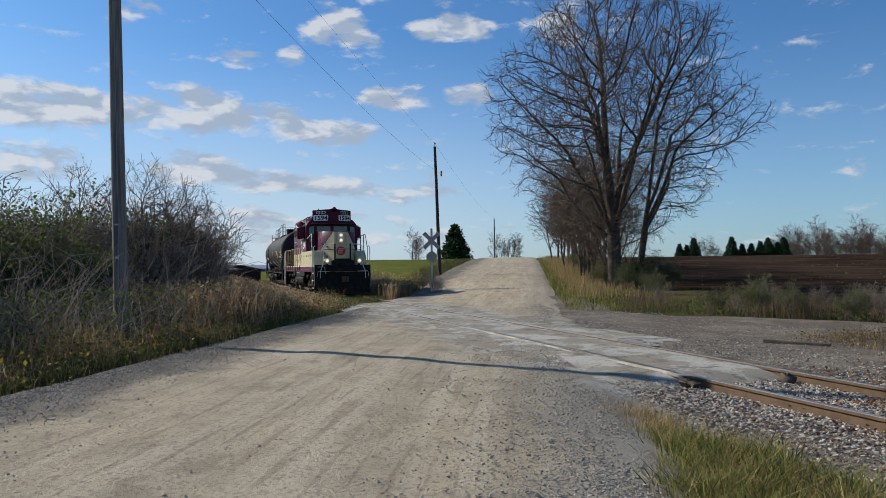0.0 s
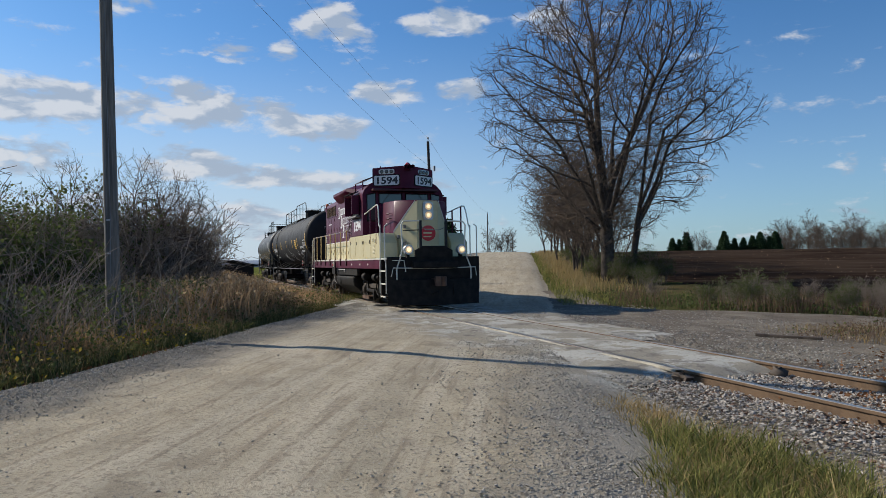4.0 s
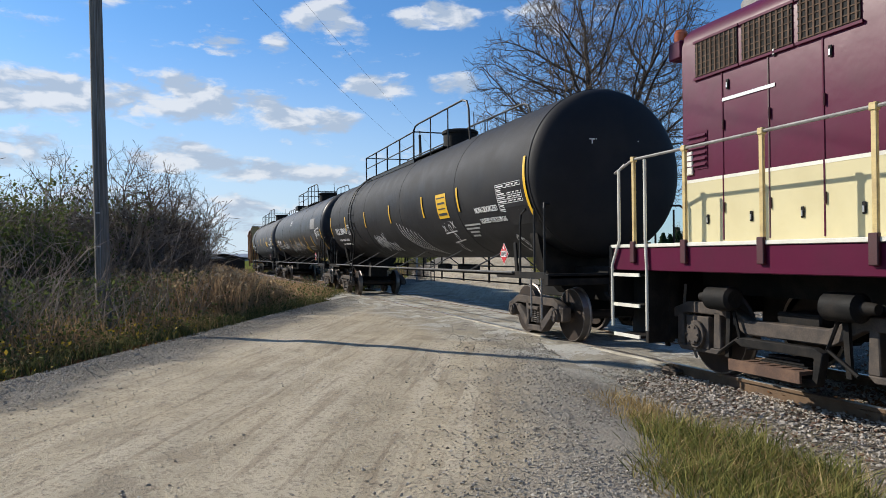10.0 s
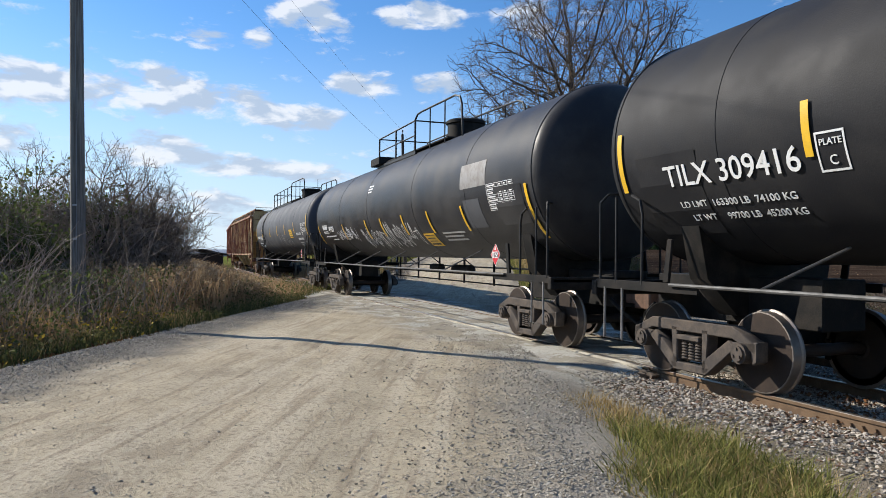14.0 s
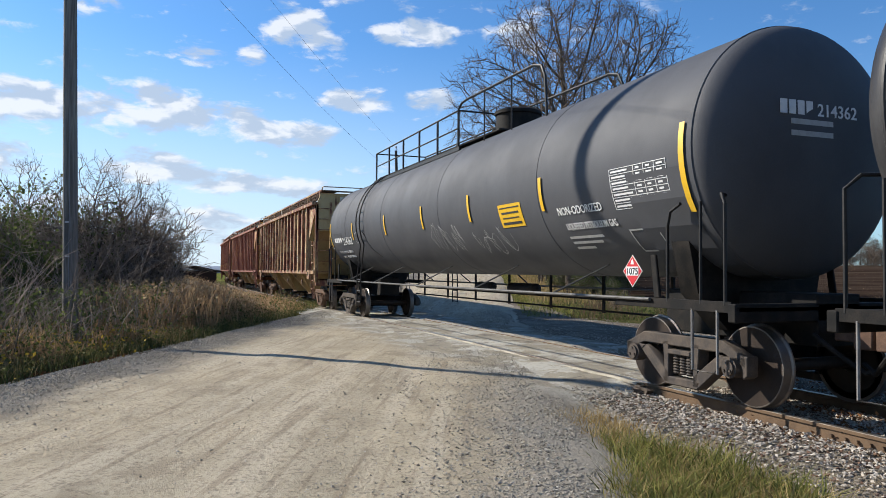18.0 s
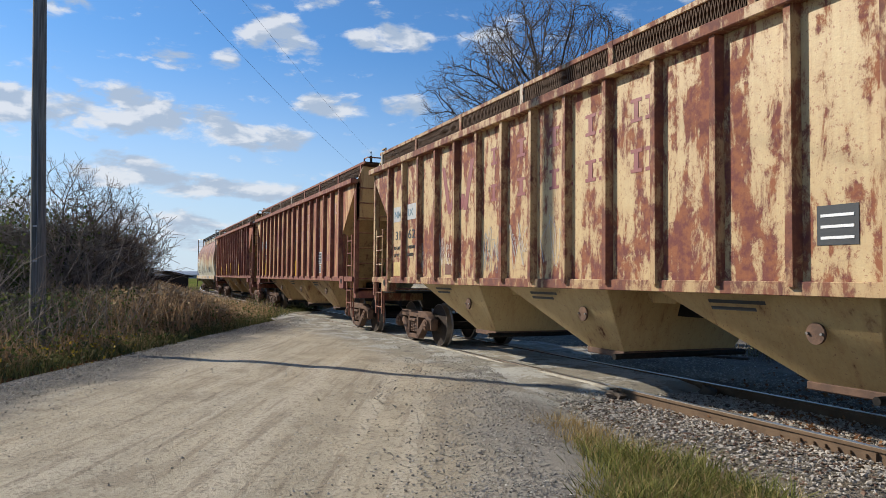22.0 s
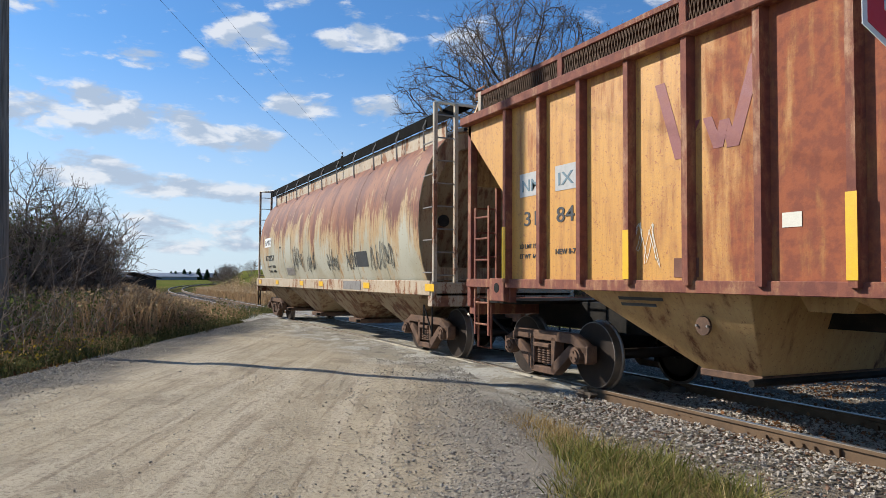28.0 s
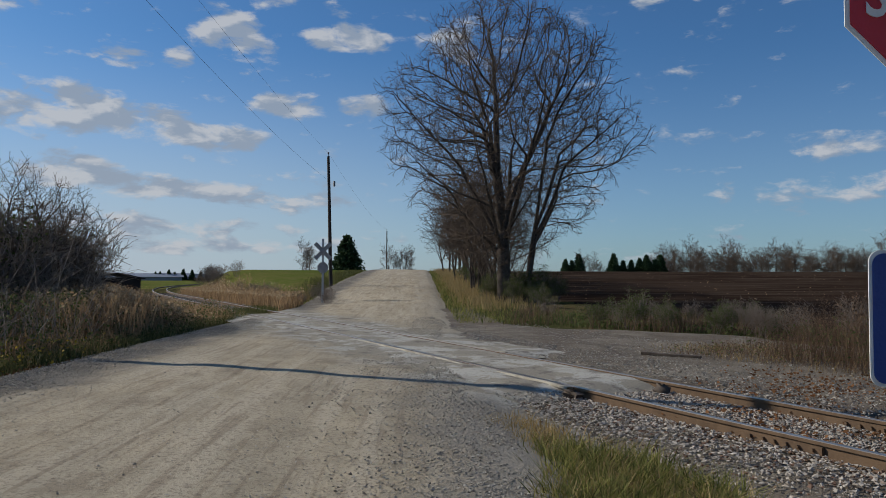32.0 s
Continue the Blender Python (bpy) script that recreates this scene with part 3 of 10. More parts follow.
    m["cable"] = worn("weathered_grey_cable", (0.20, 0.21, 0.225), (0.26, 0.26, 0.27), 4.0, 0.4, 0.6)
    m["galv"] = worn("galvanised_steel", (0.38, 0.39, 0.40), (0.28, 0.28, 0.29), 12.0, 0.5, 0.45, 0.6)
    m["back_sign"] = worn("bare_aluminium_sign_back", (0.30, 0.29, 0.29), (0.2, 0.19, 0.19), 5.0, 0.5, 0.5, 0.4)
    for q, shine in (("black_tank", 0.13), ("sooty_tank", 0.15), ("grey_tank", 0.13), ("under", 0.12), ("truck", 0.15), ("rust_truck", 0.15), ("wheel", 0.2), ("black_rail", 0.25), ("roof_rust", 0.15), ("pipe", 0.25), ("rail", 0.2), ("soot", 0.05), ("maroon", 0.14), ("cream", 0.15),
                     ("road", 0.06), ("gravel", 0.06), ("crossing", 0.08), ("soil", 0.0), ("pasture", 0.0), ("plough", 0.0), ("ballast", 0.1), ("grit", 0.1), ("bark", 0.05), ("twig", 0.05), ("shrub_twig", 0.05), ("hill", 0.0), ("worn_edge", 0.1)):
        m[q].node_tree.nodes["Principled BSDF"].inputs["Specular IOR Level"].default_value = shine
    return m


M = make_materials()


# ---- mesh kit ----
class Kit:
    """Collects the faces of one mesh."""

    def __init__(self):
        self.v, self.f = [], []

    def add(self, verts, faces):
        o = len(self.v)
        self.v.extend(tuple(p) for p in verts)
        self.f.extend(tuple(i + o for i in f) for f in faces)
        return self

    def box(self, x0, x1, y0, y1, z0, z1):
        return self.add([(x, y, z) for x in (x0, x1) for y in (y0, y1) for z in (z0, z1)],
                        [(0, 1, 3, 2), (4, 6, 7, 5), (0, 4, 5, 1), (2, 3, 7, 6), (0, 2, 6, 4), (1, 5, 7, 3)])

    def prism(self, poly, axis, a, b):
        """A polygon (pairs in the two other axes, in x, y, z order) drawn out along an axis from a to b."""
        def at(p, q):
            return {"x": (q, p[0], p[1]), "y": (p[0], q, p[1]), "z": (p[0], p[1], q)}[axis]
        n = len(poly)
        return self.add([at(p, a) for p in poly] + [at(p, b) for p in poly],
                        [tuple(range(n))[::-1], tuple(range(n, 2 * n))] + [(i, (i + 1) % n, n + (i + 1) % n, n + i) for i in range(n)])

    def ring(self, c, side, up, r, n):
        return [c + side * (r * math.cos(2 * math.pi * i / n)) + up * (r * math.sin(2 * math.pi * i / n)) for i in range(n)]

    def tube(self, pts, r, n=6, ends=True, r2=None):
        pts = [Vector(p) for p in pts]
        verts, faces = [], []
        up = None
        for i, p in enumerate(pts):
            d = (pts[min(i + 1, len(pts) - 1)] - pts[max(i - 1, 0)]).normalized()
            if up is None:
                up = Vector((0, 0, 1)) if abs(d.z) < 0.9 else Vector((1, 0, 0))
            side = d.cross(up).normalized()
            up = side.cross(d).normalized()
            rr = r if r2 is None else r + (r2 - r) * i / (len(pts) - 1)
            verts += self.ring(p, side, up, rr, n)
        for i in range(len(pts) - 1):
            faces += [(i * n + k, i * n + (k + 1) % n, (i + 1) * n + (k + 1) % n, (i + 1) * n + k) for k in range(n)]
        if ends:
            faces += [tuple(range(n))[::-1], tuple(range((len(pts) - 1) * n, len(pts) * n))]
        return self.add(verts, faces)

    def cyl(self, a, b, r, n=16, r2=None):
        return self.tube([a, b], r, n, True, r2)

    def turned(self, profile, axis="x", at=(0, 0, 0), n=32, caps=True):
        """A body of revolution: pairs of place along the axis and radius."""
        verts, faces = [], []
        for s, r in profile:
            for i in range(n):
                c, q = r * math.cos(2 * math.pi * i / n), r * math.sin(2 * math.pi * i / n)
                p = {"x": (s, c, q), "y": (c, s, q), "z": (c, q, s)}[axis]
                verts.append((p[0] + at[0], p[1] + at[1], p[2] + at[2]))
        for i in range(len(profile) - 1):
            faces += [(i * n + k, i * n + (k + 1) % n, (i + 1) * n + (k + 1) % n, (i + 1) * n + k) for k in range(n)]
        if caps:
            faces += [tuple(range(n)), tuple(range((len(profile) - 1) * n, len(profile) * n))]
        return self.add(verts, faces)

    def quad(self, a, b, c, d):
        return self.add([a, b, c, d], [(0, 1, 2, 3)])


def solid(kit, bevel=0.0, smooth=35.0):
    """A mesh from a kit, with outward faces, softened edges and smooth shading between them."""
    me = bpy.data.meshes.new("mesh")
    me.from_pydata(kit.v, [], kit.f)
    bm = bmesh.new()
    bm.from_mesh(me)
    bmesh.ops.recalc_face_normals(bm, faces=bm.faces)
    if bevel:
        sharp = [e for e in bm.edges if len(e.link_faces) == 2 and e.calc_face_angle(0) > 0.6]
        bmesh.ops.bevel(bm, geom=sharp, offset=bevel, segments=1, affect="EDGES", clamp_overlap=True)
    bm.to_mesh(me)
    bm.free()
    if smooth:
        me.shade_smooth()
        me.set_sharp_from_angle(angle=radians(smooth))
    return me


def loose(kit, flat=True):
    """A mesh straight from a kit, for great numbers of small pieces."""
    me = bpy.data.meshes.new("mesh")
    me.from_pydata(kit.v, [], kit.f)
    if not flat:
        me.shade_smooth()
    return me


def part(name, kit, material, parent=None, label="", at=None, bevel=0.0, smooth=35.0):
    """Links a kit, or a finished mesh, as one object under a thing or a part."""
    me = kit if isinstance(kit, bpy.types.Mesh) else solid(kit, bevel, smooth)
    if material and not me.materials:
        me.materials.append(M[material])
    ob = new(name, me)
    if parent is not None:
        ob.parent = parent
    if at is not None:
        ob.matrix_basis = at
    if label:
        ob["label"] = label
    return ob


def thing(name, label, category, at=None, group="", kind=""):
    """An empty that carries a thing's parts."""
    ob = new(name)
    ob.empty_display_size = 0.3
    if at is not None:
        ob.matrix_basis = at
    return tagged(ob, label, category, group, kind)


def lettering(text, size, material, parent, m, name="lettering", align="LEFT", width=None, depth=0.003, narrow=1.0, bold=0.008):
    """A line of writing in the built-in font, flat in its own x, y plane."""
    cu = bpy.data.curves.new("line", "FONT")
    cu.body, cu.size, cu.extrude, cu.align_x, cu.resolution_u = text, size, depth, align, 3
    cu.offset = bold * size
    tmp = bpy.data.objects.new("line", cu)
    me = bpy.data.meshes.new_from_object(tmp)
    bpy.data.objects.remove(tmp)
    xs = [v.co.x for v in me.vertices]
    f = width / (max(xs) - min(xs)) if width else narrow
    for v in me.vertices:
        v.co.x *= f
    me.materials.clear()
    return part(name, me, material, parent, "", m)


def side_plane(x, y, z, lean=0.0):
    """A plane on a vehicle's near side: text runs forward along the vehicle's rear-to-front axis, seen from outside."""
    return Matrix.Translation((x, y, z)) @ Matrix.Rotation(radians(90 + lean), 4, "X")

# ---- the lie of the land ----
ROAD_WAY, ROAD_OUT = Vector((-0.912, 0.410, 0)), Vector((0.410, 0.912, 0))


def ease(v):
    v = min(1.0, max(0.0, v))
    return v * v * (3 - 2 * v)


def along(x, y):
    return -0.912 * x + 0.410 * (y + 7)


def across(x, y):
    return 0.410 * x + 0.912 * y


def track_y(x):
    return 0.0 if x > -62 else (x + 62) ** 2 / 660


def land(x, y):
    """Height of the land: level at the crossing, rising to a low crest about a hundred metres off on the field side."""
    d = math.hypot(x, y + 7)
    q = ease((y - track_y(x) - 2.5) / 7.5) if x > -400 else 0
    rise = 2.75 * ease((d - 20) / 92) if d < 112 else max(-7.0, 2.75 - 0.016 * (d - 112))
    return q * rise + (1 - q) * -0.25 * ease((d - 30) / 60)


def fuzz(x, y, s, amp):
    return amp * noise.noise(Vector((x * s, y * s, 3.7)))


def ground_sheet():
    kit = Kit()
    rings = [0.0, 1.2]
    while rings[-1] < 3600:
        rings.append(rings[-1] * 1.055 + 0.12)
    angles = [radians(a) for a in np.arange(0, 360, 1.25)]
    mats = []
    n = len(angles)
    kit.v.append((0.0, -7.0, -0.16))
    for r in rings[1:]:
        for a in angles:
            x, y = -r * math.cos(a), -7.0 + r * math.sin(a)
            bump = fuzz(x, y, 0.35, 0.05) if r < 60 else 0
            trench = 0.5 * ease((3.0 - abs(y - track_y(x))) / 0.5) if (x > -8.3 or x < -31.5) and x > -90 else 0
            kit.v.append((x, y, land(x, y) - 0.16 + bump - trench))
    for k in range(n):
        kit.f.append((0, 1 + k, 1 + (k + 1) % n))
        mats.append(0)
    for i in range(len(rings) - 2):
        for k in range(n):
            a, b = 1 + i * n + k, 1 + i * n + (k + 1) % n
            kit.f.append((a, a + n, b + n, b))
            x, y, _ = kit.v[a + n]
            s, w = along(x, y), across(x, y)
            w += fuzz(x, y, 0.2, 1.5)
            if w > 2.2 and y > 11 and x < 60:
                mats.append(2)
            elif w < -13.6 and y > track_y(x) + 4 + fuzz(x, y, 0.3, 1.5) and s > 34:
                mats.append(1)
            elif math.hypot(x, y) > 130:
                mats.append(1 if y < 40 else 2)
            else:
                mats.append(0)
    me = loose(kit, False)
    for name in ("soil", "pasture", "plough"):
        me.materials.append(M[name])
    me.polygons.foreach_set("material_index", mats)
    return tagged(part("ground", me, None), "uneven ground with dead grass, green pasture and ploughed soil", "ground", "", "structure")


def strip(name, label, category, us, vs, place, pick, mats):
    """A surface strip on a grid; place(u, v) gives the point, pick(u, v) the material's number."""
    kit = Kit()
    nv = len(vs)
    for u in us:
        for v in vs:
            kit.v.append(place(u, v))
    idx = []
    for i in range(len(us) - 1):
        for k in range(nv - 1):
            kit.f.append((i * nv + k, (i + 1) * nv + k, (i + 1) * nv + k + 1, i * nv + k + 1))
            idx.append(pick((us[i] + us[i + 1]) / 2, (vs[k] + vs[k + 1]) / 2))
    me = loose(kit, False)
    for q in mats:
        me.materials.append(M[q])
    me.polygons.foreach_set("material_index", idx)
    return tagged(part(name, me, None), label, category, "", "structure")


def on_road(s, w):
    """The point at s metres up the road from the camera and w across."""
    p = ROAD_WAY * s + ROAD_OUT * (w - across(0, -7)) + Vector((0, -7, 0))
    return p.x, p.y


def gravel_road():
    us = [-30 + 2 * i for i in range(14)] + list(np.arange(-2, 36, 0.3)) + list(np.arange(36, 60, 0.8)) + list(np.arange(60, 122, 2.0))
    vs = list(np.arange(ROAD_LEFT - 0.9, ROAD_RIGHT + 1.0, 0.22))

    def place(s, w):
        wob = fuzz(s, 0, 0.3, 0.25) + fuzz(s, 9, 1.1, 0.12)
        x, y = on_road(s, w)
        t = (w - ROAD_LEFT - wob) / (ROAD_RIGHT - ROAD_LEFT)
        edge = ease(min(t + 0.13, 1.13 - t) / 0.15)
        crown = 0.05 * (1 - (2 * t - 1) ** 2) * ease((abs(y) - 1.0) / 3)
        ruts = -0.018 * (math.exp(-((t - 0.30) / 0.05) ** 2) + math.exp(-((t - 0.53) / 0.05) ** 2) + math.exp(-((t - 0.74) / 0.06) ** 2))
        z = land(x, y) - 0.03 + crown + ruts + fuzz(x, y, 0.9, 0.018) + fuzz(x, y, 4.0, 0.006)
        if abs(y) < 1.9:
            z = min(z, -0.035)
        return x, y, z - 0.17 * (1 - edge)

    def pick(s, w):
        return 0

    return strip("road", "packed gravel country road with wheel tracks and loose stones", "road", us, vs, place, pick, ("road",))


def side_road():
    us, vs = list(np.arange(-31, 46, 0.5)), [i / 22 for i in range(23)]

    def place(x, t):
        near, far = 1.0, 6.6 + 3.6 * ease((x + 22) / 8) + fuzz(x, 2, 0.35, 0.5)
        if x < -22:
            far = 6.6 - (x + 22) * 0.42
        y = near + (far - near) * t
        edge = ease(min(t, 1 - t) / 0.1)
        return x, y, land(x, y) - 0.075 + fuzz(x, y, 0.6, 0.03) - 0.12 * (1 - edge)

    def pick(x, t):
        return 1

    return strip("side_road", "bare gravel lane turning off beside the track", "road", us, vs, place, pick, ("road", "gravel"))


def crossing():
    """Worn filler between and beside the rails where the road runs over the track."""
    top = thing("crossing_surface", "worn grey patched filler flush with the rails of a level crossing", "crossing", None, "", "structure")
    rng = random.Random(5)
    for name, y0, y1, tilt, stop in (("filler_strip", -0.675, 0.675, 0.0, -8.3), ("filler_strip", -2.3, -0.80, -0.05, -8.3), ("filler_strip", 0.80, 2.3, -0.05, -12.6)):
        kit, n = Kit(), 64
        xs = [-31.5 + (stop + 31.5) * i / n for i in range(n + 1)]
        ys = [y0 + (y1 - y0) * k / 8 for k in range(9)]
        for x in xs:
            end = ease(min(x + 31.8, stop + 0.2 - x + fuzz(x, y0, 1, 0.3)) / 0.8)
            for y in ys:
                out = abs(y) - 0.8
                z = -0.012 + fuzz(x, y, 1.7, 0.014) + fuzz(x, y, 6, 0.007) + (tilt * ease(out / 1.6) if out > 0 else 0) - 0.13 * (1 - end)
                kit.v.append((x + rng.uniform(-0.06, 0.06), y, z))
        for i in range(n):
            for k in range(8):
                kit.f.append((i * 9 + k, (i + 1) * 9 + k, (i + 1) * 9 + k + 1, i * 9 + k + 1))
        part(name, loose(kit, False), "crossing", top)
    for y0, y1, x0, x1 in ((-0.90, -0.80, -21.0, -8.5), (0.80, 0.86, -27.0, -13.0)):
        kit, n = Kit(), 60
        for i in range(n + 1):
            x = x0 + (x1 - x0) * i / n
            w = 1.0 + fuzz(x, y0, 1.3, 0.9)
            sink = 0.05 * (1 - ease((x - x0) / 5.0)) + max(0.0, fuzz(x, 5.0, 0.7, 0.03))
            for y, z in ((y0 - 0.01 if y0 < 0 else y0, -0.03), (y0 + (0.04 * (1 - w) if y0 < 0 else 0), 0.004), (y1 + (0.03 * (w - 1) if y0 > 0 else 0), 0.006), (y1, -0.03)):
                kit.v.append((x, y, z + fuzz(x, y, 2.0, 0.008) - sink))
        for i in range(n):
            kit.f += [(i * 4 + k, i * 4 + 4 + k, i * 4 + 5 + k, i * 4 + 1 + k) for k in range(3)]
        part("worn_edge_strip", loose(kit, False), "worn_edge", top, "pale worn strip along the rail")
    for x, y, r in ((-8.3, -0.98, 0.09), (-8.2, 0.52, 0.09)):
        lump = Kit()
        lump.turned([(-0.16, r), (-0.05, r * 0.95), (0.0, r * 0.55), (0.01, 0.02)], "z", (x, y, -0.02), 9)
        for i, p in enumerate(lump.v):
            lump.v[i] = (p[0] + rng.uniform(-0.08, 0.08), p[1] + rng.uniform(-0.08, 0.08), p[2] + rng.uniform(-0.02, 0.02))
        part("broken_asphalt_edge", lump, "tie", top, "broken dark asphalt edge", None, 0, 60)
    return top


def track_point(x):
    return Vector((x, track_y(x), 0))


def rails():
    top = thing("railway_track", "single railway track of rust-brown rails on timber ties", "railway track", None, "", "structure")
    xs = [60 - 3 * i for i in range(36)] + [-48 - 4 * i for i in range(56)]
    prof = [(-0.07, -0.172), (0.07, -0.172), (0.07, -0.160), (0.012, -0.140), (0.012, -0.045), (0.036, -0.038), (0.036, -0.006), (-0.036, -0.006), (-0.036, -0.038), (-0.012, -0.045), (-0.012, -0.140), (-0.07, -0.160)]
    cap = [(-0.036, -0.006), (0.036, -0.006), (0.030, 0.0), (-0.030, 0.0)]
    for side in (-0.753, 0.753):
        for name, poly, mat in (("rail", prof, "rail"), ("rail_head", cap, "rail_top")):
            kit, n = Kit(), len(poly)
            for x in xs:
                slope = (track_y(x - 0.5) - track_y(x + 0.5))
                nrm = Vector((slope, 1.0, 0)).normalized()
                for p in poly:
                    c = track_point(x) + nrm * (side + p[0])
                    kit.v.append((c.x, c.y, p[1] + fuzz(x, side, 0.05, 0.006)))
            for i in range(len(xs) - 1):
                kit.f += [(i * n + k, i * n + (k + 1) % n, (i + 1) * n + (k + 1) % n, (i + 1) * n + k) for k in range(n)]
            kit.f += [tuple(range(n)), tuple(range((len(xs) - 1) * n, len(xs) * n))]
            part(name, kit, mat, top, "worn bright running surface" if mat == "rail_top" else "", None, 0, 30)
    # ties beyond the crossing, both ways
    rng = random.Random(8)
    meshes = []
    for i in range(4):
        kit = Kit()
        kit.box(-0.115, 0.115, -1.28 + rng.uniform(-0.05, 0.05), 1.28 + rng.uniform(-0.05, 0.05), -0.36, -0.176)
        meshes.append(solid(kit, 0.02))
    for x in [-7.6 + 0.56 * i for i in range(34)] + [-32.2 - 0.56 * i for i in range(90)]:
        part("tie", meshes[rng.randrange(4)], "tie", top, "", Matrix.Translation((x, track_y(x), rng.uniform(-0.012, 0.004))) @ pose(0, 0, 0, 0, 0, rng.uniform(-2, 2)))
    # joint bars, tie plates and spikes on the near stretch
    for side in (-0.753, 0.753):
        for x in (-5.1, 6.4):
            bar = Kit()
            for s in (-1, 1):
                bar.box(x - 0.45, x + 0.45, side + s * 0.014, side + s * 0.045, -0.135, -0.052)
                for b in (-0.36, -0.2, -0.07, 0.07, 0.2, 0.36):
                    bar.cyl((x + b, side + s * 0.04, -0.092), (x + b, side + s * 0.075, -0.092), 0.018, 6)
            part("joint_bar", bar, "rail", top)
        for i in range(20):
            x = -7.6 + 0.56 * i
            plate = Kit()
            plate.box(x - 0.09, x + 0.09, side - 0.17, side + 0.17, -0.178, -0.170)
            for s in (-1, 1):
                plate.box(x - 0.03 * s - 0.012, x - 0.03 * s + 0.012, side + s * 0.075, side + s * 0.10, -0.175, -0.135)
            part("tie_plate", plate, "rail", top)
    return top


def stones(name, label, count, region, size, z_of, mat, seed, category):
    """Loose broken stones, all in one mesh."""
    rng = np.random.default_rng(seed)
    base = np.array([(1, 0, 0), (-1, 0, 0), (0, 1, 0), (0, -1, 0), (0, 0, 1), (0, 0, -1)], float)
    tri = np.array([(0, 2, 4), (2, 1, 4), (1, 3, 4), (3, 0, 4), (2, 0, 5), (1, 2, 5), (3, 1, 5), (0, 3, 5)])
    pts = region(rng, count)
    verts, faces = np.empty((count * 6, 3)), np.empty((count * 8, 3), int)
    for i in range(count):
        s = size * rng.uniform(0.45, 1.25)
        v = base * (s * rng.uniform(0.5, 1.1, (6, 1))) * rng.uniform(0.6, 1.2, 3) + rng.normal(0, s * 0.22, (6, 3))
        a, b = rng.uniform(0, 6.28), rng.uniform(0, 6.28)
        ca, sa, cb, sb = math.cos(a), math.sin(a), math.cos(b), math.sin(b)
        rot = np.array([[ca, -sa, 0], [sa, ca, 0], [0, 0, 1]]) @ np.array([[1, 0, 0], [0, cb, -sb], [0, sb, cb]])
        v = v @ rot.T
        v[:, 2] *= 0.6
        x, y = pts[i]
        verts[i * 6:i * 6 + 6] = v + (x, y, z_of(x, y) + s * rng.uniform(-0.15, 0.35))
        faces[i * 8:i * 8 + 8] = tri + i * 6
    me = bpy.data.meshes.new("mesh")
    me.from_pydata(verts.tolist(), [], faces.tolist())
    return tagged(part(name, me, mat), label, category, "", "stuff")


def bed(x, y):
    """Top of the ballast beside and between the rails."""
    d = abs(y - track_y(x))
    return -0.125 - 0.20 * ease((d - 1.6) / 1.5)


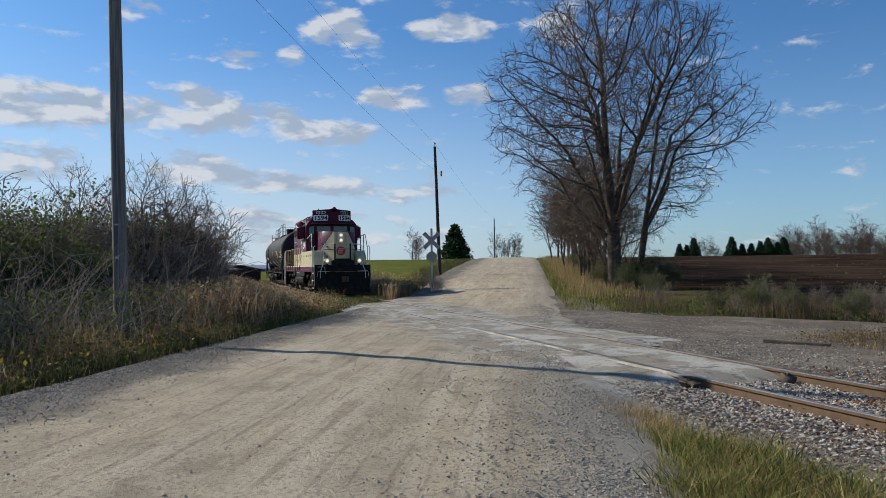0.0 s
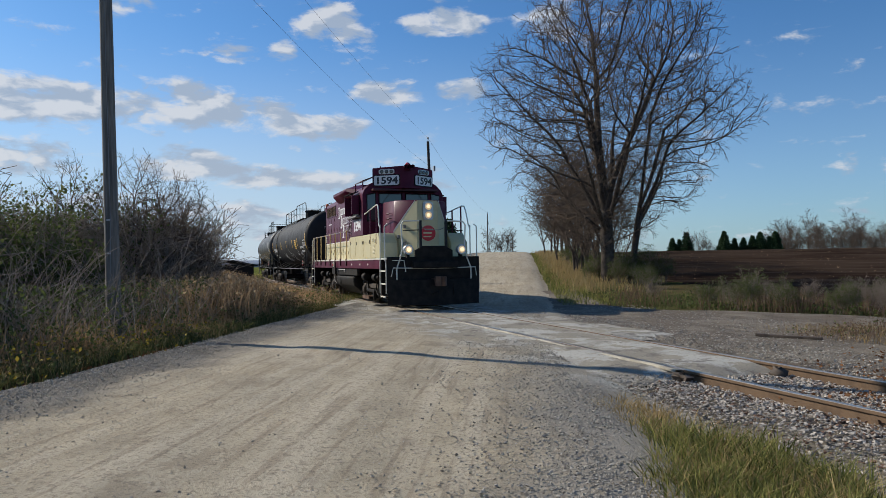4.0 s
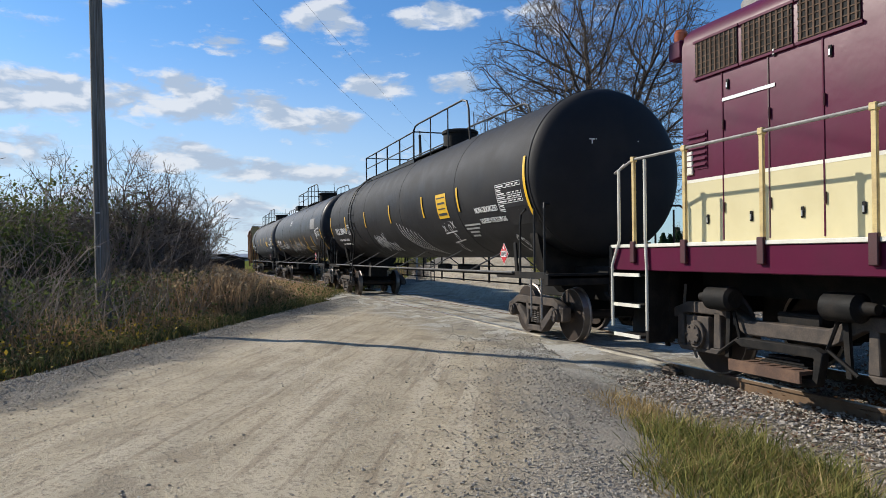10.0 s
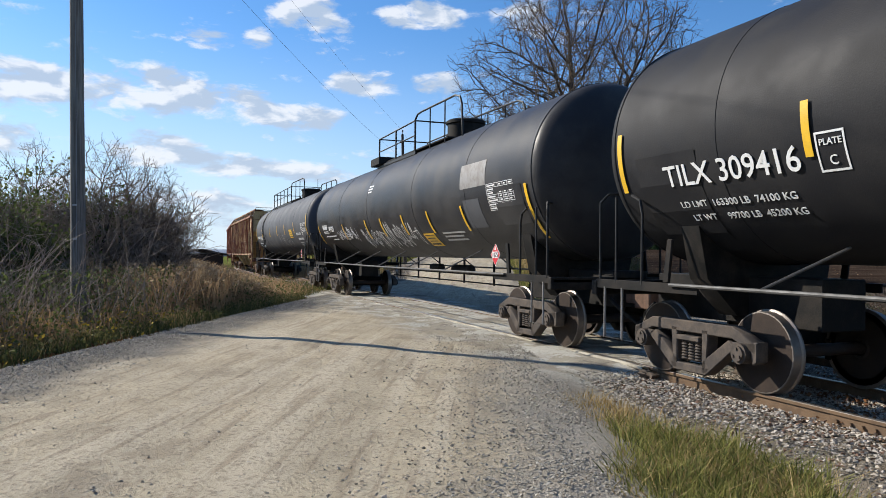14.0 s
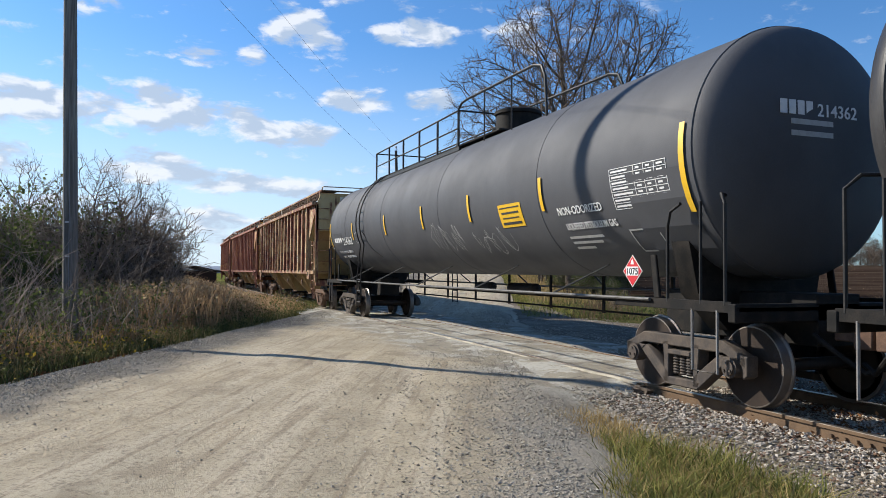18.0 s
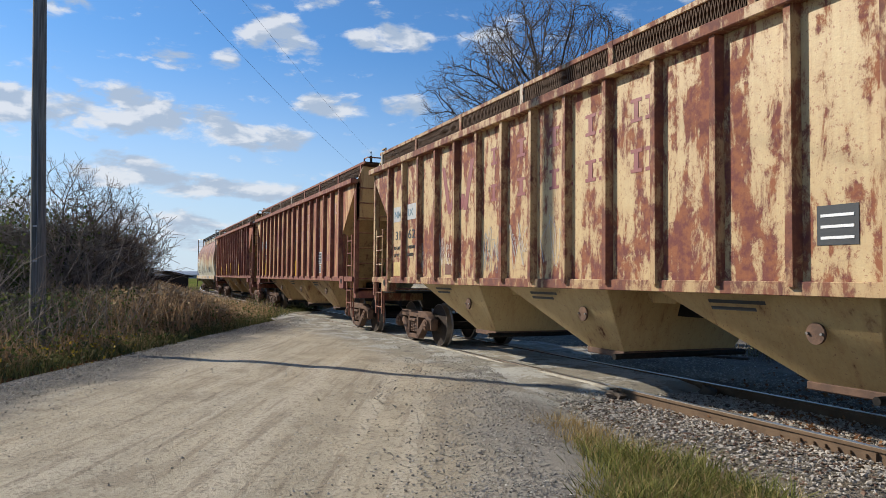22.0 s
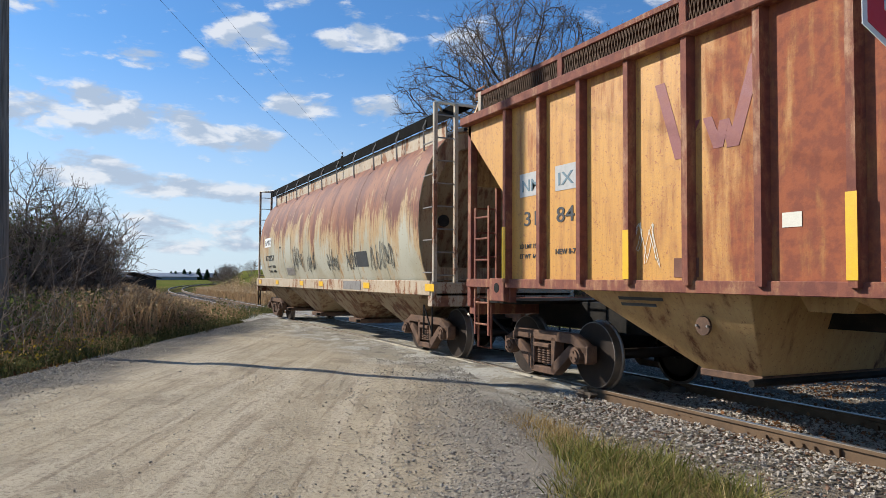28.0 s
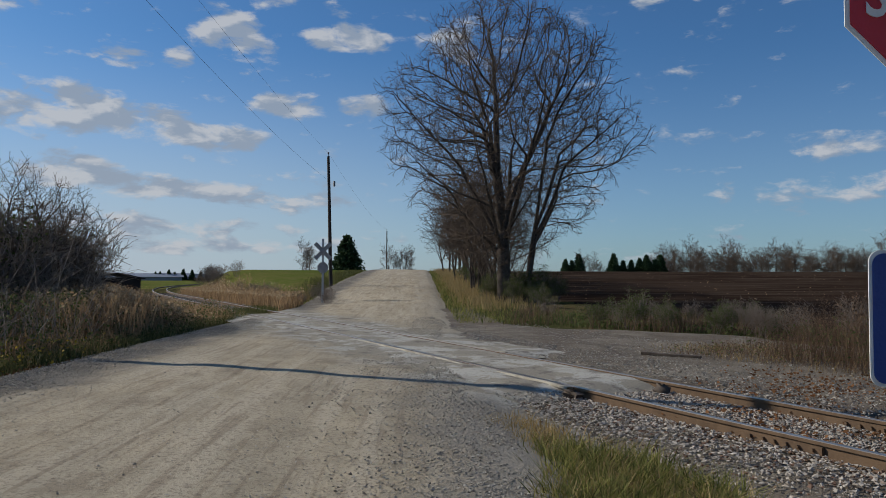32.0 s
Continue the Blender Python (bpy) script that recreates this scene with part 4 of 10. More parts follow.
def ballast():
    kit = Kit()
    xs = [-8.6 + 0.6 * i for i in range(70)]
    ys = [-3.2 + 0.2 * i for i in range(31)]
    for x in xs:
        for y in ys:
            kit.v.append((x, y, bed(x, y) - 0.06 - 0.2 * ease((abs(y) - 2.6) / 0.4)))
    n = len(ys)
    for i in range(len(xs) - 1):
        for k in range(n - 1):
            kit.f.append((i * n + k, (i + 1) * n + k, (i + 1) * n + k + 1, i * n + k + 1))
    tagged(part("ballast_bed", loose(kit, False), "gravel"), "bed of grey crushed stone under the track", "ballast", "", "structure")

    def near(rng, n):
        x = -8.4 + 10.4 * rng.random(n) ** 1.05
        y = np.clip(rng.normal(0, 1.35, n), -2.9, 2.6)
        y = np.where(np.abs(np.abs(y) - 0.753) < 0.07, y + 0.16, y)
        return np.stack([x, y], 1)
    stones("ballast_stones", "loose pale crushed limestone ballast round the ties", 34000, near, 0.027, bed, "ballast", 4, "ballast")

    def far(rng, n):
        x = -32 - 40 * rng.random(n) ** 1.3
        y = np.array([track_y(q) for q in x]) + np.clip(rng.normal(0, 1.1, n), -2.4, 2.4)
        return np.stack([x, y], 1)
    stones("ballast_stones", "grey crushed stone along the distant track", 5000, far, 0.05, bed, "ballast", 6, "ballast")

    def lane(rng, n):
        x = -22 + 25 * rng.random(n)
        y = np.where(rng.random(n) < 0.45, 1.3 + 1.9 * rng.random(n), 1.3 + 5.6 * rng.random(n))
        return np.stack([x, y], 1)
    stones("lane_gravel", "scattered pale and brown gravel over the lane", 15000, lane, 0.026, lambda x, y: land(x, y) - 0.075 + fuzz(x, y, 0.6, 0.03), "grit", 9, "gravel")

    def apron(rng, n):
        x = -9.6 + 3.4 * rng.random(n)
        return np.stack([x, -3.6 + 2.7 * rng.random(n)], 1)
    stones("apron_gravel", "loose gravel where the crossing ends", 3500, apron, 0.02, lambda x, y: -0.07 - 0.12 * ease((x + 8.6) / 1.2), "grit", 10, "gravel")

    def clods(rng, n):
        spots = np.array([(-11.1, -2.8), (-8.9, -3.9), (-12.6, -2.3), (-10.2, -2.2), (-14.4, -2.9)])
        return spots[rng.integers(0, 5, n)] + rng.normal(0, 0.20, (n, 2)) * np.array([1.6, 0.7])
    stones("dirt_clods", "crumbled clods in the worn spots before the crossing", 450, clods, 0.016, lambda x, y: -0.005, "grit", 13, "clods")

    def shoulder(rng, n):
        s = 3.5 + 26 * rng.random(n) ** 1.6
        side = rng.random(n) < 0.55
        w = np.where(side, ROAD_LEFT + np.abs(rng.normal(0.1, 0.6, n)), ROAD_RIGHT - np.abs(rng.normal(-0.2, 0.75, n)))
        w = np.where(rng.random(n) < 0.13, ROAD_LEFT + (ROAD_RIGHT - ROAD_LEFT) * rng.random(n), w)
        return np.array([on_road(a, b) for a, b in zip(s, w)])
    stones("loose_road_stones", "loose gravel scattered along the road and its shoulders", 30000, shoulder, 0.016, lambda x, y: -0.022 + 0.03 * ease((abs(y) - 1) / 3) - 0.06 * ease((across(x, y) + 6.0) / 0.8), "grit", 7, "gravel")


ground_sheet()
gravel_road()
side_road()
crossing()
rails()
ballast()

# ---- trees, shrubs, weeds and grass ----
def tri_mesh(verts, tris, mat):
    me = bpy.data.meshes.new("mesh")
    me.vertices.add(len(verts))
    me.vertices.foreach_set("co", np.asarray(verts, np.float32).ravel())
    me.loops.add(len(tris) * 3)
    me.loops.foreach_set("vertex_index", np.asarray(tris, np.int32).ravel())
    me.polygons.add(len(tris))
    me.polygons.foreach_set("loop_start", np.arange(0, len(tris) * 3, 3, dtype=np.int32))
    me.update(calc_edges=True)
    me.materials.append(M[mat])
    return me


def stick_mesh(segs, mat, sides=3):
    """Tapered sticks: rows of start, end, start radius, end radius."""
    s = np.asarray(segs, float)
    a, b, ra, rb = s[:, :3], s[:, 3:6], s[:, 6:7], s[:, 7:8]
    d = b - a
    d /= np.linalg.norm(d, axis=1, keepdims=True) + 1e-9
    ref = np.where(np.abs(d[:, 2:3]) < 0.9, np.array([[0, 0, 1.0]]), np.array([[1.0, 0, 0]]))
    u = np.cross(d, ref)
    u /= np.linalg.norm(u, axis=1, keepdims=True) + 1e-9
    v = np.cross(d, u)
    rings = []
    for k in range(sides):
        q = 2 * math.pi * k / sides
        o = u * math.cos(q) + v * math.sin(q)
        rings.append((a + o * ra, b + o * rb))
    n = len(s)
    verts = np.stack([r[0] for r in rings] + [r[1] for r in rings], 1).reshape(-1, 3)
    tris = []
    for k in range(sides):
        j = (k + 1) % sides
        tris += [(k, j, sides + j), (k, sides + j, sides + k)]
    idx = (np.arange(n) * 2 * sides)[:, None, None] + np.array(tris)[None]
    me = tri_mesh(verts, idx.reshape(-1, 3), mat)
    if sides > 4:
        me.shade_smooth()
    return me


def leaf_mesh(pts, size, rng, mat, flat=0.0):
    """Small leaves, each a bent pair of triangles, at the given points."""
    pts = np.asarray(pts)
    n = len(pts)
    a = rng.normal(size=(n, 3))
    a[:, 2] *= 1 - flat
    a /= np.linalg.norm(a, axis=1, keepdims=True)
    b = np.cross(a, rng.normal(size=(n, 3)))
    b /= np.linalg.norm(b, axis=1, keepdims=True) + 1e-9
    s = size * rng.uniform(0.5, 1.3, (n, 1))
    verts = np.stack([pts, pts + a * s * 0.5 + b * s * 0.32, pts + a * s, pts + a * s * 0.5 - b * s * 0.32], 1).reshape(-1, 3)
    idx = (np.arange(n) * 4)[:, None, None] + np.array([(0, 1, 2), (0, 2, 3)])[None]
    return tri_mesh(verts, idx.reshape(-1, 3), mat)


def blade_mesh(pts, h, w, lean, rng, mat, bend=0.5):
    """Grass blades and dry stalks: tapering, bent, each facing its own way."""
    pts = np.asarray(pts, float)
    n = len(pts)
    h = h * rng.uniform(0.5, 1.2, (n, 1))
    q = rng.uniform(0, 2 * math.pi, n)
    side = np.stack([np.cos(q), np.sin(q), 0 * q], 1) * (w * rng.uniform(0.6, 1.3, (n, 1)))
    tip = rng.normal(size=(n, 3)) * lean * h
    tip[:, 2] = 0
    mid = pts + tip * (0.5 - bend * 0.3) + np.array([0, 0, 1.0]) * h * 0.55
    top = pts + tip + np.array([0, 0, 1.0]) * h * (1 - 0.25 * bend)
    verts = np.stack([pts - side, pts + side, mid - side * 0.75, mid + side * 0.75, top], 1).reshape(-1, 3)
    idx = (np.arange(n) * 5)[:, None, None] + np.array([(0, 1, 3), (0, 3, 2), (2, 3, 4)])[None]
    return tri_mesh(verts, idx.reshape(-1, 3), mat)


def grow(rng, segs, tips, p, d, length, r, level, plan, first=0.35, crown=0.0, thin=0.006):
    """One limb and, along it, the limbs of the next level."""
    kids, ratio, spread, droop, wob = plan[level]
    n = (7, 5, 3)[min(level, 2)] if len(plan) > 5 else (5, 3, 2)[min(level, 2)]
    if level == len(plan) - 1:
        n = 2 if len(plan) > 5 else 1
    step = length / n
    r_end = r * (0.10 if level == 0 else 0.45 if level < len(plan) - 1 else 0.4)
    pts = [p]
    for i in range(n):
        d = (d + Vector((rng.gauss(0, wob), rng.gauss(0, wob), rng.gauss(0, wob) + droop))).normalized()
        q = pts[-1] + d * step
        a, b = r + (r_end - r) * i / n, r + (r_end - r) * (i + 1) / n
        segs[min(level, 1)].append((*pts[-1], *q, max(a, thin), max(b, thin)))
        pts.append(q)
    if level + 1 >= len(plan):
        tips.append(pts[-1])
        return
    for k in range(kids):
        t = 0.22 + 0.78 * (k + rng.random()) / kids if level else first + (1 - first) * (k + rng.random()) / kids
        i = min(n - 1, int(t * n))
        base = pts[i].lerp(pts[i + 1], t * n - i)
        ax = Vector((rng.gauss(0, 1), rng.gauss(0, 1), rng.gauss(0, 0.6)))
        side = (ax - d * ax.dot(d)).normalized()
        open_ = spread * (1.25 - 0.6 * t) if crown and not level else spread
        shape = (0.8 + 0.9 * t if t < 0.35 else 1.115 - crown * (t - 0.35)) if crown and not level else 1.0
        nd = (d * math.cos(open_) + side * math.sin(open_)).normalized()
        grow(rng, segs, tips, base, nd, length * ratio * shape * rng.uniform(0.7, 1.15), max(thin, (r + (r_end - r) * t) * (0.55 if level else 0.5)), level + 1, plan, first, crown, thin)


# children, their length, their opening, their lift, their waver, level by level
FAR = [(13, 0.46, 0.66, 0.02, 0.05), (6, 0.50, 0.70, 0.03, 0.12), (4, 0.55, 0.8, 0.0, 0.18), (0, 0, 0, 0.0, 0.2)]


def bare_tree(name, label, seed, x, y, stems, length, r, plan, group="", first=0.35, crown=0.0, thin=0.006):
    rng = random.Random(seed)
    twigs, tips = [], []
    t = thing(name, label, "tree", Matrix.Translation((x, y, land(x, y) - 0.16)), group)
    for dx, dy, lean, f in stems:
        stem = []
        grow(rng, (stem, twigs), tips, Vector((dx, dy, -0.4)), Vector((lean[0], lean[1], 1)).normalized(), length * f, r * f, 0, plan, first, crown, thin)
        part("trunk", stick_mesh(stem, "bark", 9), None, t)
    part("crown", stick_mesh(twigs, "twig", 3), None, t, "leafless crown of fine twigs")
    return t, tips


def reach_out(rng, nodes, parents, ways, inside, count, near=3.2, close=0.75, step=0.42, keep=0.75, lift=0.05, rounds=90):
    """Lets a skeleton grow towards free places strewn through a crown until every place is reached."""
    goals = inside(rng, count)
    pts, par, way = [np.array(p, float) for p in nodes], list(parents), [np.array(w, float) for w in ways]
    best, who = np.full(len(goals), 1e9), np.zeros(len(goals), int)
    buds = [0] * len(pts)
    fresh = list(range(len(pts)))
    for _ in range(rounds):
        if not fresh or not len(goals):
            break
        p = np.array([pts[i] for i in fresh])
        d = np.linalg.norm(goals[:, None] - p[None], axis=2)
        k = d.argmin(1)
        m = d[np.arange(len(goals)), k]
        won = m < best
        best, who = np.where(won, m, best), np.where(won, np.array(fresh)[k], who)
        live = best > close
        goals, best, who = goals[live], best[live], who[live]
        pull = {}
        for g in np.nonzero(best < near)[0]:
            v = goals[g] - pts[who[g]]
            pull.setdefault(who[g], []).append(v / np.linalg.norm(v))
        fresh = []
        full = []
        for i, vs in pull.items():
            buds[i] += 1
            if buds[i] > 3:
                full.append(i)
                continue
            v = np.mean(vs, 0) + keep * way[i] + np.array([0, 0, lift]) + rng.normal(0, 0.10, 3)
            v /= np.linalg.norm(v)
            fresh.append(len(pts))
            pts.append(pts[i] + v * step)
            par.append(i)
            way.append(v)
            buds.append(0)
        if full:
            open_ = ~np.isin(who, full)
            goals, best, who = goals[open_], best[open_], who[open_]
    return np.array(pts), np.array(par), np.array(way)


def leader(nodes, parents, ways, start, way, length, rng, bend=0.04, step=0.5):
    """Adds one limb to a skeleton, from the node start."""
    w, i = np.array(way, float) / np.linalg.norm(way), start
    for _ in range(int(length / step)):
        w = w + rng.normal(0, bend, 3) + np.array([0, 0, 0.025])
        w /= np.linalg.norm(w)
        nodes.append(np.array(nodes[i]) + w * step)
        parents.append(i)
        ways.append(w)
        i = len(nodes) - 1
    return i


def crown_tree(seed, trunks, inside, count, bole, twig=0.0075, spray=2, reach=0.75, near=3.2, close=0.75):
    """The sticks of a bare tree: boles and limbs, thin branches, and the ends of the twigs."""
    rng = np.random.default_rng(seed)
    limbs, fine, ends, root = {}, [], [], {}
    nodes, parents, ways = [], [], []
    for foot, top, fan in trunks:
        nodes.append(np.array(foot, float))
        parents.append(-1)
        w = np.array(top, float) - np.array(foot, float)
        ways.append(w / np.linalg.norm(w))
        i = leader(nodes, parents, ways, len(nodes) - 1, w, np.linalg.norm(w), rng, 0.03)
        for open_, turn, length, back in fan:
            v = np.array([math.sin(open_) * math.cos(turn), math.sin(open_) * math.sin(turn), math.cos(open_)])
            leader(nodes, parents, ways, max(0, i - back), v, length, rng)
    pts, par, way = reach_out(rng, nodes, parents, ways, inside, count, near, close)
    n = len(pts)
    load, kids = np.zeros(n), np.zeros(n, int)
    for i in range(n - 1, -1, -1):
        load[i] = max(load[i], 1.0)
        if par[i] >= 0:
            load[par[i]] += load[i]
            kids[par[i]] += 1
    r = np.maximum(twig * 1.2, bole * (load / load.max()) ** 0.44)
    for i in range(n):
        root[i] = root[par[i]] if par[i] >= 0 else i
        if par[i] >= 0:
            q = par[i]
            row = (*pts[q], *pts[i], min(r[q], r[i] * 1.35), r[i])
            (limbs.setdefault(root[i], []) if r[i] > 0.045 else fine).append(row)
        if r[i] < 0.05 and pts[i][2] > 2.5:
            for _ in range(spray + (2 if kids[i] == 0 else 0)):
                w = way[i] * 0.7 + rng.normal(0, 0.55, 3) + np.array([0, 0, 0.12])
                w /= np.linalg.norm(w)
                p, ln = pts[i], reach * rng.uniform(0.5, 1.2)
                mid = p + w * ln * 0.5
                w2 = w + rng.normal(0, 0.25, 3) + np.array([0, 0, 0.12])
                tip = mid + w2 / np.linalg.norm(w2) * ln * 0.5
                fine.append((*p, *mid, twig, twig * 0.85))
                fine.append((*mid, *tip, twig * 0.85, twig * 0.6))
                side = w + rng.normal(0, 0.6, 3)
                t2 = mid + side / np.linalg.norm(side) * ln * 0.45
                fine.append((*mid, *t2, twig * 0.8, twig * 0.55))
                ends += [tip, t2]
    return list(limbs.values()), fine, np.array(ends)


def egg(cx, cy, z0, z1, half, low=0.42, hollow=0.0):
    """Places strewn through an egg-shaped crown, widest at low of its height."""
    def inside(rng, n):
        out = []
        while len(out) < n:
            x, y, t = rng.uniform(-1, 1), rng.uniform(-1, 1), rng.random()
            w = math.sin(math.pi * 0.5 * min(1.0, (t + 0.10) / (low + 0.10))) if t < low else math.sqrt(max(0.0, 1 - ((t - low) / (1 - low)) ** 2))
            w *= 0.86 + 0.13 * math.sin(5 * math.atan2(y, x) + 9 * t) + 0.09 * math.sin(3 * math.atan2(y, x) - 17 * t)
            d = math.hypot(x, y)
            if d < w and d > hollow * w * rng.random():
                out.append((cx + x * half, cy + y * half, z0 + (z1 - z0) * t))
        return np.array(out)
    return inside


def trees():
    # the great bare tree at the lane's mouth: limbs fanning from low on a main trunk and a slimmer second one
    big = thing("bare_tree", "tall leafless maple with a broad rounded crown of grey-brown twigs", "tree", Matrix.Translation((-35.2, 14.0, land(-35.2, 14.0) - 0.16)))
    fan = [(0.06, 0.4, 7.0, 0), (0.22, 1.0, 7.0, 0), (0.24, 3.3, 6.5, 1), (0.30, 4.9, 6.0, 1), (0.42, 0.1, 5.5, 2), (0.46, 2.2, 5.5, 2), (0.62, 4.2, 5.0, 2), (0.70, 1.2, 4.5, 1), (0.85, 5.6, 4.0, 3), (0.95, 3.9, 3.6, 3), (1.15, 0.9, 3.2, 4), (1.2, 4.2, 3.0, 4)]
    fan2 = [(0.16, 1.0, 5.0, 0), (0.42, 1.3, 4.5, 0), (0.60, 0.4, 4.0, 1), (0.75, 1.9, 3.6, 2)]
    limbs, fine, ends = crown_tree(19, (((0, 0, -0.4), (0.05, -0.05, 4.2), fan), ((0.55, 1.05, -0.4), (0.85, 1.6, 4.4), fan2)), egg(0.15, 0.25, 2.6, 16.8, 7.2, 0.46, 0.35), 7000, 0.36, 0.0085, 2, 0.75, 2.6, 0.48)
    for stem in limbs:
        part("trunk", stick_mesh(stem, "bark", 8), None, big)
    part("crown", stick_mesh(fine, "twig", 3), None, big, "leafless crown of fine twigs")
    rng = np.random.default_rng(2)
    few = ends[rng.choice(len(ends), 700, False)]
    tagged(part("dry_leaves", leaf_mesh(few, 0.10, rng, "weed"), None, big), "last dry leaves on the twigs", "", "", "stuff")
    # the row of trees up the road
    kinds = []
    for k in range(3):
        x, y = -46 - 6 * k, 18.5 + 3 * k
        t = thing("bare_tree", "leafless roadside tree with dense brown twigs", "tree", Matrix.Translation((x, y, land(x, y) - 0.16)), "trees along the road")
        h = (9.6, 8.6, 9.2)[k]
        low = [(0.12, 1 + k, 3.5, 0), (0.35, 2.6 + k, 3.0, 1), (0.45, 4.6 + k, 3.0, 1), (0.6, 0.2 + k, 2.4, 2)]
        limbs, fine, _ = crown_tree(40 + k, (((0, 0, -0.4), (0.1, 0.05, 2.6), low), ((0.6, 0.4, -0.4), (0.9, 0.7, 2.4), low[1:])), egg(0.2, 0.2, 1.2, h, 3.6, 0.45, 0.3), 750, 0.12, 0.011, 1, 0.75, 2.6, 0.55)
        for stem in limbs:
            part("trunk", stick_mesh(stem, "bark", 6), None, t)
        part("crown", stick_mesh(fine, "twig", 3), None, t, "leafless crown of fine twigs")
        kinds.append(t)
    r2 = random.Random(6)
    for k in range(10):
        s = 49 + 5.2 * k + r2.uniform(-1, 1)
        x, y = on_road(s, -2.4 + r2.uniform(-0.8, 1.6))
        c = copy_thing(kinds[k % 3], Matrix.Translation((x, y, land(x, y) - 0.2)) @ pose(0, 0, 0, 0, 0, r2.uniform(0, 360)))
        c.scale = [r2.uniform(0.85, 1.15)] * 3
    # slim trees and suckers about the foot of the great tree
    for k in range(4):
        s = 42 + 3.2 * k
        x, y = on_road(s, -2.2 + r2.uniform(-0.6, 1.4))
        c = copy_thing(kinds[(k + 1) % 3], Matrix.Translation((x, y, land(x, y) - 0.2)) @ pose(0, 0, 0, 0, 0, r2.uniform(0, 360)))
        c.scale = [r2.uniform(0.5, 0.8)] * 3
        tagged(c, "slim leafless sapling beside the great tree")
    # small bare trees behind the thicket
    for k, (az, d, s) in enumerate(((-8.8, 25, 0.50), (-4.6, 25, 0.58), (-2.4, 26, 0.52), (-0.7, 27, 0.47), (0.6, 29, 0.38))):
        x, y = -d * math.cos(radians(az)), -7 + d * math.sin(radians(az))
        c = copy_thing(kinds[k % 3], Matrix.Translation((x, y, land(x, y) - 0.2)) @ pose(0, 0, 0, 0, 0, 70 * k))
        c.scale = [s * 0.85, s * 0.85, s * 1.02]
        tagged(c, "small leafless tree rising behind the thicket", group="thicket trees")
    # bare trees on the far skyline
    far = []
    for k in range(3):
        az, d = (15.4, 22.0, 37.4)[k], (150, 150, 178)[k]
        x, y = -d * math.cos(radians(az)), -7 + d * math.sin(radians(az))
        t, _ = bare_tree("bare_tree", "small leafless tree on the skyline", 52 + k, x, y, ((0, 0, (0.0, 0.0), 1.0), (0.5, 0.3, (0.12, 0.1), 0.8)), (5.6, 5.0, 4.8)[k], 0.11, FAR, "skyline trees", 0.2, 0.4, 0.014)
        far.append(t)
    for az, d, s in ((15.9, 156, 0.9), (23.2, 150, 1.0), (23.7, 160, 0.9), (36.6, 175, 0.9), (38.0, 176, 0.8)):
        a = radians(az)
        x, y = -d * math.cos(a), -7 + d * math.sin(a)
        c = copy_thing(far[int(az * 10) % 3], Matrix.Translation((x, y, land(x, y) - 0.2)) @ pose(0, 0, 0, 0, 0, az * 40))
        c.scale = [s] * 3
    for k in range(70):
        az, d = 42.6 + 0.30 * k + r2.uniform(-0.3, 0.3), 195 + r2.uniform(-8, 30)
        a = radians(az)
        x, y = -d * math.cos(a), -7 + d * math.sin(a)
        c = copy_thing(far[k % 3], Matrix.Translation((x, y, land(x, y) - 0.3)) @ pose(0, 0, 0, 0, 0, r2.uniform(0, 360)))
        w = r2.uniform(0.8, 1.25)
        c.scale = [w * 1.55, w * 1.55, w * 1.25]
        tagged(c, "leafless tree in a far wood beyond the field", group="far wood")


def conifer(seed, h):
    rng = np.random.default_rng(seed)
    pts, segs = [], []
    z = 0.08 * h
    while z < h * 0.98:
        reach = (1 - z / h) ** 0.8 * h * 0.40 + 0.06
        for k in range(9):
            q = rng.uniform(0, 6.28)
            r = reach * rng.uniform(0.75, 1.1)
            e = np.array([math.cos(q) * r, math.sin(q) * r, z - r * 0.25])
            segs.append((0, 0, z, *e, 0.03, 0.01))
            m = int(12 + 26 * r)
            t = rng.random(m)[:, None] ** 0.7
            pts.append(np.array([0, 0, z]) + (e - np.array([0, 0, z])) * t + rng.normal(0, 0.10 + 0.04 * r, (m, 3)))
        z += h * 0.035
    return np.concatenate(pts), segs, rng


def conifers():
    def one(seed, az, d, h, label):
        a = radians(az)
        x, y = -d * math.cos(a), -7 + d * math.sin(a)
        pts, segs, rng = conifer(seed, h)
        t = thing("conifer", label, "tree", Matrix.Translation((x, y, land(x, y) - 0.3)), "conifers")
        trunk = Kit().tube([(0, 0, -0.3), (0, 0, h * 0.97)], 0.03 * h, 8, True, 0.02)
        part("trunk", trunk, "bark", t)
        part("crown", leaf_mesh(pts, 0.34, rng, "needle"), None, t, "dark green drooping needles")
        return t
    spruce = one(3, 18.75, 112, 5.4, "dark green spruce standing at the field's edge")
    spruce.scale = (1.3, 1.3, 1.0)
    first = one(5, 39.2, 175, 6.0, "dark conifer in a row beyond the ploughed field")
    r = random.Random(4)
    for k, az in enumerate((39.9, 40.5, 41.1, 41.6, 42.2, 35.6, 36.1, 36.6, 42.6, 8.0, 7.4, 6.8, 6.2, 5.8, 5.2, 4.9)):
        d = 175 if k < 9 else 420
        a = radians(az)
        x, y = -d * math.cos(a), -7 + d * math.sin(a)
        c = copy_thing(first, Matrix.Translation((x, y, land(x, y) - 0.3)) @ pose(0, 0, 0, 0, 0, r.uniform(0, 360)))
        c.scale = [r.uniform(0.7, 1.0) * (1.0 if k < 9 else 1.1)] * 3


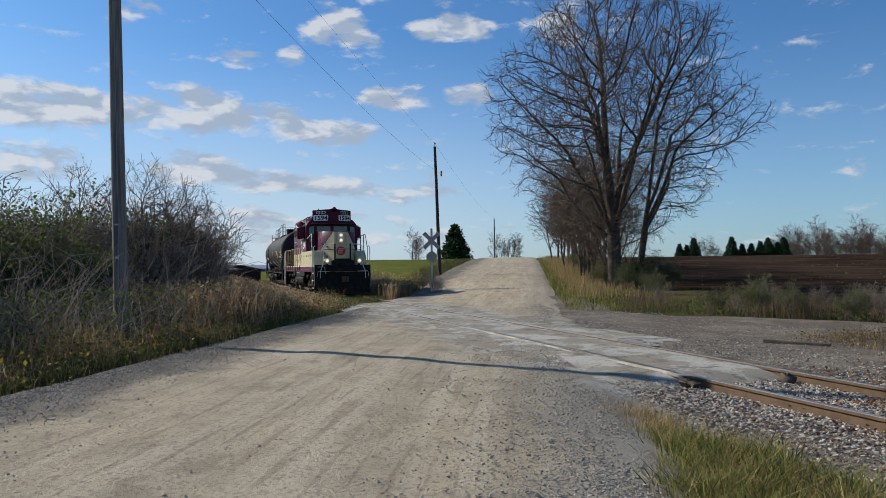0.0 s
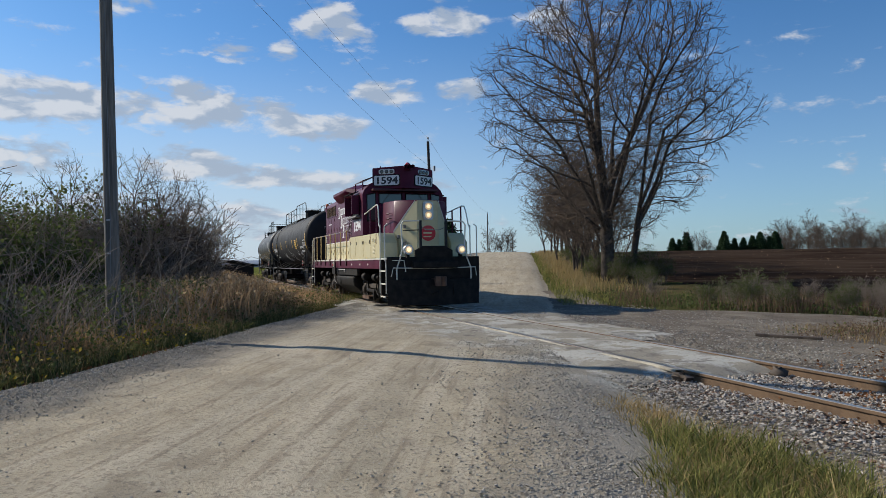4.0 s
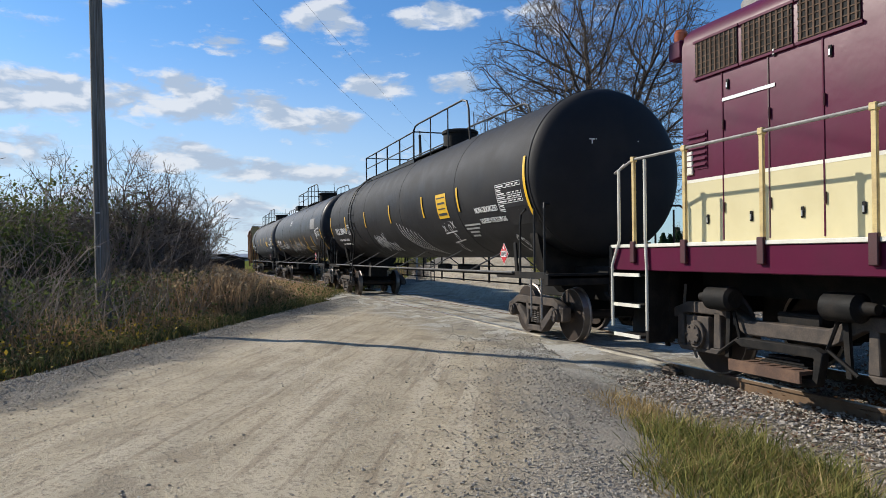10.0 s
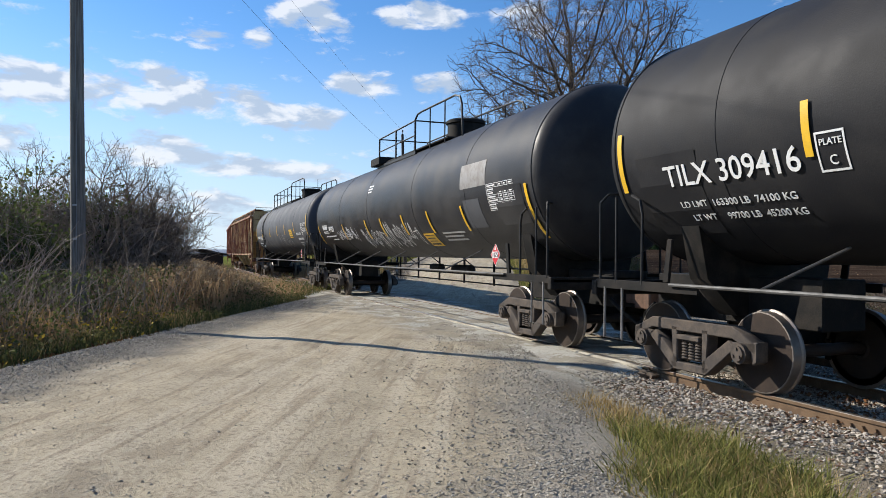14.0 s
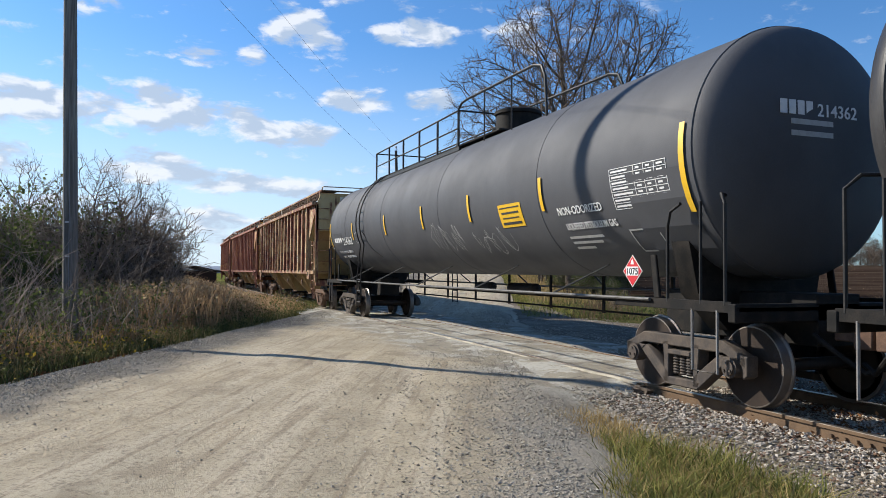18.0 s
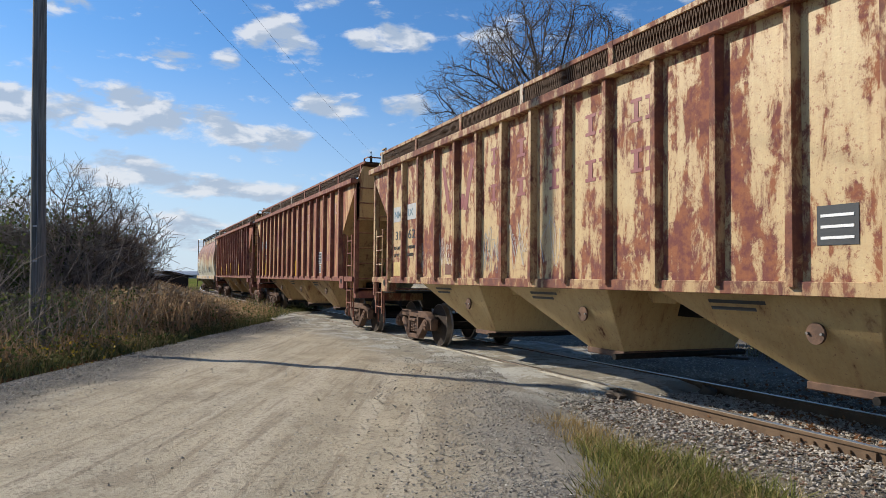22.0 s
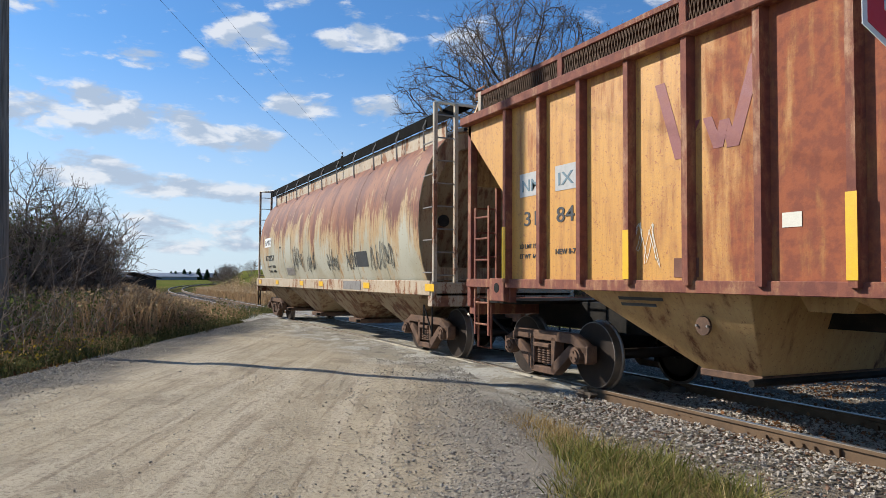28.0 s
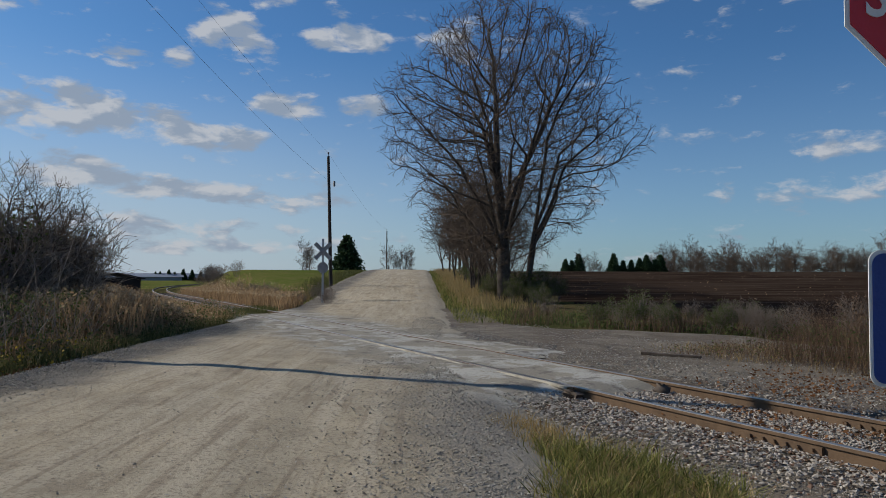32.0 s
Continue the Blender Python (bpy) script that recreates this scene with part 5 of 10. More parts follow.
def shrub_kind(seed, h, leafy, stems):
    rng = random.Random(seed)
    nr = np.random.default_rng(seed)
    segs, tips = ([], []), []
    plan = [(5, 0.48, 0.50, 0.05, 0.10), (4, 0.55, 0.7, 0.04, 0.16), (2, 0.6, 0.8, 0.0, 0.2), (0, 0, 0, 0, 0.2)]
    for k in range(stems):
        q = 6.28 * (k + rng.random()) / stems
        d = Vector((0.55 * math.cos(q) * rng.uniform(0.2, 1.1), 0.55 * math.sin(q) * rng.uniform(0.2, 1.1), 1)).normalized()
        grow(rng, segs, tips, Vector((0.25 * math.cos(q), 0.25 * math.sin(q), -0.15)), d, h * rng.uniform(0.55, 0.85), 0.026, 0, plan, 0.35, 0.0, 0.008)
    t = thing("shrub", "dull green roadside shrub still in leaf" if leafy else "tangled leafless shrub with grey-brown stems", "shrub", None, "roadside shrubs")
    part("stem_clump", stick_mesh(segs[0], "shrub_twig", 4), None, t)
    part("twig_crown", stick_mesh(segs[1], "shrub_twig", 3), None, t)
    pts = np.array([tuple(p) for p in tips])
    if leafy:
        more = np.concatenate([pts + nr.normal(0, 0.10, pts.shape) for _ in range(leafy)])
        part("foliage", leaf_mesh(more, 0.105, nr, "leaf_green"), None, t, "small dull green leaves")
    return t


def shrubs():
    green = [shrub_kind(60 + k, 3.0, 8, 11) for k in range(3)]
    bare = [shrub_kind(70 + k, 3.4, 0, 14) for k in range(4)]
    r = random.Random(21)
    spots = []

    def plant(kind, x, y, s, label=""):
        c = copy_thing(kind, Matrix.Translation((x, y, land(x, y) - 0.17)) @ pose(0, 0, 0, r.uniform(-5, 5), r.uniform(-5, 5), r.uniform(0, 360)))
        c.scale = [s * r.uniform(0.9, 1.1), s * r.uniform(0.9, 1.1), s]
        if label:
            tagged(c, label)
    # the thicket on the near side of the track: left of the road
    k = 0
    while k < 104:
        x, y = on_road(7 + 34 * r.random(), ROAD_LEFT - 4.6 - 9.5 * r.random())
        az = math.degrees(math.atan2(y + 7, -x))
        if az > -0.9 or az < -34:
            continue
        k += 1
        kind = r.choice(green) if az < -2 and r.random() < 0.60 else r.choice(green if r.random() < 0.12 else bare)
        plant(kind, x, y, 0.95 * r.uniform(0.75, 1.15) * (1.0 + 0.12 * ease((math.hypot(x, y) - 18) / 10)))
    for az, d, s in ((-5, 24, 1.0), (-3, 26, 1.0), (-1.6, 27, 0.95), (-0.8, 29, 0.9)):
        plant(bare[int(d) % 4], -d * math.cos(radians(az)), -7 + d * math.sin(radians(az)), s, "tall leafless shrub with grey branches in the thicket")
    for k in range(12):
        x = -32 - 20 * r.random()
        plant(r.choice(bare), x, -9.0 - 5 * r.random(), r.uniform(0.8, 1.15))
    # foot of the tree row and along the field's edge
    for k in range(10):
        s = 36 + 3.2 * k
        x, y = on_road(s, -1.6 + r.uniform(-0.6, 1.4))
        plant(r.choice(green), x, y, r.uniform(0.35, 0.6), "low green shrub under the trees")
    for dx, dy, s in ((0.5, 0.6, 0.55), (0.9, 1.6, 0.6), (1.6, 2.4, 0.45), (-0.8, -0.5, 0.45), (1.2, -0.2, 0.4)):
        plant(green[0], -35.2 + dx, 14.0 + dy, s, "low green shrub at the foot of the great tree")
    for x, y, s, k in ((-18.6, 8.8, 0.5, 0), (-17.4, 9.3, 0.42, 1), (-20.2, 8.7, 0.38, 2), (-16.2, 10.0, 0.36, 0), (-14.2, 10.9, 0.40, 4), (-12.6, 11.2, 0.45, 5), (-11.0, 11.3, 0.36, 1), (-15.0, 10.6, 0.34, 6)):
        plant((green + bare)[k], x, y, s * 0.78, "low tangled bush at the field's edge")
    for k in range(22):
        x = -24 + 11 * r.random()
        y = 8.6 + 0.35 * (x + 22) * 0.5 + r.uniform(0.5, 4.2)
        plant(r.choice(green if r.random() < 0.5 else bare), x, y, r.uniform(0.15, 0.30), "low bramble at the field's edge")
    for k in range(14):
        x = -36 - 34 * r.random()
        plant(r.choice(bare), x, track_y(x) + 3.4 + 2.4 * r.random(), r.uniform(0.2, 0.36), "low dead shrub beside the track")
    for k in range(8):
        x, y = -84 - 10 * r.random(), track_y(-88) + 5 + 3 * r.random()
        plant(r.choice(bare), x, y, r.uniform(0.5, 0.75), "brown bush on the bank by the track")
    for o in (*green, *bare):
        o.matrix_basis = Matrix.Translation((-20.5 - 2.2 * (green + bare).index(o), -15.8 - 0.4 * (green + bare).index(o), -0.2))


def stuff(name, label, me, category):
    return tagged(part(name, me, None), label, category, "", "stuff")


def on_ground(xy, drop=0.17):
    return np.array([(x, y, land(x, y) - drop + fuzz(x, y, 0.35, 0.05)) for x, y in xy])


def clumped(rng, n, sampler, clumps, spread):
    """Points gathered in clumps, so that the cover has gaps."""
    c = sampler(rng, clumps)
    return c[rng.integers(0, clumps, n)] + rng.normal(0, spread, (n, 2))


def undergrowth():
    rng = np.random.default_rng(12)

    def verge_left(rng, n, lo=6.5, hi=34, a=0.15, b=1.7):
        s = lo + (hi - lo) * rng.random(n) ** 1.25
        w = ROAD_LEFT - 0.45 - a - np.abs(rng.normal(0, b * 0.6, n))
        return np.array([on_road(p, q) for p, q in zip(s, w)])
    stuff("verge_grass", "low green and yellowing weeds along the road's edge", blade_mesh(on_ground(clumped(rng, 15000, verge_left, 900, 0.18)), 0.30, 0.007, 0.35, rng, "leaf_low"), "grass")
    stuff("verge_leaves", "broad low green leaves along the road's edge", leaf_mesh(on_ground(clumped(rng, 9000, verge_left, 500, 0.2)) + np.array([0, 0, 0.12]) * rng.random((9000, 1)) * 2.4, 0.075, rng, "leaf_low", 0.5), "weeds")
    stuff("yellow_leaves", "yellow leaves among the verge weeds", leaf_mesh(on_ground(clumped(rng, 1500, lambda r, n: verge_left(r, n, 5, 16, 0.2, 1.6), 120, 0.25)) + np.array([0, 0, 0.5]) * rng.random((1500, 1)), 0.07, rng, "yellow_leaf", 0.3), "leaves")
    stuff("fallen_leaves", "russet fallen leaves and dead grass at the road's edge", leaf_mesh(on_ground(clumped(rng, 3500, lambda r, n: verge_left(r, n, 5, 15, 0.05, 0.7), 160, 0.22)) + np.array([0, 0, 0.03]), 0.07, rng, "fallen", 0.7), "leaves")
    stuff("dry_verge", "dry straw along the road's edge", blade_mesh(on_ground(clumped(rng, 6000, lambda r, n: verge_left(r, n, 5, 30, 0.3, 1.8), 400, 0.2)), 0.40, 0.005, 0.4, rng, "straw"), "grass")

    herbs = clumped(rng, 5200, lambda r, n: verge_left(r, n, 5, 30, 0.5, 1.5), 260, 0.16)
    tall = 0.30 + 0.55 * np.clip((ROAD_LEFT - 0.6 - (herbs[:, :1] * 0.41 + herbs[:, 1:2] * 0.912)) / 1.2, 0, 1)
    stuff("verge_herbs", "knee-high dull green and brown herbs behind the road's edge", blade_mesh(on_ground(herbs), tall, 0.008, 0.25, rng, "weed", 0.3), "weeds")
    stuff("herb_leaves", "dull green leaves on the verge herbs", leaf_mesh(on_ground(herbs) + tall * rng.random((len(herbs), 1)) * np.array([[0, 0, 0.95]]) + rng.normal(0, 0.06, (len(herbs), 3)), 0.085, rng, "leaf_green"), "weeds")

    def thicket(rng, n):
        s = 6.5 + 26 * rng.random(n)
        w = ROAD_LEFT - 1.5 - 3.2 * rng.random(n)
        p = np.array([on_road(p, q) for p, q in zip(s, w)])
        p = p[np.degrees(np.arctan2(p[:, 1] + 7, -p[:, 0])) < 0.5]
        return p[np.arange(n) % len(p)]
    canes, roots = [], on_ground(clumped(rng, 420, thicket, 90, 0.30))
    for p in roots:
        w = np.array([rng.normal(0, 0.22), rng.normal(0, 0.22), 1.0])
        ln, r = rng.uniform(1.2, 2.5), rng.uniform(0.007, 0.013)
        for q in range(5):
            w = w + np.array([w[0] * 0.22 + rng.normal(0, 0.07), w[1] * 0.22 + rng.normal(0, 0.07), -0.05])
            e = p + w / np.linalg.norm(w) * ln / 5
            canes.append((*p, *e, r * (1 - 0.14 * q), r * (0.86 - 0.14 * q)))
            p = e
            if q > 1 and rng.random() < 0.6:
                b = w + rng.normal(0, 0.5, 3)
                canes.append((*p, *(p + b / np.linalg.norm(b) * ln * 0.22), r * 0.5, r * 0.3))
    stuff("dead_canes", "tall arching pale grey dead canes before the thicket", stick_mesh(canes, "stalk", 4), "weeds")
    stuff("dead_stalks", "thin grey dead stalks before the thicket", blade_mesh(on_ground(clumped(rng, 1100, thicket, 200, 0.22)), 1.3, 0.009, 0.24, rng, "stalk", 0.3), "weeds")
    stuff("bramble_leaves", "dark leaves low in the thicket", leaf_mesh(on_ground(clumped(rng, 11000, thicket, 260, 0.25)) + np.array([0, 0, 1.3]) * rng.random((11000, 1)), 0.075, rng, "leaf_green"), "leaves")

    # brown weeds in the angle between the road and the track
    def corner(rng, n):
        out = []
        while len(out) < n:
            x, y = -20 - 44 * rng.random(), -9.5 + 8.0 * rng.random()
            if across(x, y) < ROAD_LEFT - 1.1 and y < track_y(x) - 1.9:
                out.append((x, y))
        return np.array(out)
    c = on_ground(clumped(rng, 32000, corner, 1700, 0.35))
    keep = (c[:, 0] * 0.41 + c[:, 1] * 0.912 < ROAD_LEFT - 0.8) & (c[:, 1] < -1.5)
    c = c[keep]
    high = 0.36 + 1.0 * np.array([[ease((-2.7 - p[1]) / 3.4)] for p in c])
    stuff("brown_weeds", "waist-high brown dead weeds and goldenrod between road and track", blade_mesh(c, high, 0.012, 0.22, rng, "weed", 0.3), "weeds")
    heads = c[::3] + np.array([0, 0, 1.0]) * high[::3] * (0.6 + 0.4 * rng.random((len(c[::3]), 1)))
    stuff("seed_heads", "pale feathery seed heads over the brown weeds", leaf_mesh(heads, 0.12, rng, "seed"), "weeds")
    stuff("weed_leaves", "withered brown leaves on the weeds", leaf_mesh(c[::2] + np.array([0, 0, 0.75]) * high[::2] * rng.random((len(c[::2]), 1)), 0.13, rng, "weed"), "weeds")
    low = clumped(rng, 5000, corner, 300, 0.35)
    low = low[(low[:, 1] < -1.7) & (low[:, 0] * 0.41 + low[:, 1] * 0.912 < ROAD_LEFT - 0.5)]
    stuff("weed_green", "green leaves low among the brown weeds", leaf_mesh(on_ground(low) + np.array([0, 0, 0.35]) * rng.random((len(low), 1)), 0.09, rng, "leaf_low"), "weeds")

    # far side of the track beyond the crossing
    def bank(rng, n):
        x = -33 - 50 * rng.random(n)
        y = np.array([track_y(q) for q in x]) + 2.2 + np.abs(rng.normal(0, 1.6, n))
        return np.stack([x, y], 1)
    b = clumped(rng, 12000, bank, 700, 0.4)
    b = b[b[:, 0] * 0.41 + b[:, 1] * 0.912 < ROAD_LEFT - 0.4]
    stuff("bank_weeds", "brown weeds on the bank beyond the track", blade_mesh(on_ground(b), 0.95, 0.012, 0.22, rng, "weed", 0.3), "weeds")
    stuff("bank_heads", "pale seed heads on the bank", leaf_mesh(on_ground(b)[::3] + np.array([0, 0, 0.75]), 0.15, rng, "seed"), "weeds")

    # near grass between the road and the ballast
    def near(rng, n):
        out = []
        while len(out) < n:
            x, y = -7.6 + 9.5 * rng.random() ** 0.9, -5.4 + 3.2 * rng.random()
            lim = -2.75 + 0.25 * ease((x + 6.5) / 1.5) - 0.7 * ease((x + 4.4) / 1.6) + fuzz(x, 0, 0.8, 0.3)
            if across(x, y) > ROAD_RIGHT + 0.15 - 0.12 * ease((x + 6.0) / 1.5) + fuzz(x, y, 0.9, 0.2) and y < lim and rng.random() < 0.25 + 0.75 * ease((x + 7.6) / 2.2):
                out.append((x, y))
        return np.array(out)
    g = clumped(rng, 19000, near, 420, 0.085)
    far_end = np.clip((-5.3 - g[:, :1]) / 1.3, 0, 1)
    keep = rng.random(len(g)) > 0.75 * far_end[:, 0]
    stuff("near_grass", "rough green grass between the road and the ballast", blade_mesh(on_ground(g[keep], 0.19), (0.33 - 0.20 * far_end)[keep], 0.0062, 0.42, rng, "grass"), "grass")
    g = clumped(rng, 9000, near, 420, 0.11)
    far_end = np.clip((-5.3 - g[:, :1]) / 1.3, 0, 1)
    stuff("near_straw", "dry yellow grass among the green", blade_mesh(on_ground(g, 0.19), 0.30 - 0.14 * far_end, 0.0055, 0.55, rng, "straw"), "grass")
    g = clumped(rng, 5000, near, 300, 0.12)
    stuff("dead_thatch", "brown dead grass matted under the green", blade_mesh(on_ground(g, 0.19), 0.16, 0.006, 0.9, rng, "weed"), "grass")
    edge = clumped(rng, 900, lambda r, n: np.stack([-7.4 + 1.4 * r.random(n), -3.15 + 0.7 * r.random(n)], 1), 60, 0.12)
    stuff("edge_weeds", "sparse dry weeds at the end of the grass", blade_mesh(on_ground(edge, 0.18), 0.18, 0.005, 0.5, rng, "straw"), "weeds")

    # between track and lane: litter, dry grass and tall weeds
    def litter(rng, n):
        return np.stack([-9 + 16 * rng.random(n), 1.5 + 2.9 * rng.random(n)], 1)
    stuff("leaf_litter", "russet leaf litter beside the track", leaf_mesh(on_ground(clumped(rng, 5000, litter, 150, 0.35)) + np.array([0, 0, 0.125]), 0.055, rng, "fallen", 0.75), "leaves")
    stuff("track_leaves", "russet leaves drifted between the rails", leaf_mesh(np.array([(x, y, bed(x, y) + 0.03) for x, y in clumped(rng, 1800, lambda r, n: np.stack([-6.8 + 9 * r.random(n), r.uniform(-0.62, 1.3, n)], 1), 120, 0.15)]), 0.06, rng, "fallen", 0.6), "leaves")

    def island(rng, n):
        return np.stack([-12.6 + 17 * rng.random(n), 4.6 + 2.6 * rng.random(n)], 1)
    i1 = clumped(rng, 9500, island, 120, 0.30)
    tall = 0.25 + 1.25 * np.clip((i1[:, :1] + 11.6) / 2.4, 0, 1)
    stuff("island_weeds", "tall reddish-brown weeds between track and lane", blade_mesh(on_ground(i1), tall, 0.0028, 0.34, rng, "shade_weed", 0.4), "weeds")
    stuff("island_leaves", "withered leaves on the tall weeds", leaf_mesh(on_ground(i1) + tall * rng.random((len(i1), 1)) * np.array([[0, 0, 0.95]]) + rng.normal(0, 0.12, (len(i1), 3)) * np.array([[1, 1, 0.3]]), 0.042, rng, "shade_weed"), "weeds")
    i2 = i1[::2]
    stuff("island_green", "dull green leaves low on the tall weeds", leaf_mesh(on_ground(i2) + tall[::2] * rng.random((len(i2), 1)) * np.array([[0, 0, 0.7]]) + rng.normal(0, 0.10, (len(i2), 3)) * np.array([[1, 1, 0.3]]), 0.05, rng, "leaf_green"), "weeds")
    stuff("island_grass", "dry yellow grass between track and lane", blade_mesh(on_ground(clumped(rng, 4500, island, 240, 0.3)), 0.30, 0.006, 0.4, rng, "straw"), "grass")

    # the field's edge beyond the lane
    def fringe(rng, n):
        x = -27 + 42 * rng.random(n)
        y = np.where(x < -22, 6.9 - (x + 22) * 0.42, 7.2 + 3.6 * np.clip((x + 22) / 8, 0, 1)) + np.abs(rng.normal(0, 1.4, n))
        return np.stack([x, y], 1)
    f = clumped(rng, 12000, fringe, 220, 0.45)
    stuff("fringe_grass", "green and straw-coloured grass along the field's edge", blade_mesh(on_ground(f), 0.17, 0.010, 0.4, rng, "leaf_green"), "grass")
    stuff("fringe_leaves", "low green and brown leaves along the field's edge", leaf_mesh(on_ground(f[::2]) + np.array([0, 0, 0.26]) * rng.random((len(f[::2]), 1)), 0.11, rng, "leaf_green"), "weeds")
    f = clumped(rng, 3600, fringe, 60, 0.5)
    stuff("fringe_weeds", "brown weeds along the field's edge", blade_mesh(on_ground(f), 0.70 - 0.35 * np.clip((f[:, :1] + 17) / 4, 0, 1), 0.008, 0.25, rng, "shade_weed", 0.3), "weeds")

    # verges beyond the crossing: green on both sides, tawny under the trees
    def far_right(rng, n):
        s = 26 + 66 * rng.random(n)
        w = ROAD_RIGHT + 0.5 + np.abs(rng.normal(0, 1.5, n))
        return np.array([on_road(p, q) for p, q in zip(s, w)])
    stuff("far_verge", "green verge grass beside the road", blade_mesh(on_ground(far_right(rng, 12000)), 0.28, 0.014, 0.35, rng, "grass"), "grass")

    def tawny(rng, n):
        s = 33 + 62 * rng.random(n)
        w = -4.0 + np.abs(rng.normal(0, 1.3, n))
        return np.array([on_road(p, q) for p, q in zip(s, w)])
    stuff("tawny_grass", "tall tawny dead grass under the roadside trees", blade_mesh(on_ground(clumped(rng, 7000, tawny, 500, 0.4)), 0.60, 0.014, 0.25, rng, "straw"), "grass")

    def far_left(rng, n):
        s = 31 + 62 * rng.random(n)
        w = ROAD_LEFT - 0.6 - np.abs(rng.normal(0, 1.2, n))
        return np.array([on_road(p, q) for p, q in zip(s, w)])
    stuff("field_verge", "green and yellow grass beside the pasture", blade_mesh(on_ground(far_left(rng, 10000)), 0.30, 0.014, 0.35, rng, "leaf_low"), "grass")

    def stubble(rng, n):
        a, d = np.radians(33 + 27 * rng.random(n)), 24 + 75 * rng.random(n) ** 0.8
        return np.stack([-d * np.cos(a), -7 + d * np.sin(a)], 1)
    p = stubble(rng, 700)
    p = p[(p[:, 1] > 12.5) & (p[:, 0] * 0.41 + p[:, 1] * 0.912 > 3)]
    stuff("field_residue", "pale stubble and clods over the ploughed field", leaf_mesh(on_ground(p, 0.155), 0.10, rng, "weed", 0.9), "stubble")


def far_things():
    """A dark shed behind the thicket and haze-tinted roofs on the plain."""
    t = thing("shed", "low black weathered shed behind the thicket", "shed", Matrix.Translation((-62, -5.0, land(-62, -5) - 0.2)) @ pose(0, 0, 0, 0, 0, 8))
    part("wall", Kit().box(-3.2, 3.2, -1.6, 1.6, 0, 1.75), "shed", t, "", None, 0.02)
    part("roof", Kit().prism([(-1.9, 1.72), (0, 2.15), (1.9, 1.72), (1.9, 1.66), (0, 2.08), (-1.9, 1.66)], "x", -3.5, 3.5), "shed", t)
    for az, d, w, h in ((4.3, 420, 34, 4.0), (5.6, 520, 30, 4.5)):
        a = radians(az)
        b = thing("barn", "long metal-roofed barn far across the plain, with haze put into its colour", "barn", Matrix.Translation((-d * math.cos(a), -7 + d * math.sin(a), -0.6)))
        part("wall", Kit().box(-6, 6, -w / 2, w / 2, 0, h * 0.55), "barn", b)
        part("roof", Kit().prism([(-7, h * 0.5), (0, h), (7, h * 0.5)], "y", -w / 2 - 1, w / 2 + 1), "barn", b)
    hills = Kit()
    n = 60
    for i in range(n + 1):
        a = radians(-40 + 110 * i / n)
        hgt = 9 + 7 * noise.noise(Vector((i * 0.13, 0.4, 0))) + 4 * noise.noise(Vector((i * 0.5, 2, 0)))
        for dd, z in ((1500, -8), (1700, hgt), (2000, hgt * 0.8)):
            hills.v.append((-dd * math.cos(a), -7 + dd * math.sin(a), z))
    for i in range(n):
        for k in range(2):
            hills.f.append((i * 3 + k, i * 3 + k + 1, (i + 1) * 3 + k + 1, (i + 1) * 3 + k))
    tagged(part("backdrop", loose(hills, False), "hill"), "low wooded hills along the horizon, with blue haze put into their colour", "hills", "", "structure")


trees()
conifers()
shrubs()
undergrowth()
far_things()

# ---- poles, wires and signs ----
def utility_pole(name, label, x, y, height, r, mat, lean=(0, 0), depth=0.5):
    z = land(x, y) - 0.16
    t = thing(name, label, "utility pole", Matrix.Translation((x, y, z)))
    kit = Kit()
    n = 10
    pts = [(lean[0] * height * i / n + fuzz(i, x, 0.4, 0.02), lean[1] * height * i / n + fuzz(i, y, 0.4, 0.02), -depth + (height + depth) * i / n) for i in range(n + 1)]
    kit.tube(pts, r, 18, True, r * 0.68)
    part("pole_shaft", kit, mat, t)
    return t


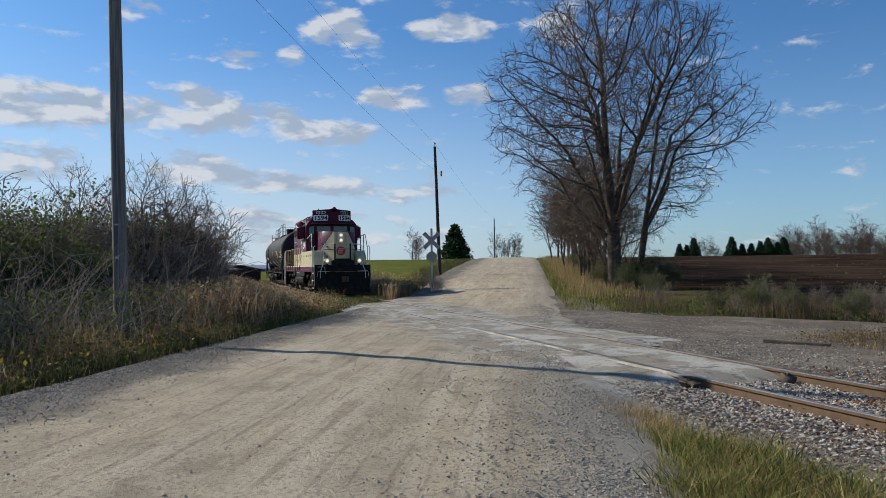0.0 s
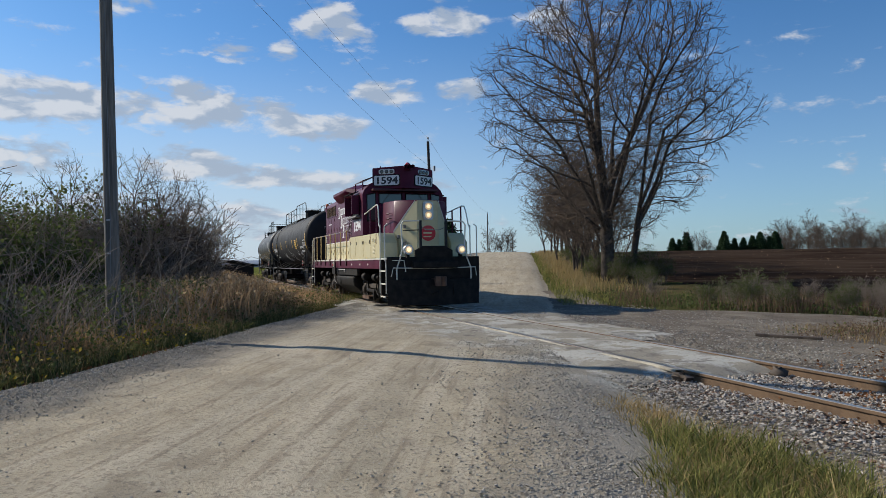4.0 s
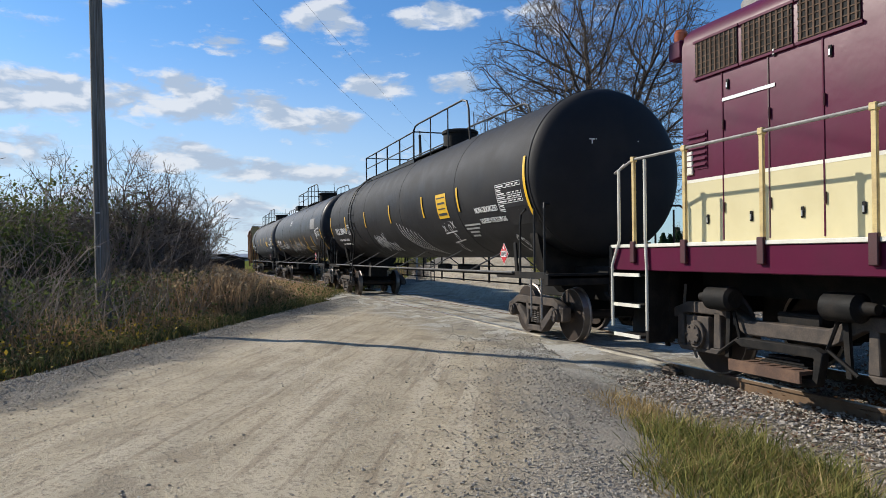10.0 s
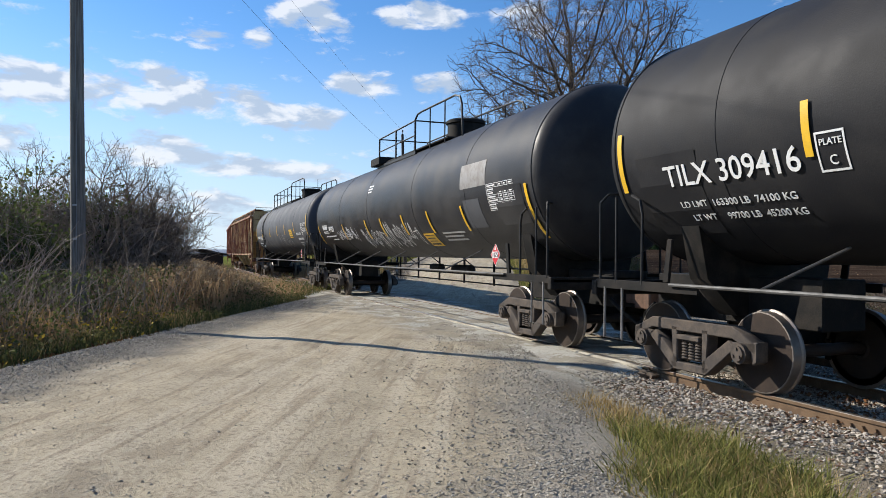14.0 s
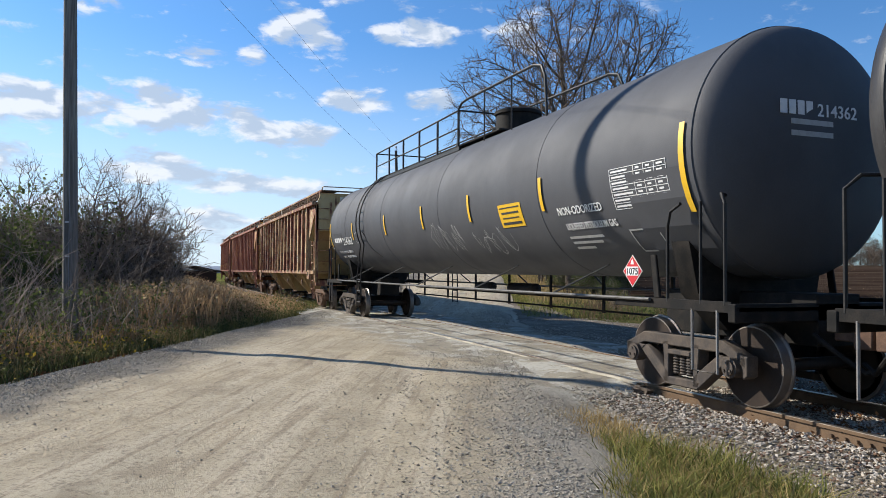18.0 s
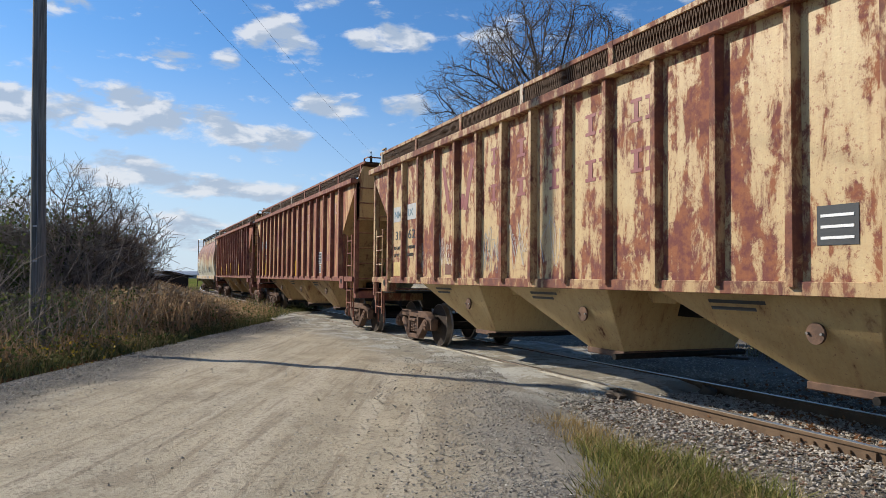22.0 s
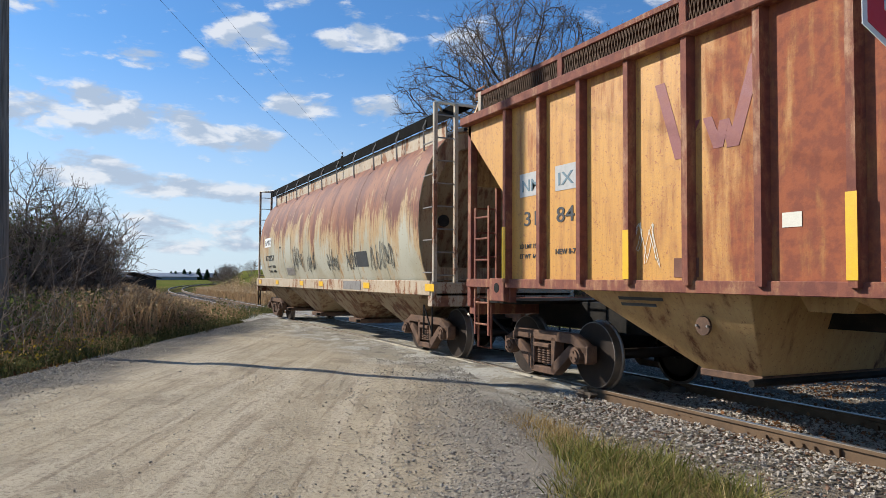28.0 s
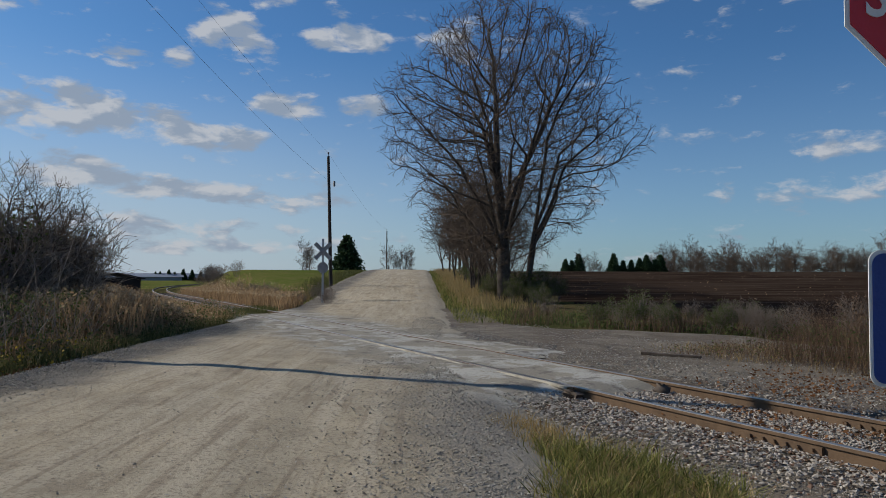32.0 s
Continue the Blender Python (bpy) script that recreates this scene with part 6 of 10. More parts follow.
def poles():
    near = utility_pole("utility_pole", "weathered grey timber utility pole at the roadside", -16.92, -8.69, 12.9, 0.155, "pole", (0.0, -0.021))
    for z in (1.9, 2.6):
        part("ground_wire_clip", Kit().box(0.12, 0.165, -0.10 - 0.021 * z, -0.02 - 0.021 * z, z, z + 0.03), "galv", near)
    wire = Kit()
    wire.tube([(0.15, -0.06, 0.1), (0.145, -0.08, 3.0), (0.13, -0.17, 7.0), (0.11, -0.23, 10.2)], 0.006, 5)
    part("ground_wire", wire, "cable", near)
    for x, y, h, lean in ((-54.4, 10.2, 10.0, (-0.012, -0.028)), (-150.0, 53.0, 10.0, (0, 0))):
        t = utility_pole("utility_pole", "dark creosoted timber utility pole beside the road", x, y, h, 0.15, "dark_pole", lean)
        pin = Kit()
        pin.cyl((lean[0] * h, lean[1] * h, h - 0.05), (lean[0] * h, lean[1] * h, h + 0.28), 0.03, 8)
        pin.turned([(h + 0.2, 0.05), (h + 0.26, 0.075), (h + 0.34, 0.05)], "z", (lean[0] * h, lean[1] * h, 0), 10)
        part("insulator", pin, "cable", t)
        box = Kit()
        box.box(-0.05, 0.12, 0.1, 0.22, h - 2.3, h - 1.9)
        part("cable_clamp", box, "cable", t)
    # two wires hang from the pole beyond the crossing back over the road
    def hang(name, a, b, sag, r):
        kit = Kit()
        a, b = Vector(a), Vector(b)
        pts = []
        for i in range(41):
            u = i / 40
            p = a.lerp(b, u)
            pts.append((p.x, p.y, p.z - sag * 4 * u * (1 - u)))
        kit.tube(pts, r, 5, False)
        tagged(part(name, kit, "cable"), "thin dark overhead wire strung between poles", "wire")
    top = Vector((-54.4 - 0.12, 10.2 - 0.28, land(-54.4, 10.2) + 10.1))
    hang("overhead_wire", top, (-17.0, -8.95, 12.5), 0.35, 0.005)
    hang("overhead_wire", top - Vector((0, 0, 2.1)), (-17.0, -8.93, 10.6), 0.5, 0.006)
    hang("overhead_wire", (-17.0, -8.95, 12.5), (22.0, -26.0, 10.0), 0.35, 0.007)
    hang("overhead_wire", (-17.0, -8.93, 10.6), (22.0, -26.0, 8.4), 0.5, 0.008)
    hang("overhead_wire", top, (-150.0, 53.0, land(-150, 53) + 10.1), 0.9, 0.007)


def octagon(r):
    return [(r * math.cos(radians(22.5 + 45 * i)), r * math.sin(radians(22.5 + 45 * i))) for i in range(8)]


def crossbuck():
    x, y = -40.3, 5.25
    t = thing("crossbuck_sign", "grey railway crossbuck and stop sign on a steel post", "railway sign", Matrix.Translation((x, y, land(x, y) - 0.16)) @ pose(0, 0, 0, 0, 0, -19))
    post = Kit()
    post.box(-0.05, 0.05, -0.06, 0.06, -0.3, 3.75)
    part("post", post, "galv", t, "", None, 0.008)
    for a in (45, -45):
        blade = Kit()
        blade.box(-0.012, 0.012, -0.62, 0.62, -0.115, 0.115)
        part("crossbuck_blade", blade, "back_sign", t, "", pose(0.068 + (0.03 if a > 0 else 0.0), 0, 3.05, a, 0, 0), 0.004)
    plate = Kit()
    plate.prism(octagon(0.325), "x", 0.062, 0.070)
    part("sign_plate", plate, "back_sign", t, "", Matrix.Translation((0, 0, 2.12)))
    for z in (2.0, 2.25, 3.05):
        bolt = Kit()
        bolt.cyl((0.06, 0, z), (0.11, 0, z), 0.015, 6)
        part("bolt", bolt, "galv", t)


def near_signs():
    """A stop sign and a blue notice on one post beside the camera."""
    h = radians(26.17)
    f, s = Vector((-math.cos(h), math.sin(h), 0)), Vector((math.sin(h), math.cos(h), 0))
    c = EYE + f * 2.6 + s * 1.765
    turn = Matrix.Translation((c.x, c.y, land(c.x, c.y) - 0.16)) @ Matrix.Rotation(math.atan2(-s.x, s.y) + math.pi / 2, 4, "Z")
    post = thing("sign_post", "galvanised channel post carrying a stop sign and a blue notice", "sign post", turn)
    kit = Kit()
    kit.prism([(-0.03, 0.0), (0.03, 0.0), (0.03, 0.035), (0.022, 0.035), (0.022, 0.006), (-0.022, 0.006), (-0.022, 0.035), (-0.03, 0.035)], "z", -0.4, 2.95)
    part("post_channel", kit, "galv", post)
    stop = part("stop_sign_plate", Kit().prism([(p[0], p[1]) for p in octagon(0.325)], "y", -0.012, -0.008), "white_sign", post, "red octagonal stop sign with a white border", Matrix.Translation((-0.04, 0, 2.69)))
    part("red_face", Kit().prism([(p[0] * 0.94, p[1] * 0.94) for p in octagon(0.325)], "y", -0.016, -0.012), "red_sign", stop)
    lettering("STOP", 0.26, "white_sign", stop, Matrix.Translation((0, -0.018, -0.09)) @ pose(0, 0, 0, 90), "lettering", "CENTER", 0.46)

    def rounded(w, hh, r):
        out = []
        for cx, cz, a0 in ((w - r, hh - r, 0), (-w + r, hh - r, 90), (-w + r, -hh + r, 180), (w - r, -hh + r, 270)):
            for i in range(6):
                a = radians(a0 + 18 * i)
                out.append((cx + r * math.cos(a), cz + r * math.sin(a)))
        return out
    blue = part("notice_plate", Kit().prism(rounded(0.30, 0.24, 0.045), "y", -0.010, -0.006), "white_sign", post, "blue rectangular notice with a white border and white lines of writing", Matrix.Translation((0.03, 0, 1.53)))
    part("blue_face", Kit().prism(rounded(0.288, 0.228, 0.04), "y", -0.014, -0.010), "blue_sign", blue)
    for z, w, hgt in ((0.15, 0.22, 0.03), (0.08, 0.2, 0.03), (-0.01, 0.21, 0.03), (-0.08, 0.22, 0.012), (-0.135, 0.24, 0.028), (-0.18, 0.15, 0.02)):
        part("writing_bar", Kit().box(-w, w, -0.0165, -0.0140, z - hgt / 2, z + hgt / 2), "white_sign", blue)


def lying_plank():
    """A dark old timber left lying on the lane."""
    x, y = -11.5, 3.82
    t = thing("timber_plank", "dark weathered plank lying on the gravel lane", "plank", Matrix.Translation((x, y, land(x, y) - 0.07)) @ pose(0, 0, 0, 0, 1.0, 31))
    k = Kit()
    for i in range(5):
        u = -0.6 + 0.24 * i
        k.box(u, u + 0.24, -0.06 + fuzz(u, 1, 2.0, 0.01), 0.06, 0.0, 0.055 + fuzz(u, 3, 1.5, 0.012))
    part("board", k, "tie", t, "", None, 0.006)


poles()
crossbuck()
near_signs()
lying_plank()

# ---- the train: one locomotive, three tank cars, four covered hoppers ----
TANK_R, TANK_Z = 1.5, 2.94


class Rig:
    """A vehicle drawn in places along the train; its parts are set about its middle."""

    def __init__(self, name, label, category, middle, group=""):
        self.mid = middle
        self.ob = thing(name, label, category, None, group)

    def put(self, name, kit, mat, label="", parent=None, bevel=0.0, smooth=35.0):
        kit.v = [(x - self.mid, y, z) for x, y, z in kit.v]
        return part(name, kit, mat, parent or self.ob, label, None, bevel, smooth)

    def text(self, words, u, z, size, mat, y=None, lean=0.0, width=None, align="LEFT", name="lettering", bold=0.008):
        return lettering(words, size, mat, self.ob, side_plane(u - self.mid, y, z, lean), name, align, width, 0.003, 1.0, bold)

    def tank_text(self, words, u, z, size, mat, width=None):
        phi = math.asin((z + size * 0.35 - TANK_Z) / TANK_R)
        y = -math.sqrt(TANK_R ** 2 - (z + size * 0.35 - TANK_Z) ** 2)
        zc, off = z + size * 0.35, 0.006 + size * size * 0.045
        up = Vector((0, math.sin(phi), math.cos(phi)))
        nrm = Vector((0, -math.cos(phi), math.sin(phi)))
        p = Vector((u - self.mid, y, zc)) - up * (size * 0.35) + nrm * off
        return lettering(words, size, mat, self.ob, Matrix.Translation(p) @ Matrix.Rotation(radians(90) - phi, 4, "X"), "lettering", "LEFT", width)


def tank_y(z, out=0.0):
    return -math.sqrt(max(0.0, (TANK_R + out) ** 2 - (z - TANK_Z) ** 2))


def tank_patch(kit, u0, u1, z0, z1, out=0.004, n=6):
    """A thin sheet lying on the near side of a tank."""
    verts = []
    for u in (u0, u1):
        for i in range(n + 1):
            z = z0 + (z1 - z0) * i / n
            for o in (out, out + 0.003):
                verts.append((u, tank_y(z, o), z))
    m = 2 * (n + 1)
    faces = [(2 * i + 1, 2 * i + 3, m + 2 * i + 3, m + 2 * i + 1) for i in range(n)]
    faces += [(2 * i, 2 * i + 1, m + 2 * i + 1, m + 2 * i) for i in (0, n)]
    faces += [(2 * i, 2 * i + 2, 2 * i + 3, 2 * i + 1) for i in range(n)] + [(m + 2 * i, m + 2 * i + 1, m + 2 * i + 3, m + 2 * i + 2) for i in range(n)]
    return kit.add(verts, faces)


def scribble(rng, u0, u1, z0, z1, strokes, width, surface, out=0.006, jag=0.5):
    """Loose sprayed strokes inside a rectangle on a vehicle's side."""
    kit, line = Kit(), []
    for s in range(strokes):
        cx, cz = u0 + (u1 - u0) * (s + 0.5 + rng.uniform(-0.4, 0.4)) / strokes, z0 + (z1 - z0) * rng.uniform(0.35, 0.65)
        w, h = max(0.16, (u1 - u0) / strokes) * rng.uniform(0.6, 1.3), (z1 - z0) * rng.uniform(0.4, 0.9)
        pts, a = [], rng.uniform(0, 6.28)
        k = rng.choice((1, 2, 3))
        lean = rng.uniform(-0.5, 0.5)
        for i in range(14):
            t = i / 13
            x = cx + w * 0.5 * math.sin(a + t * 6.28 * k * 0.7) + lean * w * t + rng.uniform(-1, 1) * w * 0.05 * jag
            z = cz + h * 0.5 * math.cos(a * 1.7 + t * 6.28 * (k * 0.5 + 0.4)) + rng.uniform(-1, 1) * h * 0.05 * jag
            pts.append((min(max(x, u0), u1), min(max(z, z0 - 0.05), z1 + 0.05)))
        line += pts
    verts = []
    if line:
        pts = line
        for i, (x, z) in enumerate(pts):
            (xa, za), (xb, zb) = pts[max(i - 1, 0)], pts[min(i + 1, len(pts) - 1)]
            n = math.hypot(xb - xa, zb - za) or 1
            ox, oz = -(zb - za) / n * width * 0.5, (xb - xa) / n * width * 0.5
            lift = out + 0.00004 * i
            verts += [(x + ox, surface(z + oz) - lift, z + oz), (x - ox, surface(z - oz) - lift, z - oz)]
        kit.add(verts, [(2 * i, 2 * i + 1, 2 * i + 3, 2 * i + 2) for i in range(len(pts) - 1)])
    return kit


def strokes(lines, width, surface, out=0.006):
    """Sprayed lines, each a row of points on a vehicle's side."""
    kit = Kit()
    for q, pts in enumerate(lines):
        verts = []
        for i, (x, z) in enumerate(pts):
            (xa, za), (xb, zb) = pts[max(i - 1, 0)], pts[min(i + 1, len(pts) - 1)]
            n = math.hypot(xb - xa, zb - za) or 1
            w = width * (1 - 0.45 * i / len(pts))
            ox, oz = -(zb - za) / n * w * 0.5, (xb - xa) / n * w * 0.5
            verts += [(x + ox, surface(z + oz) - out - 0.0003 * q, z + oz), (x - ox, surface(z - oz) - out - 0.0003 * q, z - oz)]
        kit.add(verts, [(2 * i, 2 * i + 1, 2 * i + 3, 2 * i + 2) for i in range(len(pts) - 1)])
    return kit


def ring_line(u, z, r):
    return [(u + r * math.cos(radians(30 * i)), z + 1.3 * r * math.sin(radians(30 * i))) for i in range(13)]


# -- running gear shared by the cars --
def spring_kit(y, x, z0=0.26, z1=0.50):
    prof = []
    for i in range(15):
        z = z0 + (z1 - z0) * i / 14
        prof.append((z, 0.058 if i % 2 else 0.042))
    return Kit().turned(prof, "z", (x, y, 0), 10)


def wheel_kits(r, gauge=0.753):
    disc, tread = Kit(), Kit()
    for s in (-1, 1):
        y = gauge * s
        disc.turned([(y - s * 0.075, r * 0.97), (y - s * 0.075, r * 0.80), (y - s * 0.03, r * 0.70), (y - s * 0.015, r * 0.38), (y - s * 0.07, r * 0.30), (y - s * 0.09, 0.10),
                     (y + s * 0.07, 0.10), (y + s * 0.06, r * 0.30), (y + s * 0.02, r * 0.40), (y + s * 0.012, r * 0.70), (y + s * 0.055, r * 0.82), (y + s * 0.06, r * 0.97)], "y", (0, 0, r), 32)
        tread.turned([(y - s * 0.08, r * 0.96), (y - s * 0.08, r + 0.025), (y - s * 0.06, r + 0.025), (y - s * 0.045, r + 0.002), (y + s * 0.06, r - 0.004), (y + s * 0.062, r * 0.96)], "y", (0, 0, r), 32, False)
    disc.cyl((0, -1.05, r), (0, 1.05, r), 0.075, 14)
    return disc, tread


WHEELS = []          # every wheelset with its vehicle and radius, for the turning
WHEEL_R = 0.457


def car_truck(car, mat="truck", axle=0.875):
    """A two-axle freight truck about its own middle."""
    t = part("truck", Kit().box(-0.19, 0.19, -1.02, 1.02, 0.40, 0.66), "under", car, "", None, 0.02)
    for side in (-1, 1):
        y0, y1 = side * 0.93, side * 1.09
        f = Kit()
        f.prism([(-1.08, 0.58), (-0.72, 0.74), (0.72, 0.74), (1.08, 0.58), (1.08, 0.46), (0.72, 0.60), (-0.72, 0.60), (-1.08, 0.46)], "y", y0, y1)
        f.prism([(-0.78, 0.50), (-0.66, 0.58), (-0.22, 0.27), (-0.22, 0.14), (-0.32, 0.14)], "y", y0, y1)
        f.prism([(0.78, 0.50), (0.66, 0.58), (0.22, 0.27), (0.22, 0.14), (0.32, 0.14)], "y", y0, y1)
        f.prism([(-0.36, 0.22), (0.36, 0.22), (0.30, 0.12), (-0.30, 0.12)], "y", y0, y1)
        f.prism([(-0.30, 0.20), (-0.22, 0.20), (-0.22, 0.66), (-0.34, 0.66)], "y", y0, y1)
        f.prism([(0.30, 0.20), (0.22, 0.20), (0.22, 0.66), (0.34, 0.66)], "y", y0, y1)
        for e in (-1, 1):
            f.prism([(e * 0.70, 0.56), (e * 1.10, 0.60), (e * 1.10, 0.38), (e * 1.02, 0.34), (e * 1.0, 0.50), (e * 0.76, 0.50)], "y", y0, y1)
        part("side_frame", f, mat, t, "cast steel side frame", None, 0.012)
        for x in (-0.12, 0.0, 0.12):
            part("coil_spring", spring_kit(side * 1.03, x), mat, t)
        part("spring_cap", Kit().box(-0.21, 0.21, min(side * 0.96, side * 1.12), max(side * 0.96, side * 1.12), 0.50, 0.56), mat, t, "", None, 0.01)
        for e in (-1, 1):
            cap = Kit()
            cap.cyl((e * axle, side * 1.00, WHEEL_R), (e * axle, side * 1.14, WHEEL_R), 0.115, 18)
            cap.cyl((e * axle, side * 1.14, WHEEL_R), (e * axle, side * 1.165, WHEEL_R), 0.085, 18)
            for k in range(3):
                a = radians(90 + 120 * k)
                cap.cyl((e * axle + 0.055 * math.cos(a), side * 1.16, WHEEL_R + 0.055 * math.sin(a)), (e * axle + 0.055 * math.cos(a), side * 1.18, WHEEL_R + 0.055 * math.sin(a)), 0.016, 6)
            part("bearing_cap", cap, mat, t)
    for e in (-1, 1):
        beam = Kit()
        beam.tube([(e * 0.42, -0.72, 0.36), (e * 0.33, 0, 0.36), (e * 0.42, 0.72, 0.36)], 0.04, 8)
        for s in (-1, 1):
            beam.box(e * 0.40, e * 0.47, s * 0.70 - 0.05, s * 0.70 + 0.05, 0.26, 0.52)
        part("brake_beam", beam, "under", t)
        disc, tread = wheel_kits(WHEEL_R)
        w = part("wheelset", solid(disc), "wheel", t, "", Matrix.Translation((e * axle, 0, 0)))
        for o in (disc, tread):
            o.v = [(x, y, z - WHEEL_R) for x, y, z in o.v]
        w.data = solid(disc)
        w.data.materials.append(M["wheel"])
        w.matrix_basis = Matrix.Translation((e * axle, 0, WHEEL_R))
        tr = solid(tread)
        tr.materials.append(M["tread"])
        bm = bmesh.new()
        bm.from_mesh(w.data)
        n0 = len(bm.faces)
        bm.from_mesh(tr)
        bm.faces.ensure_lookup_table()
        for i in range(n0, len(bm.faces)):
            bm.faces[i].material_index = 1
        me = bpy.data.meshes.new("mesh")
        bm.to_mesh(me)
        bm.free()
        me.materials.append(M["wheel"])
        me.materials.append(M["tread"])
        me.shade_smooth()
        me.set_sharp_from_angle(angle=radians(35))
        w.data = me
    return t


def fit_trucks(rig, places, template):
    """Sets copies of a truck under a vehicle and notes their wheelsets."""
    for i, u in enumerate(places):
        at = Matrix.Translation((u - rig.mid, 0, 0))
        t = copy_thing(template, at)
        t.parent = rig.ob
        for c in t.children:
            if c.name.startswith("wheelset"):
                WHEELS.append((c, c.location.x, WHEEL_R))
    return rig


def discard(ob):
    for o in (*ob.children_recursive, ob):
        bpy.data.objects.remove(o)


def coupler(rig, u, way, z=0.86):
    k = Kit()
    k.box(min(u, u + way * 0.62), max(u, u + way * 0.62), -0.09, 0.09, z - 0.09, z + 0.09)
    e = u + way * 0.62
    k.prism([(e - way * 0.05, -0.17), (e + way * 0.16, -0.19), (e + way * 0.22, -0.05), (e + way * 0.10, 0.02), (e + way * 0.18, 0.12), (e + way * 0.06, 0.2), (e - way * 0.05, 0.16)], "z", z - 0.15, z + 0.15)
    c = rig.put("coupler", k, "rust_truck", "", None, 0.015)
    h = Kit()
    h.tube([(u, -0.38, z - 0.02), (u + way * 0.25, -0.36, z - 0.18), (u + way * 0.5, -0.22, z - 0.38), (u + way * 0.72, -0.1, z - 0.30)], 0.028, 8)
    rig.put("air_hose", h, "under", "black rubber brake hose")
    return c


def ladder(rig, u0, u1, y, z0, z1, mat, rungs=6, r=0.017, name="ladder"):
    """A side ladder: two rails and rungs, in one bent-steel part with each rung below it."""
    side = Kit()
    for u in (u0, u1):
        side.box(u - 0.022, u + 0.022, y - 0.012, y + 0.012, z0, z1)
    top = rig.put(name, side, mat)
    for i in range(rungs):
        z = z0 + (z1 - z0) * (i + 0.5) / rungs
        rig.put("rung", Kit().tube([(u0, y, z), (u1, y, z)], r, 6), mat, "", top)
    return top


def loop(rig, pts, r, mat, name="grab_iron", n=7):
    return rig.put(name, Kit().tube(pts, r, n), mat)


def diamond(rig, u, y, z, r=0.20):
    p = rig.put("placard", Kit().prism([(u - r, z), (u, z - r), (u + r, z), (u, z + r)], "y", y, y - 0.006), "white_sign", "red diamond hazard placard with a white panel")
    rig.put("placard_face", Kit().prism([(u - r * 0.93, z), (u, z - r * 0.93), (u + r * 0.93, z), (u, z + r * 0.93)], "y", y - 0.006, y - 0.009), "red_sign", "", p)
    rig.put("placard_panel", Kit().box(u - r * 0.62, u + r * 0.62, y - 0.0125, y - 0.009, z - r * 0.28, z + r * 0.28), "white_sign", "", p)
    lettering("1075", r * 0.62, "black_mark", p, side_plane(u - rig.mid, y - 0.014, z - r * 0.22), "lettering", "CENTER", r * 1.08)
    flame = Kit().prism([(u - 0.035, z + r * 0.42), (u + 0.035, z + r * 0.42), (u + 0.02, z + r * 0.62), (u, z + r * 0.78), (u - 0.022, z + r * 0.6)], "y", y - 0.009, y - 0.012)
    rig.put("flame_mark", flame, "white_sign", "", p)


